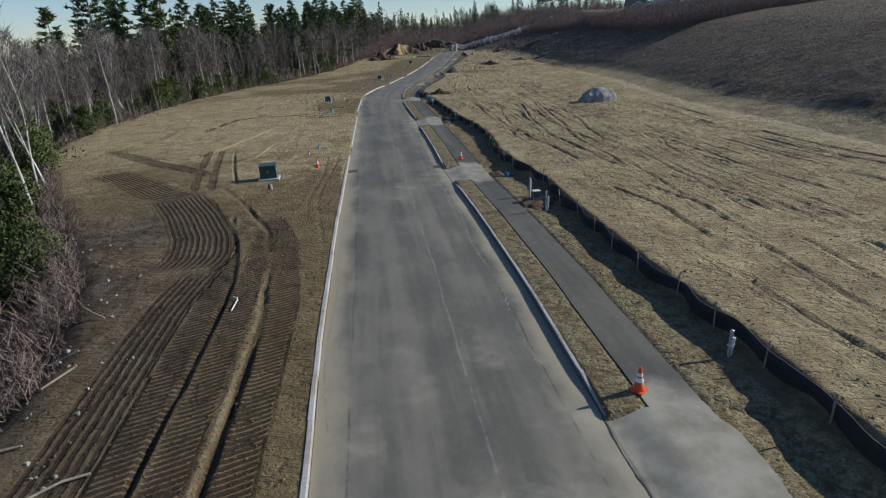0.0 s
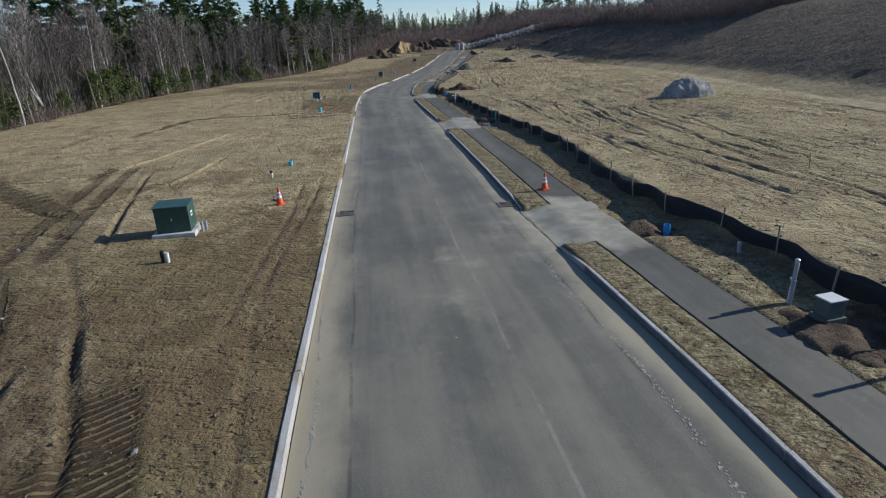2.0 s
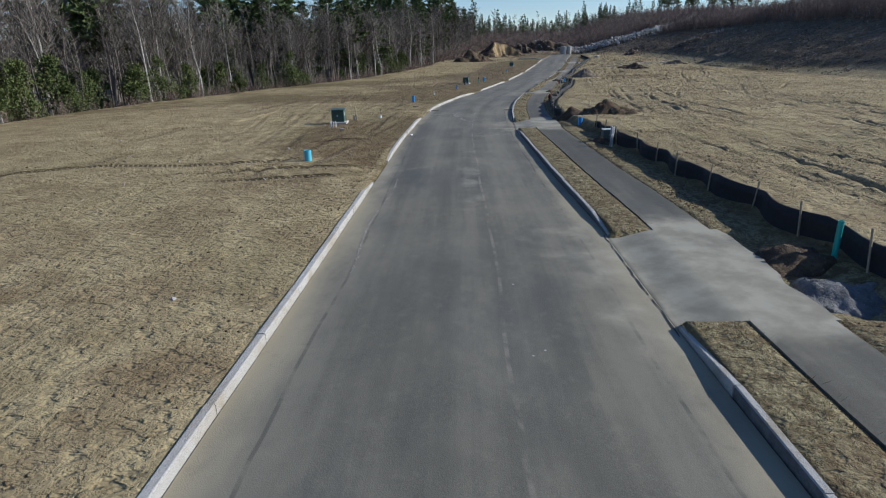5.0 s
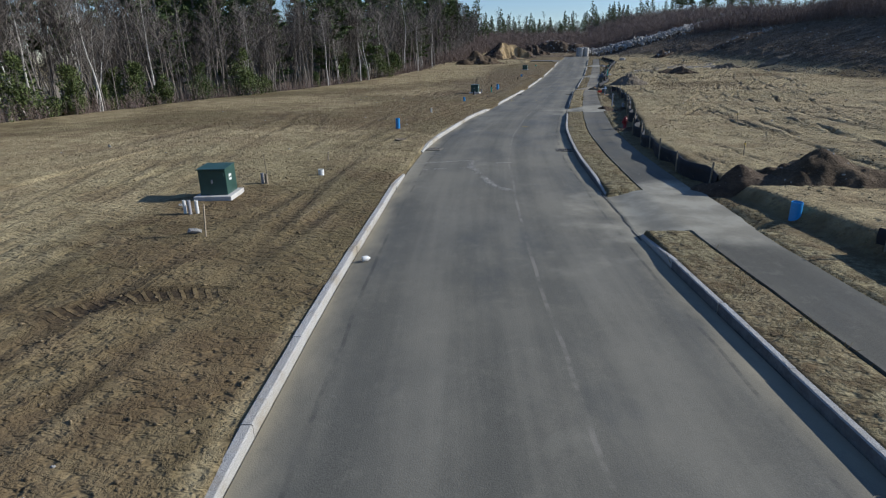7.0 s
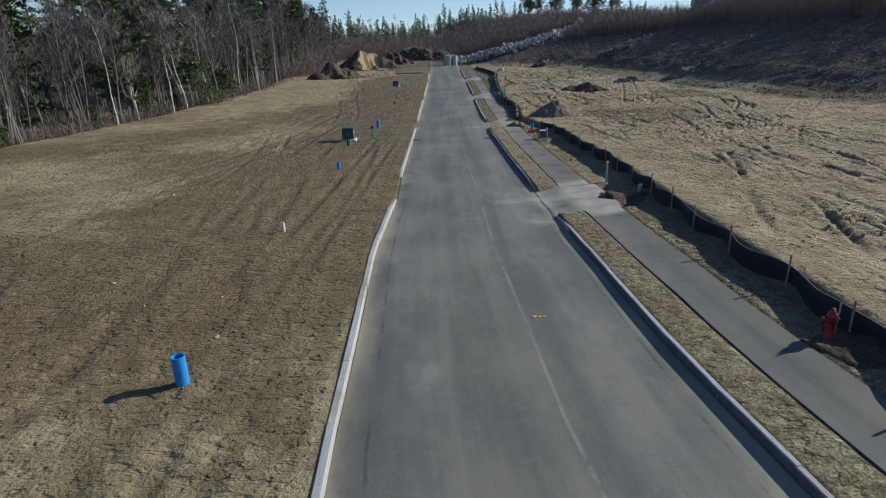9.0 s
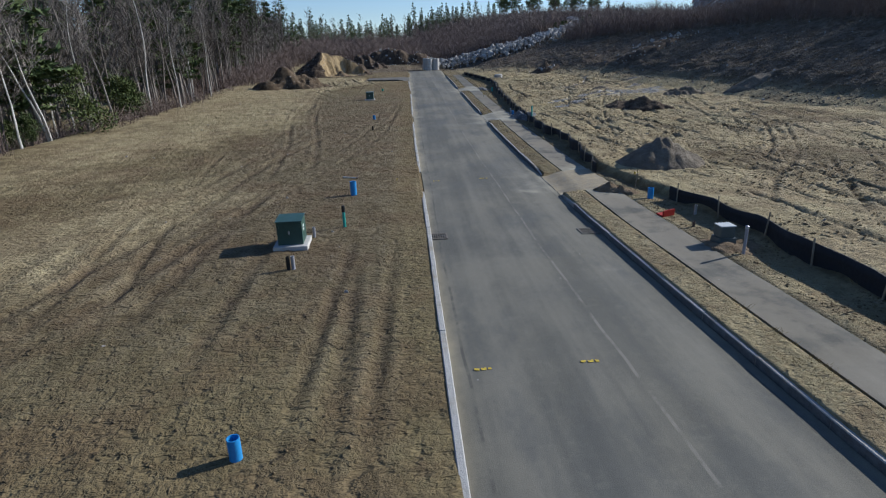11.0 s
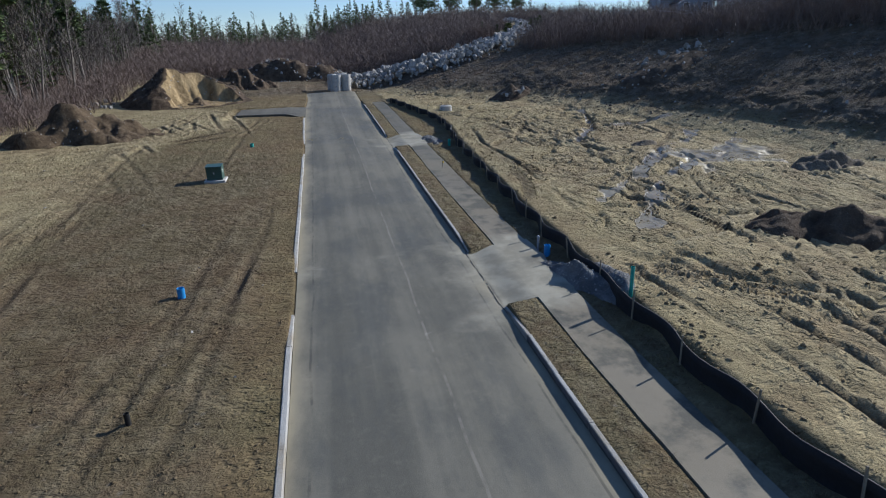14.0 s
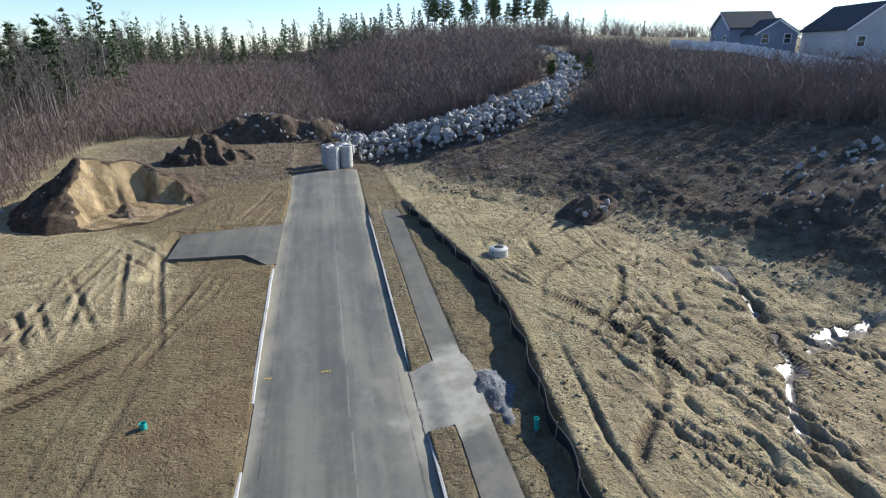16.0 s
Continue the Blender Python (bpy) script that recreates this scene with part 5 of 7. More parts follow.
for x, y, k, s in ((-25, 258, 2, 0.95), (-22, 229, 1, 0.95), (-14, 235, 0, 0.9), (-10, 243, 1, 1.0), (-8, 228, 3, 1.0), (-52, 132, 1, 1.15), (-46, 118, 0, 1.0), (-40, 190, 0, 1.0), (-34, 205, 2, 0.9)):
    plant("pine_tree", pines[k], (BARK, NEEDLES), x, y, random.uniform(0, 360), s, "tall dark green white pine above the bare trees", "pine", "pines of the wood")
for i in range(110):
    y = random.choice((random.uniform(26, 75), random.uniform(60, 150), random.uniform(20, 190)))
    x = float(wood_edge(y)) - random.uniform(0.2, 6) - (2.0 if y < 70 else 0)
    plant("evergreen_bush", random.choice(bushes), (BARK, BUSH), x, y, random.uniform(0, 360), random.uniform(0.45, 1.6),
          "dense dark green young evergreen bush", "bush", "bushes at the wood's edge")
for i in range(34):
    y = random.uniform(27, 62)
    x = float(wood_edge(y)) - random.uniform(2.0, 8.5)
    plant("evergreen_bush", random.choice(bushes), (BARK, BUSH), x, y, random.uniform(0, 360), random.uniform(1.3, 2.1),
          "tall dark green young evergreen in the gully", "bush", "bushes at the wood's edge")
for i in range(30):
    y = random.uniform(200, 262)
    x = float(wood_edge(y)) - random.uniform(5, 30)
    plant("pine_tree", random.choice(pines), (BARK, NEEDLES), x, y, random.uniform(0, 360), random.uniform(0.7, 1.0),
          "tall green white pine behind the brush", "pine", "pines of the wood")
for i in range(36):
    y = random.uniform(232, 300)
    x = float(wood_edge(y)) - random.uniform(4, 34)
    plant("pine_tree", random.choice(tall_pines + pines), (BARK, NEEDLES), x, y, random.uniform(0, 360), random.uniform(0.6, 0.85),
          "tall pine with a bare trunk beyond the mounds", "pine", "pines of the wood")
for i in range(24):
    a = i / 23
    x, y = 112 + 52 * a + random.uniform(-3, 3), 408 - 10 * a + random.uniform(-8, 8)
    plant("pine_tree", random.choice(tall_pines), (BARK, NEEDLES), x, y, random.uniform(0, 360), random.uniform(0.75, 1.05),
          "tall pine with a bare trunk on the hilltop", "pine", "pines on the hilltop")

# far woods in one sheet of trees each
spots = []
for i in range(2300):
    y = random.uniform(0, 330)
    x = float(wood_edge(y)) - (4.5 if y < 70 else 2) - random.random() ** 1.4 * 66
    spots.append((x, y, random.randrange(3), random.uniform(0, 6.28), random.uniform(0.5, 0.92) * (0.8 if y < 90 else 1)))
for i in range(1300):
    y = random.uniform(300, 540)
    x = random.uniform(-150, 6) if i % 3 == 0 else random.uniform(-150, 330)
    if x > 8 + (y - 300) * 0.25 and y < 430:
        continue
    spots.append((x, y, random.randrange(3), random.uniform(0, 6.28), random.uniform(0.6, 1.05) * (0.45 if x > 90 else 1)))
thicket("bare_woods", light_trees, spots, (BARK, TWIGS), "leafless grey-brown woods behind the cleared land", "woods")
spots = []
for i in range(330):
    far = random.random()
    y = 290 + 250 * far
    x = random.uniform(-150, 8) if far < 0.5 else random.uniform(-150, 240)
    spots.append((x, y, random.randrange(2), random.uniform(0, 6.28), random.uniform(0.55, 1.0)))
for i in range(190):
    spots.append((random.uniform(-80, 75), random.uniform(345, 420), random.randrange(2), random.uniform(0, 6.28), random.uniform(0.35, 0.62)))
for i in range(26):
    y = random.uniform(120, 300)
    spots.append((float(wood_edge(y)) - random.uniform(25, 70), y, random.randrange(2), random.uniform(0, 6.28), random.uniform(0.8, 1.15)))
thicket("pine_woods", light_pines, spots, (BARK, NEEDLES), "dark green pine woods along the skyline", "woods")


# the middle of the long rock pile: y at x
rock_line = lambda x: np.interp(x, [30, 35, 43, 50, 56, 62, 70, 78, 86], [250, 246.5, 241.5, 239.5, 240, 243, 250.5, 264, 284])


def brush_kind(h, seed, n=11):
    random.seed(seed)
    s = Soup()
    for _ in range(n):
        p = Vector((random.gauss(0, 0.35), random.gauss(0, 0.35), -0.1))
        q = p + Vector((random.gauss(0, 0.22), random.gauss(0, 0.22), 1)) * h * random.uniform(0.4, 1.25)
        s.blade(p, q, 0.018 * h / 1.6, 0)
        for _ in range(4):
            m = p.lerp(q, random.uniform(0.25, 0.95))
            s.blade(m, m + (rand_dir(0.9)) * h * 0.34, 0.018, 0)
    return s.arrays()


kinds = [brush_kind(h, 120 + i) for i, h in enumerate((1.4, 2.0, 2.8))]
random.seed(31)
spots = []
while len(spots) < 10400:
    y = 240 + 115 * random.random() ** 1.4
    x = random.uniform(-22, 104)
    if y < 259 and x < 38 or y < float(rock_line(x)) + 7.5 and x >= 32 or x > 66 and y < 262:
        continue
    spots.append((x, y, random.randrange(3), random.uniform(0, 6.28), random.uniform(0.7, 1.3)))
while len(spots) < 16200:
    y = random.uniform(120, 275)
    x = float(bank_foot(y)) + 21 + 7 * random.random() ** 2 + 30 * random.random() ** 1.4 + max(0, (y - 225)) * 0.1
    if y > float(rock_line(x)) - 7 and x < 88:
        continue
    spots.append((x, y, random.randrange(3), random.uniform(0, 6.28), random.uniform(0.7, 1.35)))
while len(spots) < 17500:
    spots.append((random.uniform(-150, 330), random.uniform(345, 430), 2, random.uniform(0, 6.28), random.uniform(1.2, 2.4)))
while len(spots) < 19000:
    y = random.choice((random.uniform(8, 215), random.uniform(8, 215), random.uniform(8, 34)))
    x = float(wood_edge(y)) + random.uniform(-7, 0.6) - (1.5 if y < 70 else 0)
    spots.append((x, y, random.randrange(2), random.uniform(0, 6.28), random.uniform(0.5, 1.0)))
while len(spots) < 20600:
    y = random.uniform(212, 262)
    x = random.uniform(-30, float(wood_edge(y)) + 3.5)
    if math.hypot((x - 11) / 8, (y - 231) / 8) < 1 or math.hypot((x - 2) / 6, (y - 208.5) / 4.5) < 1:
        continue
    spots.append((x, y, random.randrange(3), random.uniform(0, 6.28), random.uniform(0.6, 1.2)))
thicket("dry_brush", kinds, spots, (BRUSH,), "reddish-brown leafless brush covering the hillside", "brush")
spots = []
small = [joined(b) for b in scrub]
for i in range(70):
    y = random.uniform(150, 262)
    spots.append((float(bank_foot(y)) + random.uniform(27, 45), y, random.randrange(2), random.uniform(0, 6.28), random.uniform(0.5, 1.0)))
thicket("green_scrub", small, spots, (BARK, BUSH), "scattered dull green scrub on the slope", "scrub")


def tuft(h, seed, n=7):
    random.seed(seed)
    s = Soup()
    for _ in range(n):
        p = Vector((random.gauss(0, 0.07), random.gauss(0, 0.07), -0.02))
        s.blade(p, p + Vector((random.gauss(0, 0.6), random.gauss(0, 0.6), 1)) * h * random.uniform(0.5, 1.2), 0.008, 0)
    return s.arrays()


kinds = [tuft(h, 140 + i, 10) for i, h in enumerate((0.06, 0.1, 0.15))]
spots = []
in_gap = lambda y: any(a - 0.1 < y < b + 0.1 for a, b in RIGHT_GAPS)
while len(spots) < 9500:
    y = random.uniform(4, 222)
    if in_gap(y):
        continue
    e = float(right_edge(y))
    x = e + (random.uniform(0.16, 1.1) if random.random() < 0.55 else random.uniform(2.65, 4.0 + random.random()))
    if value_noise(np.array([x]), np.array([y]), 0.6, 5)[0] < 0.0:
        continue
    spots.append((x, y, random.randrange(3), random.uniform(0, 6.28), random.uniform(0.6, 1.2)))
thicket("dry_grass", kinds, spots, (GRASS,), "short patchy straw-coloured grass beside the footpath", "grass")


def clods(name, xs, ys, small, large, material, label, seed):
    """Thousands of loose lumps in one mesh, each a squashed, turned octahedron."""
    r = np.random.default_rng(seed)
    n = len(xs)
    v = np.array([(1, 0, 0), (0, 1, 0), (-1, 0, 0), (0, -1, 0), (0, 0, 1), (0, 0, -1)], float)[None] * r.uniform(0.6, 1.3, (n, 6, 1))
    v = v + r.normal(0, 0.18, (n, 6, 3))
    size = small + (large - small) * r.random(n) ** 3
    v = v * (size[:, None] * np.stack([r.uniform(0.8, 1.7, n), r.uniform(0.7, 1.1, n), r.uniform(0.5, 0.9, n)], 1))[:, None]
    a = r.uniform(0, 6.28, n)
    c, k = np.cos(a)[:, None], np.sin(a)[:, None]
    co = np.stack([v[..., 0] * c - v[..., 1] * k + xs[:, None], v[..., 0] * k + v[..., 1] * c + ys[:, None], v[..., 2] + (ground(xs, ys) + 0.15 * size)[:, None]], -1)
    tri = np.array([(0, 1, 4), (1, 2, 4), (2, 3, 4), (3, 0, 4), (1, 0, 5), (2, 1, 5), (3, 2, 5), (0, 3, 5)])
    loops = (tri[None] + 6 * np.arange(n)[:, None, None]).astype(np.int32).ravel()
    me = bpy.data.meshes.new(name)
    me.vertices.add(6 * n)
    me.vertices.foreach_set("co", co.astype(np.float32).ravel())
    me.loops.add(len(loops))
    me.loops.foreach_set("vertex_index", loops)
    me.polygons.add(8 * n)
    me.polygons.foreach_set("loop_start", np.arange(0, 24 * n, 3, dtype=np.int32))
    me.materials.append(material)
    me.update()
    me.validate()
    return tagged(new(name, me), label, "clods", kind="stuff")


def clod_material(name, a, b):
    m = Mat(name, 0.95, spec=0.15)
    c = m.mix(m.island(), a, b)
    return m.done(m.mix(m.ramp(m.noise(20, 4, 0.7), 0.35, 0.65, 0.0, 0.4), c, tuple(0.5 * q for q in a)), None, m.bump(m.noise(30, 3, 0.7), 0.02))


def strewn_places(n, edge, reach, sign, seed, y0=6.0, y1=222.0):
    """Places in clusters beside a line, thinner away from it."""
    r = np.random.default_rng(seed)
    ys = r.uniform(y0, y1, 6 * n)
    xs = edge(ys) + sign * (0.3 + reach * r.random(6 * n) ** 1.15)
    keep = (clouds(xs, ys, 2.6, 3, 4) + 0.5 * clouds(xs, ys, 9, 2, 1) > r.uniform(-0.25, 0.55, 6 * n)) & (xs > wood_edge(ys) + 0.5) & (xs < bank_foot(ys) + 22)
    xs, ys = xs[keep][:n], ys[keep][:n]
    stub = (ys > 214) & (ys < 223) & (xs < left_edge(ys)) & (xs > left_edge(ys) - 8)
    return xs[~stub], ys[~stub]


LOAM_CLOD = clod_material("loam_clod", (0.13, 0.096, 0.055), (0.26, 0.2, 0.12))
SAND_CLOD = clod_material("sand_clod", (0.22, 0.165, 0.095), (0.42, 0.335, 0.2))
RUBBLE = clod_material("slope_rubble", (0.08, 0.064, 0.05), (0.26, 0.23, 0.195))
clods("soil_clods", *strewn_places(24000, left_edge, 21, -1, 301), 0.01, 0.05, LOAM_CLOD, "loose brown clods strewn over the graded soil", 311)
clods("sand_clods", *strewn_places(22000, fence_at, 22, 1, 302), 0.012, 0.065, SAND_CLOD, "loose tan clods strewn over the sand", 312)
clods("sand_clods", *strewn_places(7000, fence_at, 16, 1, 303, 130), 0.02, 0.1, SAND_CLOD, "larger tan clods on the churned sand", 313)
clods("slope_rubble", *strewn_places(14000, bank_foot, 27, 1, 304, 125, 240), 0.03, 0.15, RUBBLE, "dark clods and grey rubble covering the dug slope", 314)
xs, ys = strewn_places(12000, lambda y: right_edge(y) + 2.6, 1.9, 1, 306)
keep = ~np.any([(ys > a - 0.1) & (ys < b + 0.1) for a, b in RIGHT_GAPS], axis=0) & (xs < fence_at(ys) - 0.1)
clods("soil_clods", xs[keep], ys[keep], 0.012, 0.055, LOAM_CLOD, "small clods between the footpath and the silt fence", 316)

# ---- rocks and heaps of earth ----
ROCK = Mat("pale_blasted_rock", 0.85, spec=0.25)
_r = ROCK.math("MULTIPLY_ADD", ROCK.random(), 0.6, ROCK.math("MULTIPLY", ROCK.island(), 0.4))
ROCK = ROCK.done(ROCK.mix(ROCK.ramp(ROCK.noise(3.0, 5, 0.65), 0.3, 0.7), ROCK.mix(_r, (0.14, 0.13, 0.115), (0.33, 0.315, 0.29)), ROCK.mix(_r, (0.27, 0.255, 0.23), (0.5, 0.48, 0.44))),
                 None, ROCK.bump(ROCK.noise(9, 5, 0.7), 0.05))


def heap_material(name, a, b, stones=0.0):
    m = Mat(name, 0.95, spec=0.15)
    mid, fine = m.noise(1.3, 6, 0.65), m.noise(16, 4, 0.7)
    c = m.mix(m.ramp(mid, 0.3, 0.7), a, b)
    c = m.mix(m.ramp(fine, 0.35, 0.7, 0.0, 0.4), c, tuple(v * 0.5 for v in a))
    s = m.ramp(m.voronoi(7.0), 0.05, 0.12, stones, 0.0)
    c = m.mix(s, c, (0.42, 0.4, 0.37))
    n = m.bump(m.math("MULTIPLY_ADD", fine, 0.35, mid), 0.16)
    return m.done(c, None, m.bump(s, 0.04, 1.0, n))


TAN_EARTH = heap_material("tan_subsoil", (0.3, 0.2, 0.1), (0.5, 0.37, 0.2), 0.3)
DARK_EARTH = heap_material("dark_topsoil", (0.06, 0.042, 0.03), (0.16, 0.118, 0.08), 0.5)
BROWN_EARTH = heap_material("brown_earth", (0.15, 0.105, 0.062), (0.28, 0.205, 0.13), 0.4)
DUMP_EARTH = heap_material("dumped_earth", (0.07, 0.049, 0.031), (0.17, 0.124, 0.078), 0.4)
GREY_EARTH = heap_material("grey_sandy_earth", (0.14, 0.115, 0.085), (0.24, 0.2, 0.15), 0.2)
GRAVEL = heap_material("grey_gravel", (0.11, 0.112, 0.116), (0.27, 0.27, 0.265), 0.9)
BOULDER = heap_material("grey_boulder", (0.22, 0.213, 0.2), (0.42, 0.405, 0.375), 0.0)
_n = [0]


def rock_mesh(seed, sub=1, rough=0.28):
    random.seed(seed)
    bm = bmesh.new()
    bmesh.ops.create_icosphere(bm, subdivisions=sub, radius=0.5)
    cuts = [(Vector((random.gauss(0, 1), random.gauss(0, 1), random.gauss(0, 1))).normalized(), random.uniform(0.2, 0.38)) for _ in range(11)]
    for v in bm.verts:
        for n, d in cuts:
            over = v.co.dot(n) - d
            if over > 0:
                v.co -= n * over
        v.co *= 1 + random.uniform(-rough, rough) * 0.5
    me = bpy.data.meshes.new("rock")
    bm.to_mesh(me)
    bm.free()
    me.materials.append(ROCK)
    return me


ROCKS = [rock_mesh(200 + i, 2 if i < 2 else 1) for i in range(9)]


def heap(name, x, y, rx, ry, h, material, label, category="earth heap", turn=0.0, steep=1.0, rough=0.16, ridge=0.0, n=40, flat=0.0, dome=False, wobble=1.0):
    """A heap of loose earth, its rim sunk into the ground under it."""
    _n[0] += 1
    k = _n[0] * 17.3
    root = Matrix.Translation((x, y, 0)) @ pose(0, 0, 0, 0, 0, turn)
    g = np.linspace(-1.25, 1.25, n)
    A, B = np.meshgrid(g, g)
    px, py = A * rx, B * ry
    c, s = math.cos(radians(turn)), math.sin(radians(turn))
    wx, wy = x + px * c - py * s, y + px * s + py * c
    wob = 1 + wobble * 0.5 * value_noise(wx + k, wy, max(rx, ry) * 0.55, 1) + wobble * 0.22 * value_noise(wx, wy + k, max(rx, ry) * 0.22, 2)
    r = np.sqrt(A * A + B * B) * wob
    shape = np.clip(1 - r, 0, 1) ** steep
    if dome:
        shape = np.sqrt(np.clip(1 - r * r, 0, 1))
    if flat:
        shape = np.minimum(shape, flat) / flat
    if ridge:
        shape = shape * (1 + ridge * (value_noise(wx + 3 * k, wy, max(rx, ry) * 0.3, 4)))
    body = step(1.1, 0.75, r)
    zz = h * shape + rough * h * (clouds(wx + k, wy + k, max(rx, ry) * 0.4, 4, 3) - 0.25 * np.abs(clouds(wx - k, wy + k, max(rx, ry) * 0.22, 4, 5))) * body
    zz = zz + min(1, 0.3 + wobble) * (0.07 if h > 0.8 else 0.1) * np.clip(clouds(wx, wy - k, 0.7 if h > 0.8 else 0.3, 3, 4), -0.2, 1) * body
    gr = ground(wx.ravel(), wy.ravel()).reshape(wx.shape)
    zz = gr + zz - 0.25 * step(0.85, 1.15, r) - 0.03
    me = sheet(name, wx - x, wy - y, zz - gz(x, y), True)
    me.materials.append(material)
    ob = new(name, me)
    ob.matrix_world = Matrix.Translation((x, y, gz(x, y)))
    return tagged(ob, label, category)




def dug_mound(x, y, rx, ry, h, bite, label, n=110):
    """A dark earth mound with a steep bite dug into it: bite is (x, y, radius)."""
    g = np.linspace(-1.3, 1.3, n)
    A, B = np.meshgrid(g, g)
    wx, wy = x + A * rx, y + B * ry
    r = np.sqrt(A * A + B * B) * (1 + 0.35 * value_noise(wx, wy, 4.5, 1) + 0.15 * value_noise(wx, wy, 1.6, 2))
    zz = h * np.minimum(np.clip(1 - r, 0, 1), 0.7) / 0.7
    zz = zz + 0.9 * (clouds(wx, wy, 2.6, 5, 5) + 0.1) * step(1.0, 0.7, r) + 0.1 * np.clip(clouds(wx, wy, 0.7, 3, 4), -0.2, 1) * step(1.1, 0.9, r)
    d = np.hypot(wx - bite[0], (wy - bite[1]) * 0.85)
    a = np.arctan2(wy - bite[1], wx - bite[0])
    flute = 1.1 * value_noise(a * 3.2, d * 0.15, 0.8, 3) + 0.5 * value_noise(a * 9, d * 0.3, 0.9, 6)
    cut = np.clip(d + flute - bite[2], 0, 9) * 2.1 + 0.25 * np.clip(clouds(wx, wy, 1.6, 3, 2), -0.1, 1) + 0.1
    dug = step(0.05, 0.35, zz - cut)
    zz = np.minimum(zz, cut)
    gr = ground(wx.ravel(), wy.ravel()).reshape(wx.shape)
    zz = gr + zz - 0.25 * step(0.95, 1.2, r) - 0.03
    me = sheet("earth_mound", wx - x, wy - y, zz - gz(x, y), True)
    at = me.attributes.new("dug", "FLOAT_COLOR", "POINT")
    at.data.foreach_set("color", np.stack([dug, dug, dug, np.ones_like(dug)], -1).astype(np.float32).ravel())
    m = Mat("dug_earth", 0.95, spec=0.15)
    mid, fine = m.noise(1.3, 6, 0.65), m.noise(16, 4, 0.7)
    dark = m.mix(m.ramp(mid, 0.3, 0.7), (0.04, 0.028, 0.02), (0.125, 0.09, 0.06))
    tan = m.mix(m.ramp(m.noise(0.7, 6, 0.7, m.coords((1, 1, 0.4))), 0.35, 0.65), (0.17, 0.12, 0.062), (0.4, 0.295, 0.16))
    c = m.mix(m.ramp(m.math("ADD", m.attr("dug")[0], m.math("MULTIPLY_ADD", mid, 0.6, -0.3)), 0.35, 0.6), dark, tan)
    me.materials.append(m.done(c, None, m.bump(m.math("MULTIPLY_ADD", fine, 0.35, mid), 0.2)))
    ob = new("earth_mound", me)
    ob.matrix_world = Matrix.Translation((x, y, gz(x, y)))
    return tagged(ob, label, "earth heap")


dug_mound(11.0, 231.8, 8.0, 7.0, 3.5, (13.6, 226.4, 4.2), "dark earth mound with a steep tan face dug into it")
heap("earth_mound", 12.4, 228.6, 1.5, 1.2, 0.9, BROWN_EARTH, "slumped brown earth under the dug face", rough=0.3)
heap("earth_mound", 2.3, 208.5, 5.8, 3.4, 2.5, DUMP_EARTH, "dark earth mound at the edge of the cleared land", turn=15, rough=0.45, ridge=0.6, n=64)
heap("earth_mound", 19.2, 246.5, 4.2, 3.4, 2.9, DARK_EARTH, "brown stony earth mound beyond the road's end", rough=0.6, ridge=0.7, n=60)
heap("earth_mound", 29.5, 255, 10.5, 4.2, 3.8, DARK_EARTH, "long dark earth mound before the brush", rough=0.6, ridge=0.8, n=80)
heap("earth_mound", 44.5, 213, 2.8, 2.2, 1.3, DARK_EARTH, "small stony earth mound on the sand", rough=0.3, ridge=0.5)
heap("earth_mound", 32.9, 168.9, 3.1, 1.5, 1.15, DARK_EARTH, "dark heap of clods on the sand", turn=-40, rough=0.35, ridge=0.5)
heap("earth_mound", 43.4, 176.2, 2.6, 1.3, 0.9, GREY_EARTH, "pale grey bank of mud on the sand", rough=0.25)
heap("earth_mound", 49.5, 173.8, 3.2, 1.5, 0.9, GREY_EARTH, "pale grey bank of mud on the sand", rough=0.25)
heap("earth_mound", 38.9, 185.9, 1.2, 0.7, 0.35, GREY_EARTH, "low lens of grey mud on the sand", rough=0.1, wobble=0.4)
heap("earth_mound", 56.5, 202, 6.0, 3.0, 1.2, DARK_EARTH, "stony earth bank at the foot of the slope", rough=0.3, ridge=0.5)
heap("earth_mound", 19.3, 147.1, 2.3, 2.1, 1.4, GREY_EARTH, "grey-brown earth heap behind the silt fence", rough=0.04, n=44, wobble=0.25)
heap("earth_mound", 14.6, 144.0, 0.8, 1.2, 0.5, BROWN_EARTH, "low earth heap beside the driveway", rough=0.2, turn=20)
heap("earth_mound", 9.9, 92.6, 2.1, 1.5, 0.85, DUMP_EARTH, "dark earth heap behind the broken silt fence", rough=0.35, ridge=0.4, n=56)
heap("earth_mound", 7.7, 92.5, 1.7, 0.8, 0.5, DARK_EARTH, "low heap of dark clods beside the driveway", rough=0.4, ridge=0.4)
heap("earth_mound", 7.75, 83.1, 0.9, 0.9, 0.3, DARK_EARTH, "dark clods dug up around the utility box", rough=0.5, ridge=0.4)
heap("earth_mound", 8.55, 30.1, 1.5, 1.4, 0.2, DARK_EARTH, "dark clods dug up around the utility box", rough=0.6, ridge=0.5)
heap("earth_mound", 7.9, 37.9, 1.2, 0.9, 0.4, DARK_EARTH, "small heap of dark earth beside the driveway", rough=0.4)
heap("earth_mound", 7.7, 66.4, 1.2, 0.8, 0.55, DARK_EARTH, "small heap of dark earth beside the driveway", rough=0.4)
heap("stone_mound", 7.9, 64.7, 0.8, 1.0, 0.4, GRAVEL, "small heap of grey crushed stone beside the footpath", "gravel heap", rough=0.3)
heap("earth_mound", 10.1, 119.7, 1.5, 1.0, 0.5, DARK_EARTH, "small heap of dark earth beside the driveway", rough=0.4)
heap("earth_mound", 8.5, 106.9, 0.9, 1.0, 0.2, DARK_EARTH, "loose earth dug up around the hydrant", rough=0.5)
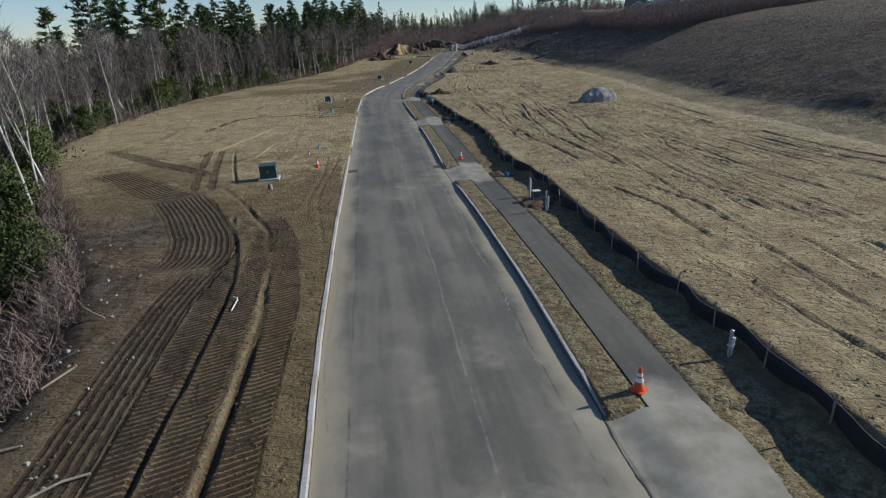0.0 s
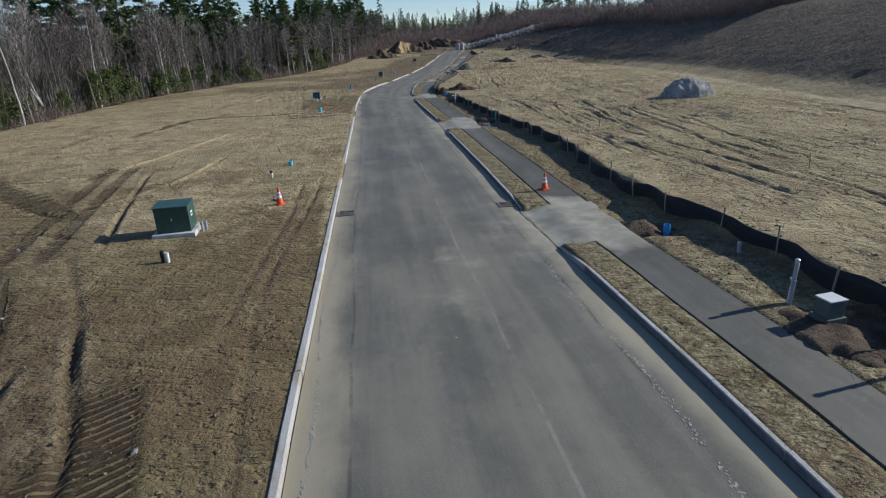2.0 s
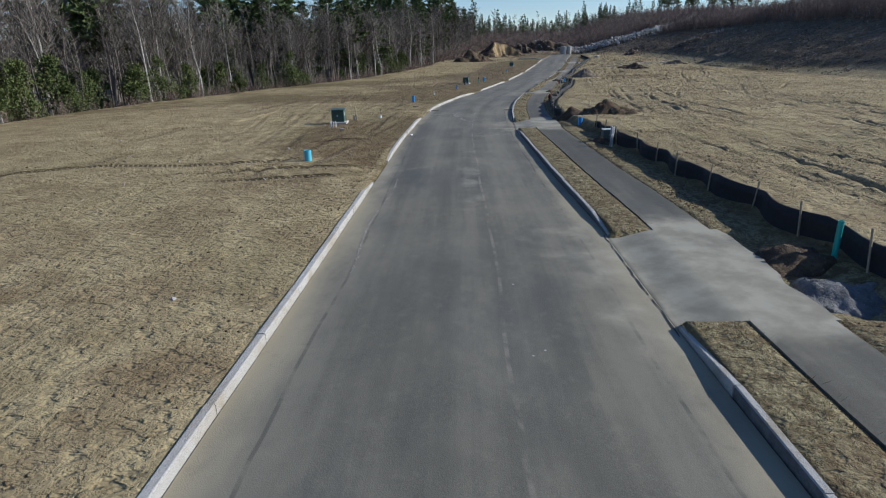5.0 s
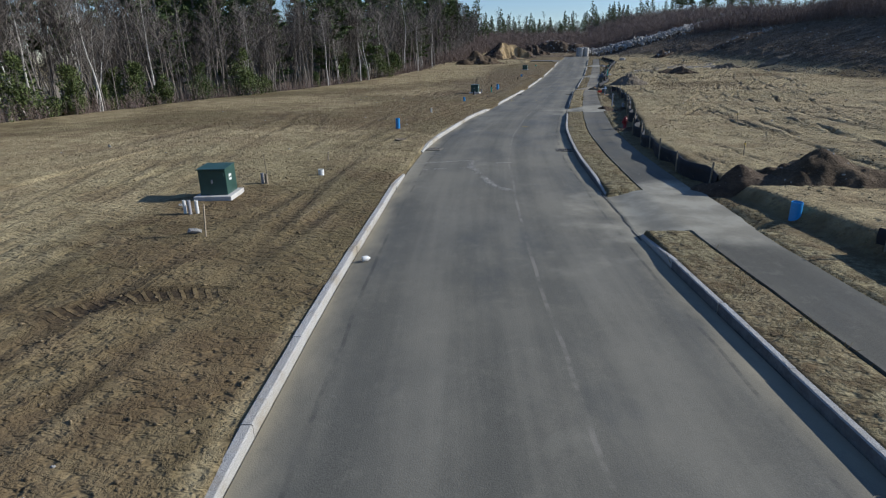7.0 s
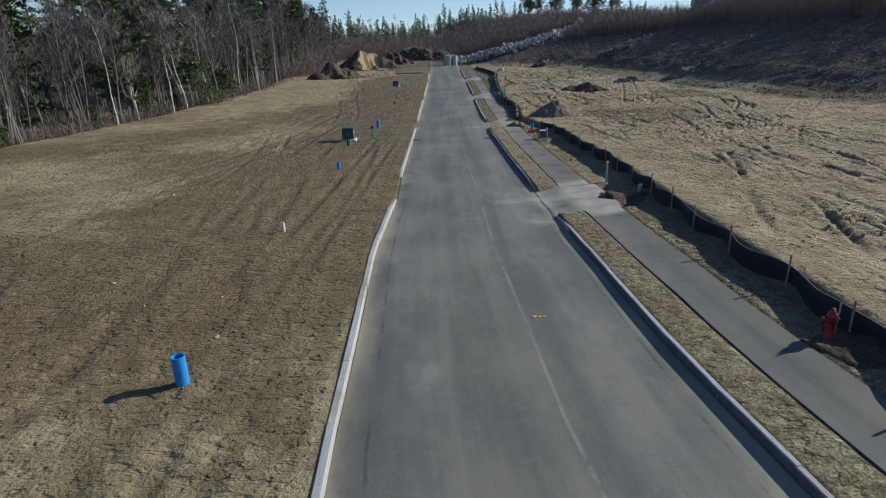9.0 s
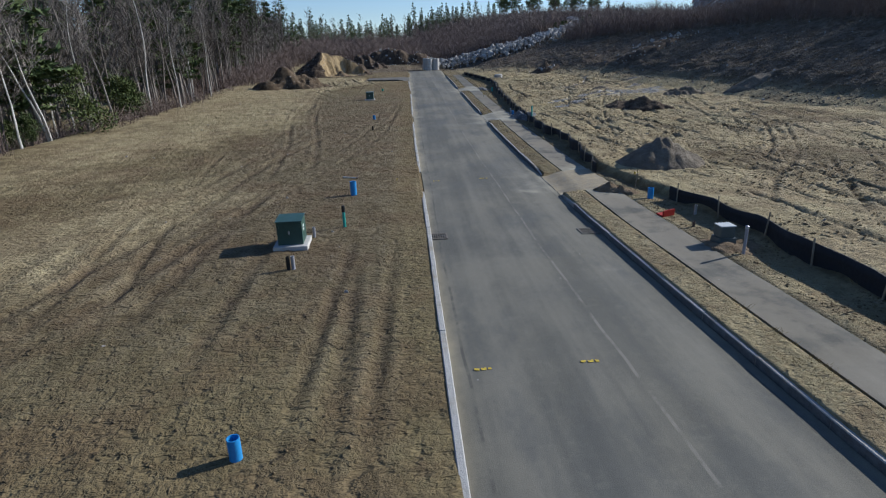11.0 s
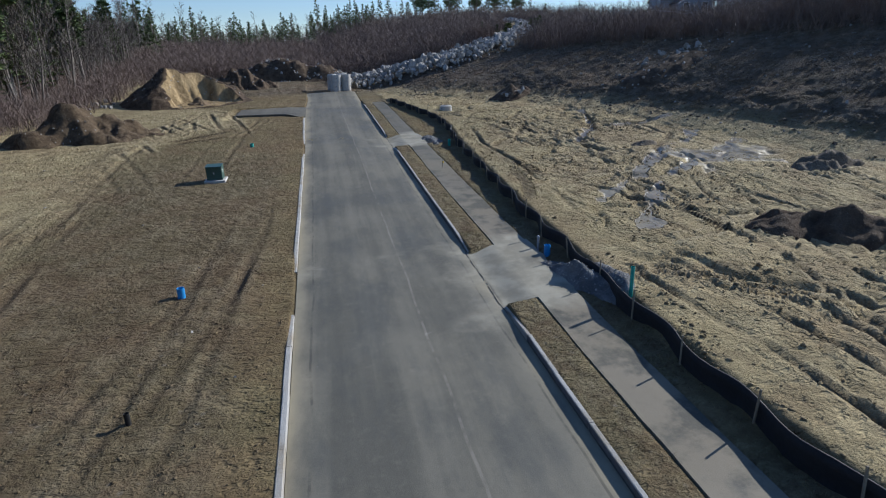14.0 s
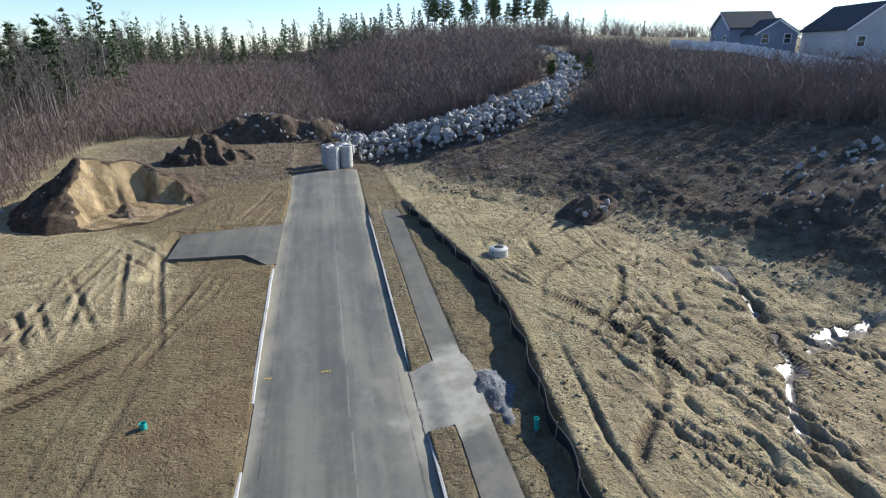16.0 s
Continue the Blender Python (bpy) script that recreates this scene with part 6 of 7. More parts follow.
heap("earth_mound", 13.9, 136.1, 1.3, 1.0, 0.18, BROWN_EARTH, "loose earth around the utility box", rough=0.5)
heap("stone_mound", 21.6, 170.6, 0.85, 2.4, 0.7, GRAVEL, "long heap of grey crushed stone on the driveway", "gravel heap", rough=0.3, turn=10)
heap("stone_mound", 27.9, 197.6, 0.9, 2.2, 0.6, GRAVEL, "long heap of grey crushed stone on the driveway", "gravel heap", rough=0.3, turn=-12)
heap("boulder", 27.4, 70.6, 2.2, 1.9, 1.55, BOULDER, "huge grey boulder lying alone on the sand", "boulder", rough=0.16, n=56, dome=True, wobble=0.6)


def scatter(name, spots, label, category, most=300):
    """Rocks in one heap: the first as parts, the rest joined."""
    x0, y0 = spots[0][0], spots[0][1]
    whole = tagged(new(name), label, category)
    whole.matrix_world = Matrix.Translation((x0, y0, gz(x0, y0)))
    inv = whole.matrix_world.inverted()
    zs = ground(np.array([s[0] for s in spots]), np.array([s[1] for s in spots]))
    for (x, y, s, lift), z in zip(spots[:most], zs):
        o = new("rock", random.choice(ROCKS))
        o.matrix_world = pose(x, y, float(z) + lift + 0.12 * s, *[random.uniform(0, 360) for _ in range(3)]) @ Matrix.Diagonal((s * random.uniform(0.8, 1.4), s, s * random.uniform(0.6, 0.9), 1))
        o.parent = whole
        o.matrix_parent_inverse = inv


def strew(x, y, rx, ry, turn, n, small, large, name, label, category):
    """Stones lying on a heap that stands at (x, y)."""
    heaps = [o for o in bpy.data.objects if o.type == "MESH" and not o.parent and abs(o.matrix_world.translation.x - x) < 0.01 and abs(o.matrix_world.translation.y - y) < 0.01]
    co = np.zeros(len(heaps[0].data.vertices) * 3)
    heaps[0].data.vertices.foreach_get("co", co)
    co = co.reshape(-1, 3)
    c, s = math.cos(radians(turn)), math.sin(radians(turn))
    keep = np.flatnonzero(((co[:, 0] * c + co[:, 1] * s) / rx) ** 2 + ((co[:, 1] * c - co[:, 0] * s) / ry) ** 2 < 0.9)
    picked = [co[i] for i in random.choices(list(keep), k=n)]
    under = ground(np.array([x + v[0] for v in picked]), np.array([y + v[1] for v in picked]))
    foot = gz(x, y)
    spots = [(x + float(v[0]), y + float(v[1]), random.uniform(small, large), float(v[2]) + foot - float(u) - 0.02) for v, u in zip(picked, under)]
    scatter(name, spots, label, category)


random.seed(76)
strew(29.5, 255, 10, 4, 0, 110, 0.25, 0.8, "rock_pile", "pale rocks lying on the long dark mound", "rock pile")
strew(19.2, 246.5, 4, 3.4, 0, 45, 0.12, 0.4, "rock_pile", "small rocks on the brown mound", "rock pile")
strew(56.5, 202, 6, 3, 0, 60, 0.15, 0.5, "rock_pile", "small rocks on the dark bank", "rock pile")
strew(9.9, 92.6, 1.9, 1.4, 0, 30, 0.04, 0.12, "strewn_rocks", "clods and stones on the dark heap", "rocks")
strew(21.6, 170.6, 0.8, 2.3, 10, 190, 0.05, 0.13, "crushed_stone", "loose grey crushed stone on the driveway", "gravel")
strew(27.9, 197.6, 0.85, 2.1, -12, 120, 0.06, 0.14, "crushed_stone", "loose grey crushed stone on the driveway", "gravel")
strew(11.0, 231.8, 7.0, 6.2, 0, 120, 0.08, 0.3, "strewn_rocks", "stones and clods on the dug mound", "rocks")
strew(2.3, 208.5, 5.2, 3.0, 15, 60, 0.06, 0.22, "strewn_rocks", "stones on the dark mound", "rocks")
random.seed(77)
def tipped(n, small, large, x0, x1, lean):
    """Places along the pile: rocks lie thick in its middle and thin out at its rim."""
    out = []
    for _ in range(n):
        x = x0 + (x1 - x0) * random.random()
        w = random.triangular(-1, 1, lean)
        y = float(rock_line(x)) + w * (7.5 if x < 58 else 4.5)
        out.append((x, y, random.uniform(small, large) * (1.35 if random.random() < 0.12 else 1), 1.1 * (1 - w * w)))
    return out


scatter("rock_pile", tipped(300, 0.6, 1.25, 34, 62, -0.2), "long pile of pale blasted rocks on the hillside", "rock pile")
scatter("rock_pile", tipped(300, 0.35, 0.85, 34, 66, 0.0), "smaller pale rocks tipped along the hillside", "rock pile")
scatter("rock_pile", tipped(260, 0.5, 1.1, 58, 86, 0.1), "pale blasted rocks running up the hillside", "rock pile")
scatter("rock_pile", tipped(260, 0.3, 0.7, 34, 60, -0.7), "pale rocks rolled down before the pile", "rock pile")
spots = [(0.5 + random.gauss(0, 2.2), 232 + random.gauss(0, 3), random.uniform(0.3, 0.8), 0.1) for _ in range(40)]
scatter("rock_pile", spots, "pale rocks tipped beside the dark earth mound", "rock pile")
spots = [(60.8 + random.gauss(0, 2.6), 205 + random.gauss(0, 1.0), random.uniform(0.3, 0.95), 0.05) for _ in range(22)]
scatter("rock_pile", spots, "pale boulders on the dark slope", "rock pile")
spots = [(44.3 + random.gauss(0, 0.7), 212.2 + random.gauss(0, 0.5), random.uniform(0.3, 0.9), 0.5) for _ in range(9)]
scatter("rock_pile", spots, "pale rocks on a small earth mound", "rock pile")
spots = [(float(bank_foot(y)) + random.uniform(0, 34), y, random.uniform(0.1, 0.4), 0.0) for y in (random.uniform(140, 232) for _ in range(290))]
scatter("strewn_rocks", spots, "grey rocks strewn over the dark slope", "rocks")
spots = [(float(wood_edge(y)) + random.uniform(-1.0, 1.6), y, random.uniform(0.06, 0.2), 0.0) for y in (random.uniform(9, 30) for _ in range(60))]
scatter("strewn_rocks", spots, "pale stones along the edge of the drop", "rocks")
spots = []
for i in range(290):
    y = random.uniform(8, 215)
    side = random.random() < 0.55
    x = float(left_edge(y)) - random.uniform(1, 22) if side else float(fence_at(y)) + random.uniform(0.6, 20)
    spots.append((x, y, random.uniform(0.05, 0.2), -0.02))
scatter("strewn_rocks", spots, "small pale stones strewn over the bare soil", "rocks")


# ---- things beside the road ----
GREEN_STEEL = plain("green_painted_steel", (0.028, 0.075, 0.06), 0.45, grain=6, spread=0.2, depth=0.001, spec=0.5)
CONCRETE = plain("pale_concrete", (0.5, 0.48, 0.44), 0.85, grain=12, spread=0.22)
WHITE_LABEL = plain("white_sticker", (0.75, 0.78, 0.75), 0.6, spread=0.08)
ORANGE = plain("orange_rubber", (0.72, 0.1, 0.025), 0.6, spread=0.15, depth=0.001)
REFLECT = plain("white_band", (0.78, 0.78, 0.76), 0.4, spread=0.1, depth=0.001)
BLUE_PVC = plain("blue_plastic_pipe", (0.03, 0.26, 0.6), 0.4, spread=0.12, depth=0.001, spec=0.5)
SKY_PVC = plain("light_blue_plastic", (0.1, 0.48, 0.62), 0.4, spread=0.12, depth=0.001, spec=0.5)
TEAL_PVC = plain("teal_plastic_pipe", (0.03, 0.36, 0.3), 0.45, spread=0.12, depth=0.001, spec=0.5)
WHITE_PVC = plain("white_plastic_pipe", (0.72, 0.72, 0.68), 0.45, spread=0.15, depth=0.001, spec=0.5)
GREY_PVC = plain("grey_conduit", (0.34, 0.34, 0.36), 0.5, spread=0.2, depth=0.001)
BLACK = plain("black_rubber", (0.02, 0.02, 0.02), 0.6, spread=0.2, depth=0.001)
STEEL = plain("galvanised_steel", (0.5, 0.51, 0.53), 0.45, 0.6, spread=0.2, depth=0.001)
IRON = plain("rusty_cast_iron", (0.11, 0.085, 0.07), 0.75, 0.3, grain=20, spread=0.35)
GRATE_IRON = plain("dusty_grate_iron", (0.17, 0.155, 0.13), 0.85, 0.1, grain=20, spread=0.35)
LID_IRON = plain("dusty_cast_iron_lid", (0.24, 0.19, 0.13), 0.85, 0.1, grain=20, spread=0.2)
RED_PAINT = plain("red_hydrant_paint", (0.27, 0.014, 0.016), 0.45, spread=0.2, depth=0.001, spec=0.5)
RED_PLASTIC = plain("red_plastic_sheet", (0.36, 0.016, 0.01), 0.6, spread=0.15, depth=0.001)
YELLOW = plain("yellow_marking_paint", (0.62, 0.45, 0.06), 0.8, grain=20, spread=0.4, depth=0.001)
TELECOM = plain("grey_green_plastic", (0.100, 0.120, 0.110), 0.5, spread=0.15, depth=0.001)
PALE_TOP = plain("pale_cap", (0.62, 0.63, 0.6), 0.55, spread=0.12, depth=0.001)
BRANCH = plain("bleached_branch", (0.3, 0.26, 0.2), 0.85, spread=0.3)


def transformer(x, y, w, d, h, turn, label):
    t = base("transformer_box", x, y, label, "transformer box", turn, "pad-mounted transformers")
    bm = bmesh.new()
    box(bm, 0, 0, -0.12, w + 0.3, d + 0.34, 0.25, 0.02)
    part("pad", bm, CONCRETE, t, "pale concrete pad")
    bm = bmesh.new()
    vs = box(bm, 0, 0.04, 0.13, w, d, h, 0.015)
    for v in vs:
        if v.co.z > 0.13 + h * 0.8 and v.co.y < 0:
            v.co.z -= 0.05
    part("cabinet", bm, GREEN_STEEL, t)
    bm = bmesh.new()
    box(bm, 0, 0.04, 0.13 + h - 0.015, w + 0.05, d + 0.05, 0.035, 0.01, pose(0, 0, 0, 2.5))
    part("lid", bm, GREEN_STEEL, t)
    bm = bmesh.new()
    box(bm, w / 2 + 0.004, -0.05, 0.13 + h * 0.5, 0.008, 0.2, 0.18)
    lab = part("warning_label", bm, WHITE_LABEL, t, "white warning sticker with unreadable print")
    bm = bmesh.new()
    box(bm, w / 2 + 0.01, -0.05, 0.13 + h * 0.5 + 0.06, 0.006, 0.13, 0.05)
    part("print_bar", bm, GREEN_STEEL, lab)
    bm = bmesh.new()
    box(bm, -0.02, -d / 2 + 0.03, 0.13 + h * 0.45, 0.05, 0.05, 0.1, 0.008)
    part("latch", bm, STEEL, t)
    for k in (-1, 1):
        bm = bmesh.new()
        tube(bm, 0.014, 0.014, 0, 0.09, 8, m=pose(k * (w / 2 - 0.06), -d / 2 + 0.04, 0.13 + h * 0.72))
        part("hinge", bm, GREEN_STEEL, t)
    return t


transformer(-8.05, 40.75, 1.12, 0.95, 0.92, 4, "large dark green steel transformer box on a concrete pad")
transformer(-7.72, 92.45, 0.8, 0.85, 0.78, 3, "dark green steel transformer box on a concrete pad")
transformer(0.86, 140.85, 0.8, 0.85, 0.8, -10, "dark green steel transformer box on a concrete pad")
transformer(11.4, 190.9, 0.85, 0.85, 0.78, -12, "dark green steel transformer box on a concrete pad")


def traffic_cone(x, y):
    t = base("traffic_cone", x, y, "orange rubber traffic cone with a white band", "traffic cone", random.uniform(0, 90), "traffic cones", 0.0)
    bm = bmesh.new()
    box(bm, 0, 0, 0, 0.36, 0.36, 0.035, 0.012)
    part("foot", bm, ORANGE, t)
    bm = bmesh.new()
    lathe(bm, [(0.15, 0.03), (0.142, 0.06), (0.106, 0.28), (0.1, 0.28), (0.06, 0.52), (0.058, 0.56), (0.032, 0.7), (0.024, 0.715)], 20)
    part("body", bm, ORANGE, t, smooth=True)
    bm = bmesh.new()
    lathe(bm, [(0.108, 0.29), (0.0855, 0.4), (0.08, 0.4), (0.1, 0.29)], 20)
    part("band", bm, REFLECT, t, "wide white reflective band")
    bm = bmesh.new()
    lathe(bm, [(0.0755, 0.45), (0.059, 0.54), (0.054, 0.54), (0.07, 0.45)], 20)
    part("band", bm, REFLECT, t, "narrow white reflective band")
    return t


traffic_cone(-4.98, 43.9)
for cx, cy in ((6.05, 43.3), (6.25, 12.2)):
    c = traffic_cone(cx, cy)
    c.location.z = float(grade(cy)) + 0.16


def pipe_stub(x, y, r, h, material, label, cap=None, lean=(0, 0), category="pipe"):
    """A hollow pipe end standing out of the ground."""
    t = base("pipe_stub", x, y, label, category)
    t.matrix_world = t.matrix_world @ pose(0, 0, 0, *lean, 0)
    bm = bmesh.new()
    n = 32
    rings = [(r, -0.15), (r, h), (r * 0.86, h), (r * 0.86, h * 0.3)]
    vs = [[bm.verts.new((q * math.cos(2 * math.pi * i / n), q * math.sin(2 * math.pi * i / n), z)) for i in range(n)] for q, z in rings]
    for a, b in zip(vs, vs[1:]):
        for i in range(n):
            bm.faces.new((a[i], a[(i + 1) % n], b[(i + 1) % n], b[i]))
    bm.faces.new(vs[-1])
    part("pipe", bm, material, t)
    if cap is not None:
        bm = bmesh.new()
        lathe(bm, [(r * 1.12, h * 0.72), (r * 1.15, h * 0.98), (r * 0.8, h * 1.03)], 16)
        part("cap", bm, cap, t)
    return t


for args in (
    (-7.56, 37.7, 0.055, 0.36, BLACK, "short black conduit end before the transformer box"),
    (-7.4, 37.65, 0.055, 0.32, WHITE_PVC, "short white conduit end before the transformer box"),
    (-7.12, 40.9, 0.05, 0.34, GREY_PVC, "grey conduit end beside the transformer box"),
    (-7.2, 40.72, 0.05, 0.36, GREY_PVC, "grey conduit end beside the transformer box"),
    (-7.85, 90.5, 0.045, 0.36, WHITE_PVC, "white conduit end before the transformer box"),
    (-7.68, 90.42, 0.045, 0.38, GREY_PVC, "grey conduit end before the transformer box"),
    (-7.52, 90.5, 0.045, 0.36, WHITE_PVC, "white conduit end before the transformer box"),
    (-7.05, 94.35, 0.05, 0.34, GREY_PVC, "grey conduit end near a thin stake"),
    (-6.9, 94.3, 0.05, 0.34, STAKE, "muddy conduit end near a thin stake"),
    (-5.45, 95.85, 0.1, 0.2, WHITE_PVC, "short white pipe end in the soil"),
    (-4.17, 109.15, 0.125, 0.57, BLUE_PVC, "blue water pipe end standing in bare soil"),
    (-0.34, 130.3, 0.1, 0.38, BLUE_PVC, "blue water pipe end standing in bare soil"),
    (-2.76, 118.7, 0.06, 0.32, WHITE_PVC, "short white pipe end among twigs"),
    (3.7, 147.25, 0.14, 0.62, BLUE_PVC, "wide blue water pipe end standing in bare soil"),
    (0.66, 138.6, 0.055, 0.4, BLACK, "dark conduit end before the transformer box"),
    (0.8, 138.6, 0.055, 0.4, GREY_PVC, "grey conduit end before the transformer box"),
    (1.6, 141.5, 0.05, 0.36, GREY_PVC, "grey conduit end beside the transformer box"),
    (9.2, 174.85, 0.12, 0.34, BLUE_PVC, "blue water pipe end standing in bare soil"),
    (8.0, 168.3, 0.06, 0.28, BLACK, "short black valve stub in the soil"),
    (14.58, 200.25, 0.13, 0.24, TEAL_PVC, "teal sewer pipe end standing in bare soil"),
    (-5.66, 52.45, 0.12, 0.24, SKY_PVC, "light blue pipe end with sticks in it"),
    (-6.2, 78.8, 0.15, 0.45, SKY_PVC, "wide light blue pipe end standing in bare soil"),
    (8.37, 37.25, 0.11, 0.4, BLUE_PVC, "blue water pipe end beside the footpath"),
    (9.35, 34.9, 0.06, 0.3, GREY_PVC, "grey valve stub before the silt fence"),
    (7.66, 89.5, 0.13, 0.4, BLUE_PVC, "blue water pipe end beside dark clods"),
    (15.44, 139.5, 0.05, 0.36, STEEL, "steel valve stub before the silt fence"),
    (15.4, 142.2, 0.12, 0.45, BLUE_PVC, "blue water pipe end before the earth heap"),
    (22.0, 172.9, 0.12, 0.42, BLUE_PVC, "blue water pipe end at the head of the gravel"),
    (14.25, 138.1, 0.05, 0.2, IRON, "short rusty stub beside the footpath"),
    (28.05, 194.5, 0.1, 0.5, TEAL_PVC, "teal sewer pipe end before the silt fence"),
    (11.5, 119.8, 0.08, 0.45, GREY_PVC, "stout grey pipe end beside dark clods"),
):
    pipe_stub(*args)
pipe_stub(-6.2, 49.45, 0.06, 0.34, WHITE_PVC, "white valve pipe with a black cap", BLACK)
pipe_stub(2.73, 142.35, 0.055, 0.78, TEAL_PVC, "tall green pipe with a black cap", BLACK)
pipe_stub(8.77, 66.3, 0.06, 0.85, TEAL_PVC, "tall teal pipe standing before the silt fence")
pipe_stub(21.75, 168.1, 0.06, 1.0, TEAL_PVC, "tall teal pipe standing before the silt fence")


def marker_post(x, y, h, second, label):
    """A steel post with a shorter conduit strapped to it."""
    t = base("marker_post", x, y, label, "marker post", random.uniform(0, 90), "utility posts")
    bm = bmesh.new()
    tube(bm, 0.045, 0.045, -0.3, h, 12)
    part("post", bm, GREY_PVC, t)
    bm = bmesh.new()
    lathe(bm, [(0.052, h - 0.07), (0.056, h), (0.03, h + 0.02)], 12)
    part("cap", bm, STEEL, t)
    if second:
        bm = bmesh.new()
        tube(bm, 0.042, 0.042, -0.3, second, 12, 0.1, 0.02, m=pose(0, 0, 0, 3, 2))
        part("conduit", bm, WHITE_PVC, t, "shorter white conduit")
        bm = bmesh.new()
        box(bm, 0.05, 0.01, second * 0.6, 0.21, 0.12, 0.03, 0.006)
        part("strap", bm, STEEL, t)
    return t


marker_post(9.5, 13.4, 0.86, 0.6, "grey utility post with a white conduit strapped on")
marker_post(8.4, 31.5, 1.12, 1.0, "grey utility post with a white conduit strapped on")
marker_post(8.5, 28.5, 1.1, 0.8, "grey utility post with a white conduit strapped on")
marker_post(7.6, 81.65, 0.95, 0.9, "grey utility post with a white conduit strapped on")
marker_post(11.31, 122.3, 0.95, 0, "plain grey utility post before the silt fence")
marker_post(13.77, 135.3, 0.86, 0, "plain grey utility post with a steel cap")
marker_post(22.05, 173.6, 0.6, 0, "plain grey utility post beside the gravel")


def pedestal(x, y, w, h, turn, label):
    t = base("utility_pedestal", x, y, label, "utility pedestal", turn)
    bm = bmesh.new()
    vs = box(bm, 0, 0, -0.1, w + 0.14, w + 0.1, 0.34, 0.015)
    for v in vs:
        if v.co.z > 0.1:
            v.co.x *= 0.9
            v.co.y *= 0.9
    part("foot", bm, TELECOM, t)
    bm = bmesh.new()
    box(bm, 0, 0, 0.24, w, w * 0.9, h - 0.24, 0.015)
    part("body", bm, TELECOM, t)
    bm = bmesh.new()
    box(bm, 0, 0, h, w + 0.03, w * 0.9 + 0.03, 0.03, 0.01)
    part("lid", bm, PALE_TOP, t, "pale lid")
    bm = bmesh.new()
    box(bm, w / 2 + 0.005, 0, 0.32, 0.012, w * 0.6, h - 0.42, 0.004)
    part("door", bm, PALE_TOP, t)
    return t


pedestal(8.5, 30.5, 0.42, 0.62, 8, "grey-green utility pedestal with a pale lid, in dug-up earth")
pedestal(7.75, 83.15, 0.44, 0.62, 5, "grey-green utility pedestal with a pale lid, in dark clods")
pedestal(13.95, 136.35, 0.46, 0.6, -12, "grey-green utility pedestal with a pale lid, in loose earth")


def hydrant(x, y):
    t = base("fire_hydrant", x, y, "red fire hydrant beside the footpath", "fire hydrant", 20)
    bm = bmesh.new()
    lathe(bm, [(0.15, -0.05), (0.16, 0.0), (0.16, 0.04), (0.105, 0.05), (0.1, 0.5), (0.13, 0.52), (0.13, 0.56)], 20)
    part("barrel", bm, RED_PAINT, t, smooth=True)
    bm = bmesh.new()
    lathe(bm, [(0.13, 0.56), (0.125, 0.62), (0.1, 0.69), (0.06, 0.74), (0.035, 0.75), (0.035, 0.8), (0.03, 0.81)], 20)
    part("bonnet", bm, RED_PAINT, t, smooth=True)
    for a, r, L in ((0, 0.065, 0.18), (180, 0.065, 0.18), (90, 0.085, 0.2)):
        bm = bmesh.new()
        lathe(bm, [(r * 0.8, 0), (r * 0.8, L - 0.06), (r * 1.15, L - 0.06), (r * 1.15, L), (0.03, L + 0.005), (0.03, L + 0.03)], 14, pose(0, 0, 0.42, 0, 90, a))
        part("outlet", bm, RED_PAINT, t)
    for k in range(6):
        bm = bmesh.new()
        tube(bm, 0.014, 0.014, 0.535, 0.585, 6, 0.145 * math.cos(k * 1.047), 0.145 * math.sin(k * 1.047))
        part("bolt", bm, IRON, t)
    bm = bmesh.new()
    box(bm, 0.1, -0.08, -0.05, 0.03, 0.03, 1.0, 0.005)
    part("marker_rod", bm, STAKE, t)
    return t


hydrant(8.35, 107.45).scale = (0.85, 0.85, 0.85)


def drain(x, y, turn, size=0.62):
    """An iron grate in its frame, let into the road."""
    t = tagged(new("drain_grate"), "rusty cast-iron drain grate in the gutter", "drain grate", "drain grates")
    z = float(grade(y)) + 0.012
    t.matrix_world = pose(x, y, z, 0, 0, turn)
    s = size / 2
    bm = bmesh.new()
    for k in (-1, 1):
        box(bm, k * s, 0, -0.08, 0.06, size + 0.06, 0.1, 0.004)
        box(bm, 0, k * s, -0.08, size - 0.06, 0.06, 0.098, 0.004)
    part("frame", bm, GRATE_IRON, t)
    # A solid black block stands in for the shade inside the opening.
    bm = bmesh.new()
    box(bm, 0, 0, -0.07, size - 0.05, size - 0.05, 0.06)
    part("sump", bm, BLACK, t, "black block for the shade in the opening below")
    for i in range(1, 8):
        bm = bmesh.new()
        box(bm, -s + size * i / 8, 0, -0.02, 0.026, size - 0.06, 0.038)
        part("bar", bm, GRATE_IRON, t)
    for k in (-0.33, 0, 0.33):
        bm = bmesh.new()
        box(bm, 0, k * size, -0.02, size - 0.06, 0.026, 0.036)
        part("cross_bar", bm, GRATE_IRON, t)


for x, y, a in ((-2.2, 42.3, 0), (4.1, 41.9, 0), (-1.72, 102.2, -12), (4.12, 101.4, -8), (5.75, 140.6, -12), (10.9, 139.3, -12)):
    drain(x, y, a)


def manhole_cover(x, y, r, label):
    t = base("manhole_cover", x, y, label, "manhole cover", 25, lift=0.03)
    bm = bmesh.new()
    lathe(bm, [(r, -0.08), (r, 0.02), (r - 0.015, 0.03), (r - 0.04, 0.03), (r - 0.045, 0.022), (0.02, 0.022)], 32)
    part("lid", bm, LID_IRON, t)
    for i in range(3):
        bm = bmesh.new()
        box(bm, 0, -0.05 + 0.05 * i, 0.021, r * (0.5 - 0.1 * (i != 1)), 0.025, 0.008)
        part("cast_bar", bm, IRON, t, "raised bar of unreadable lettering")


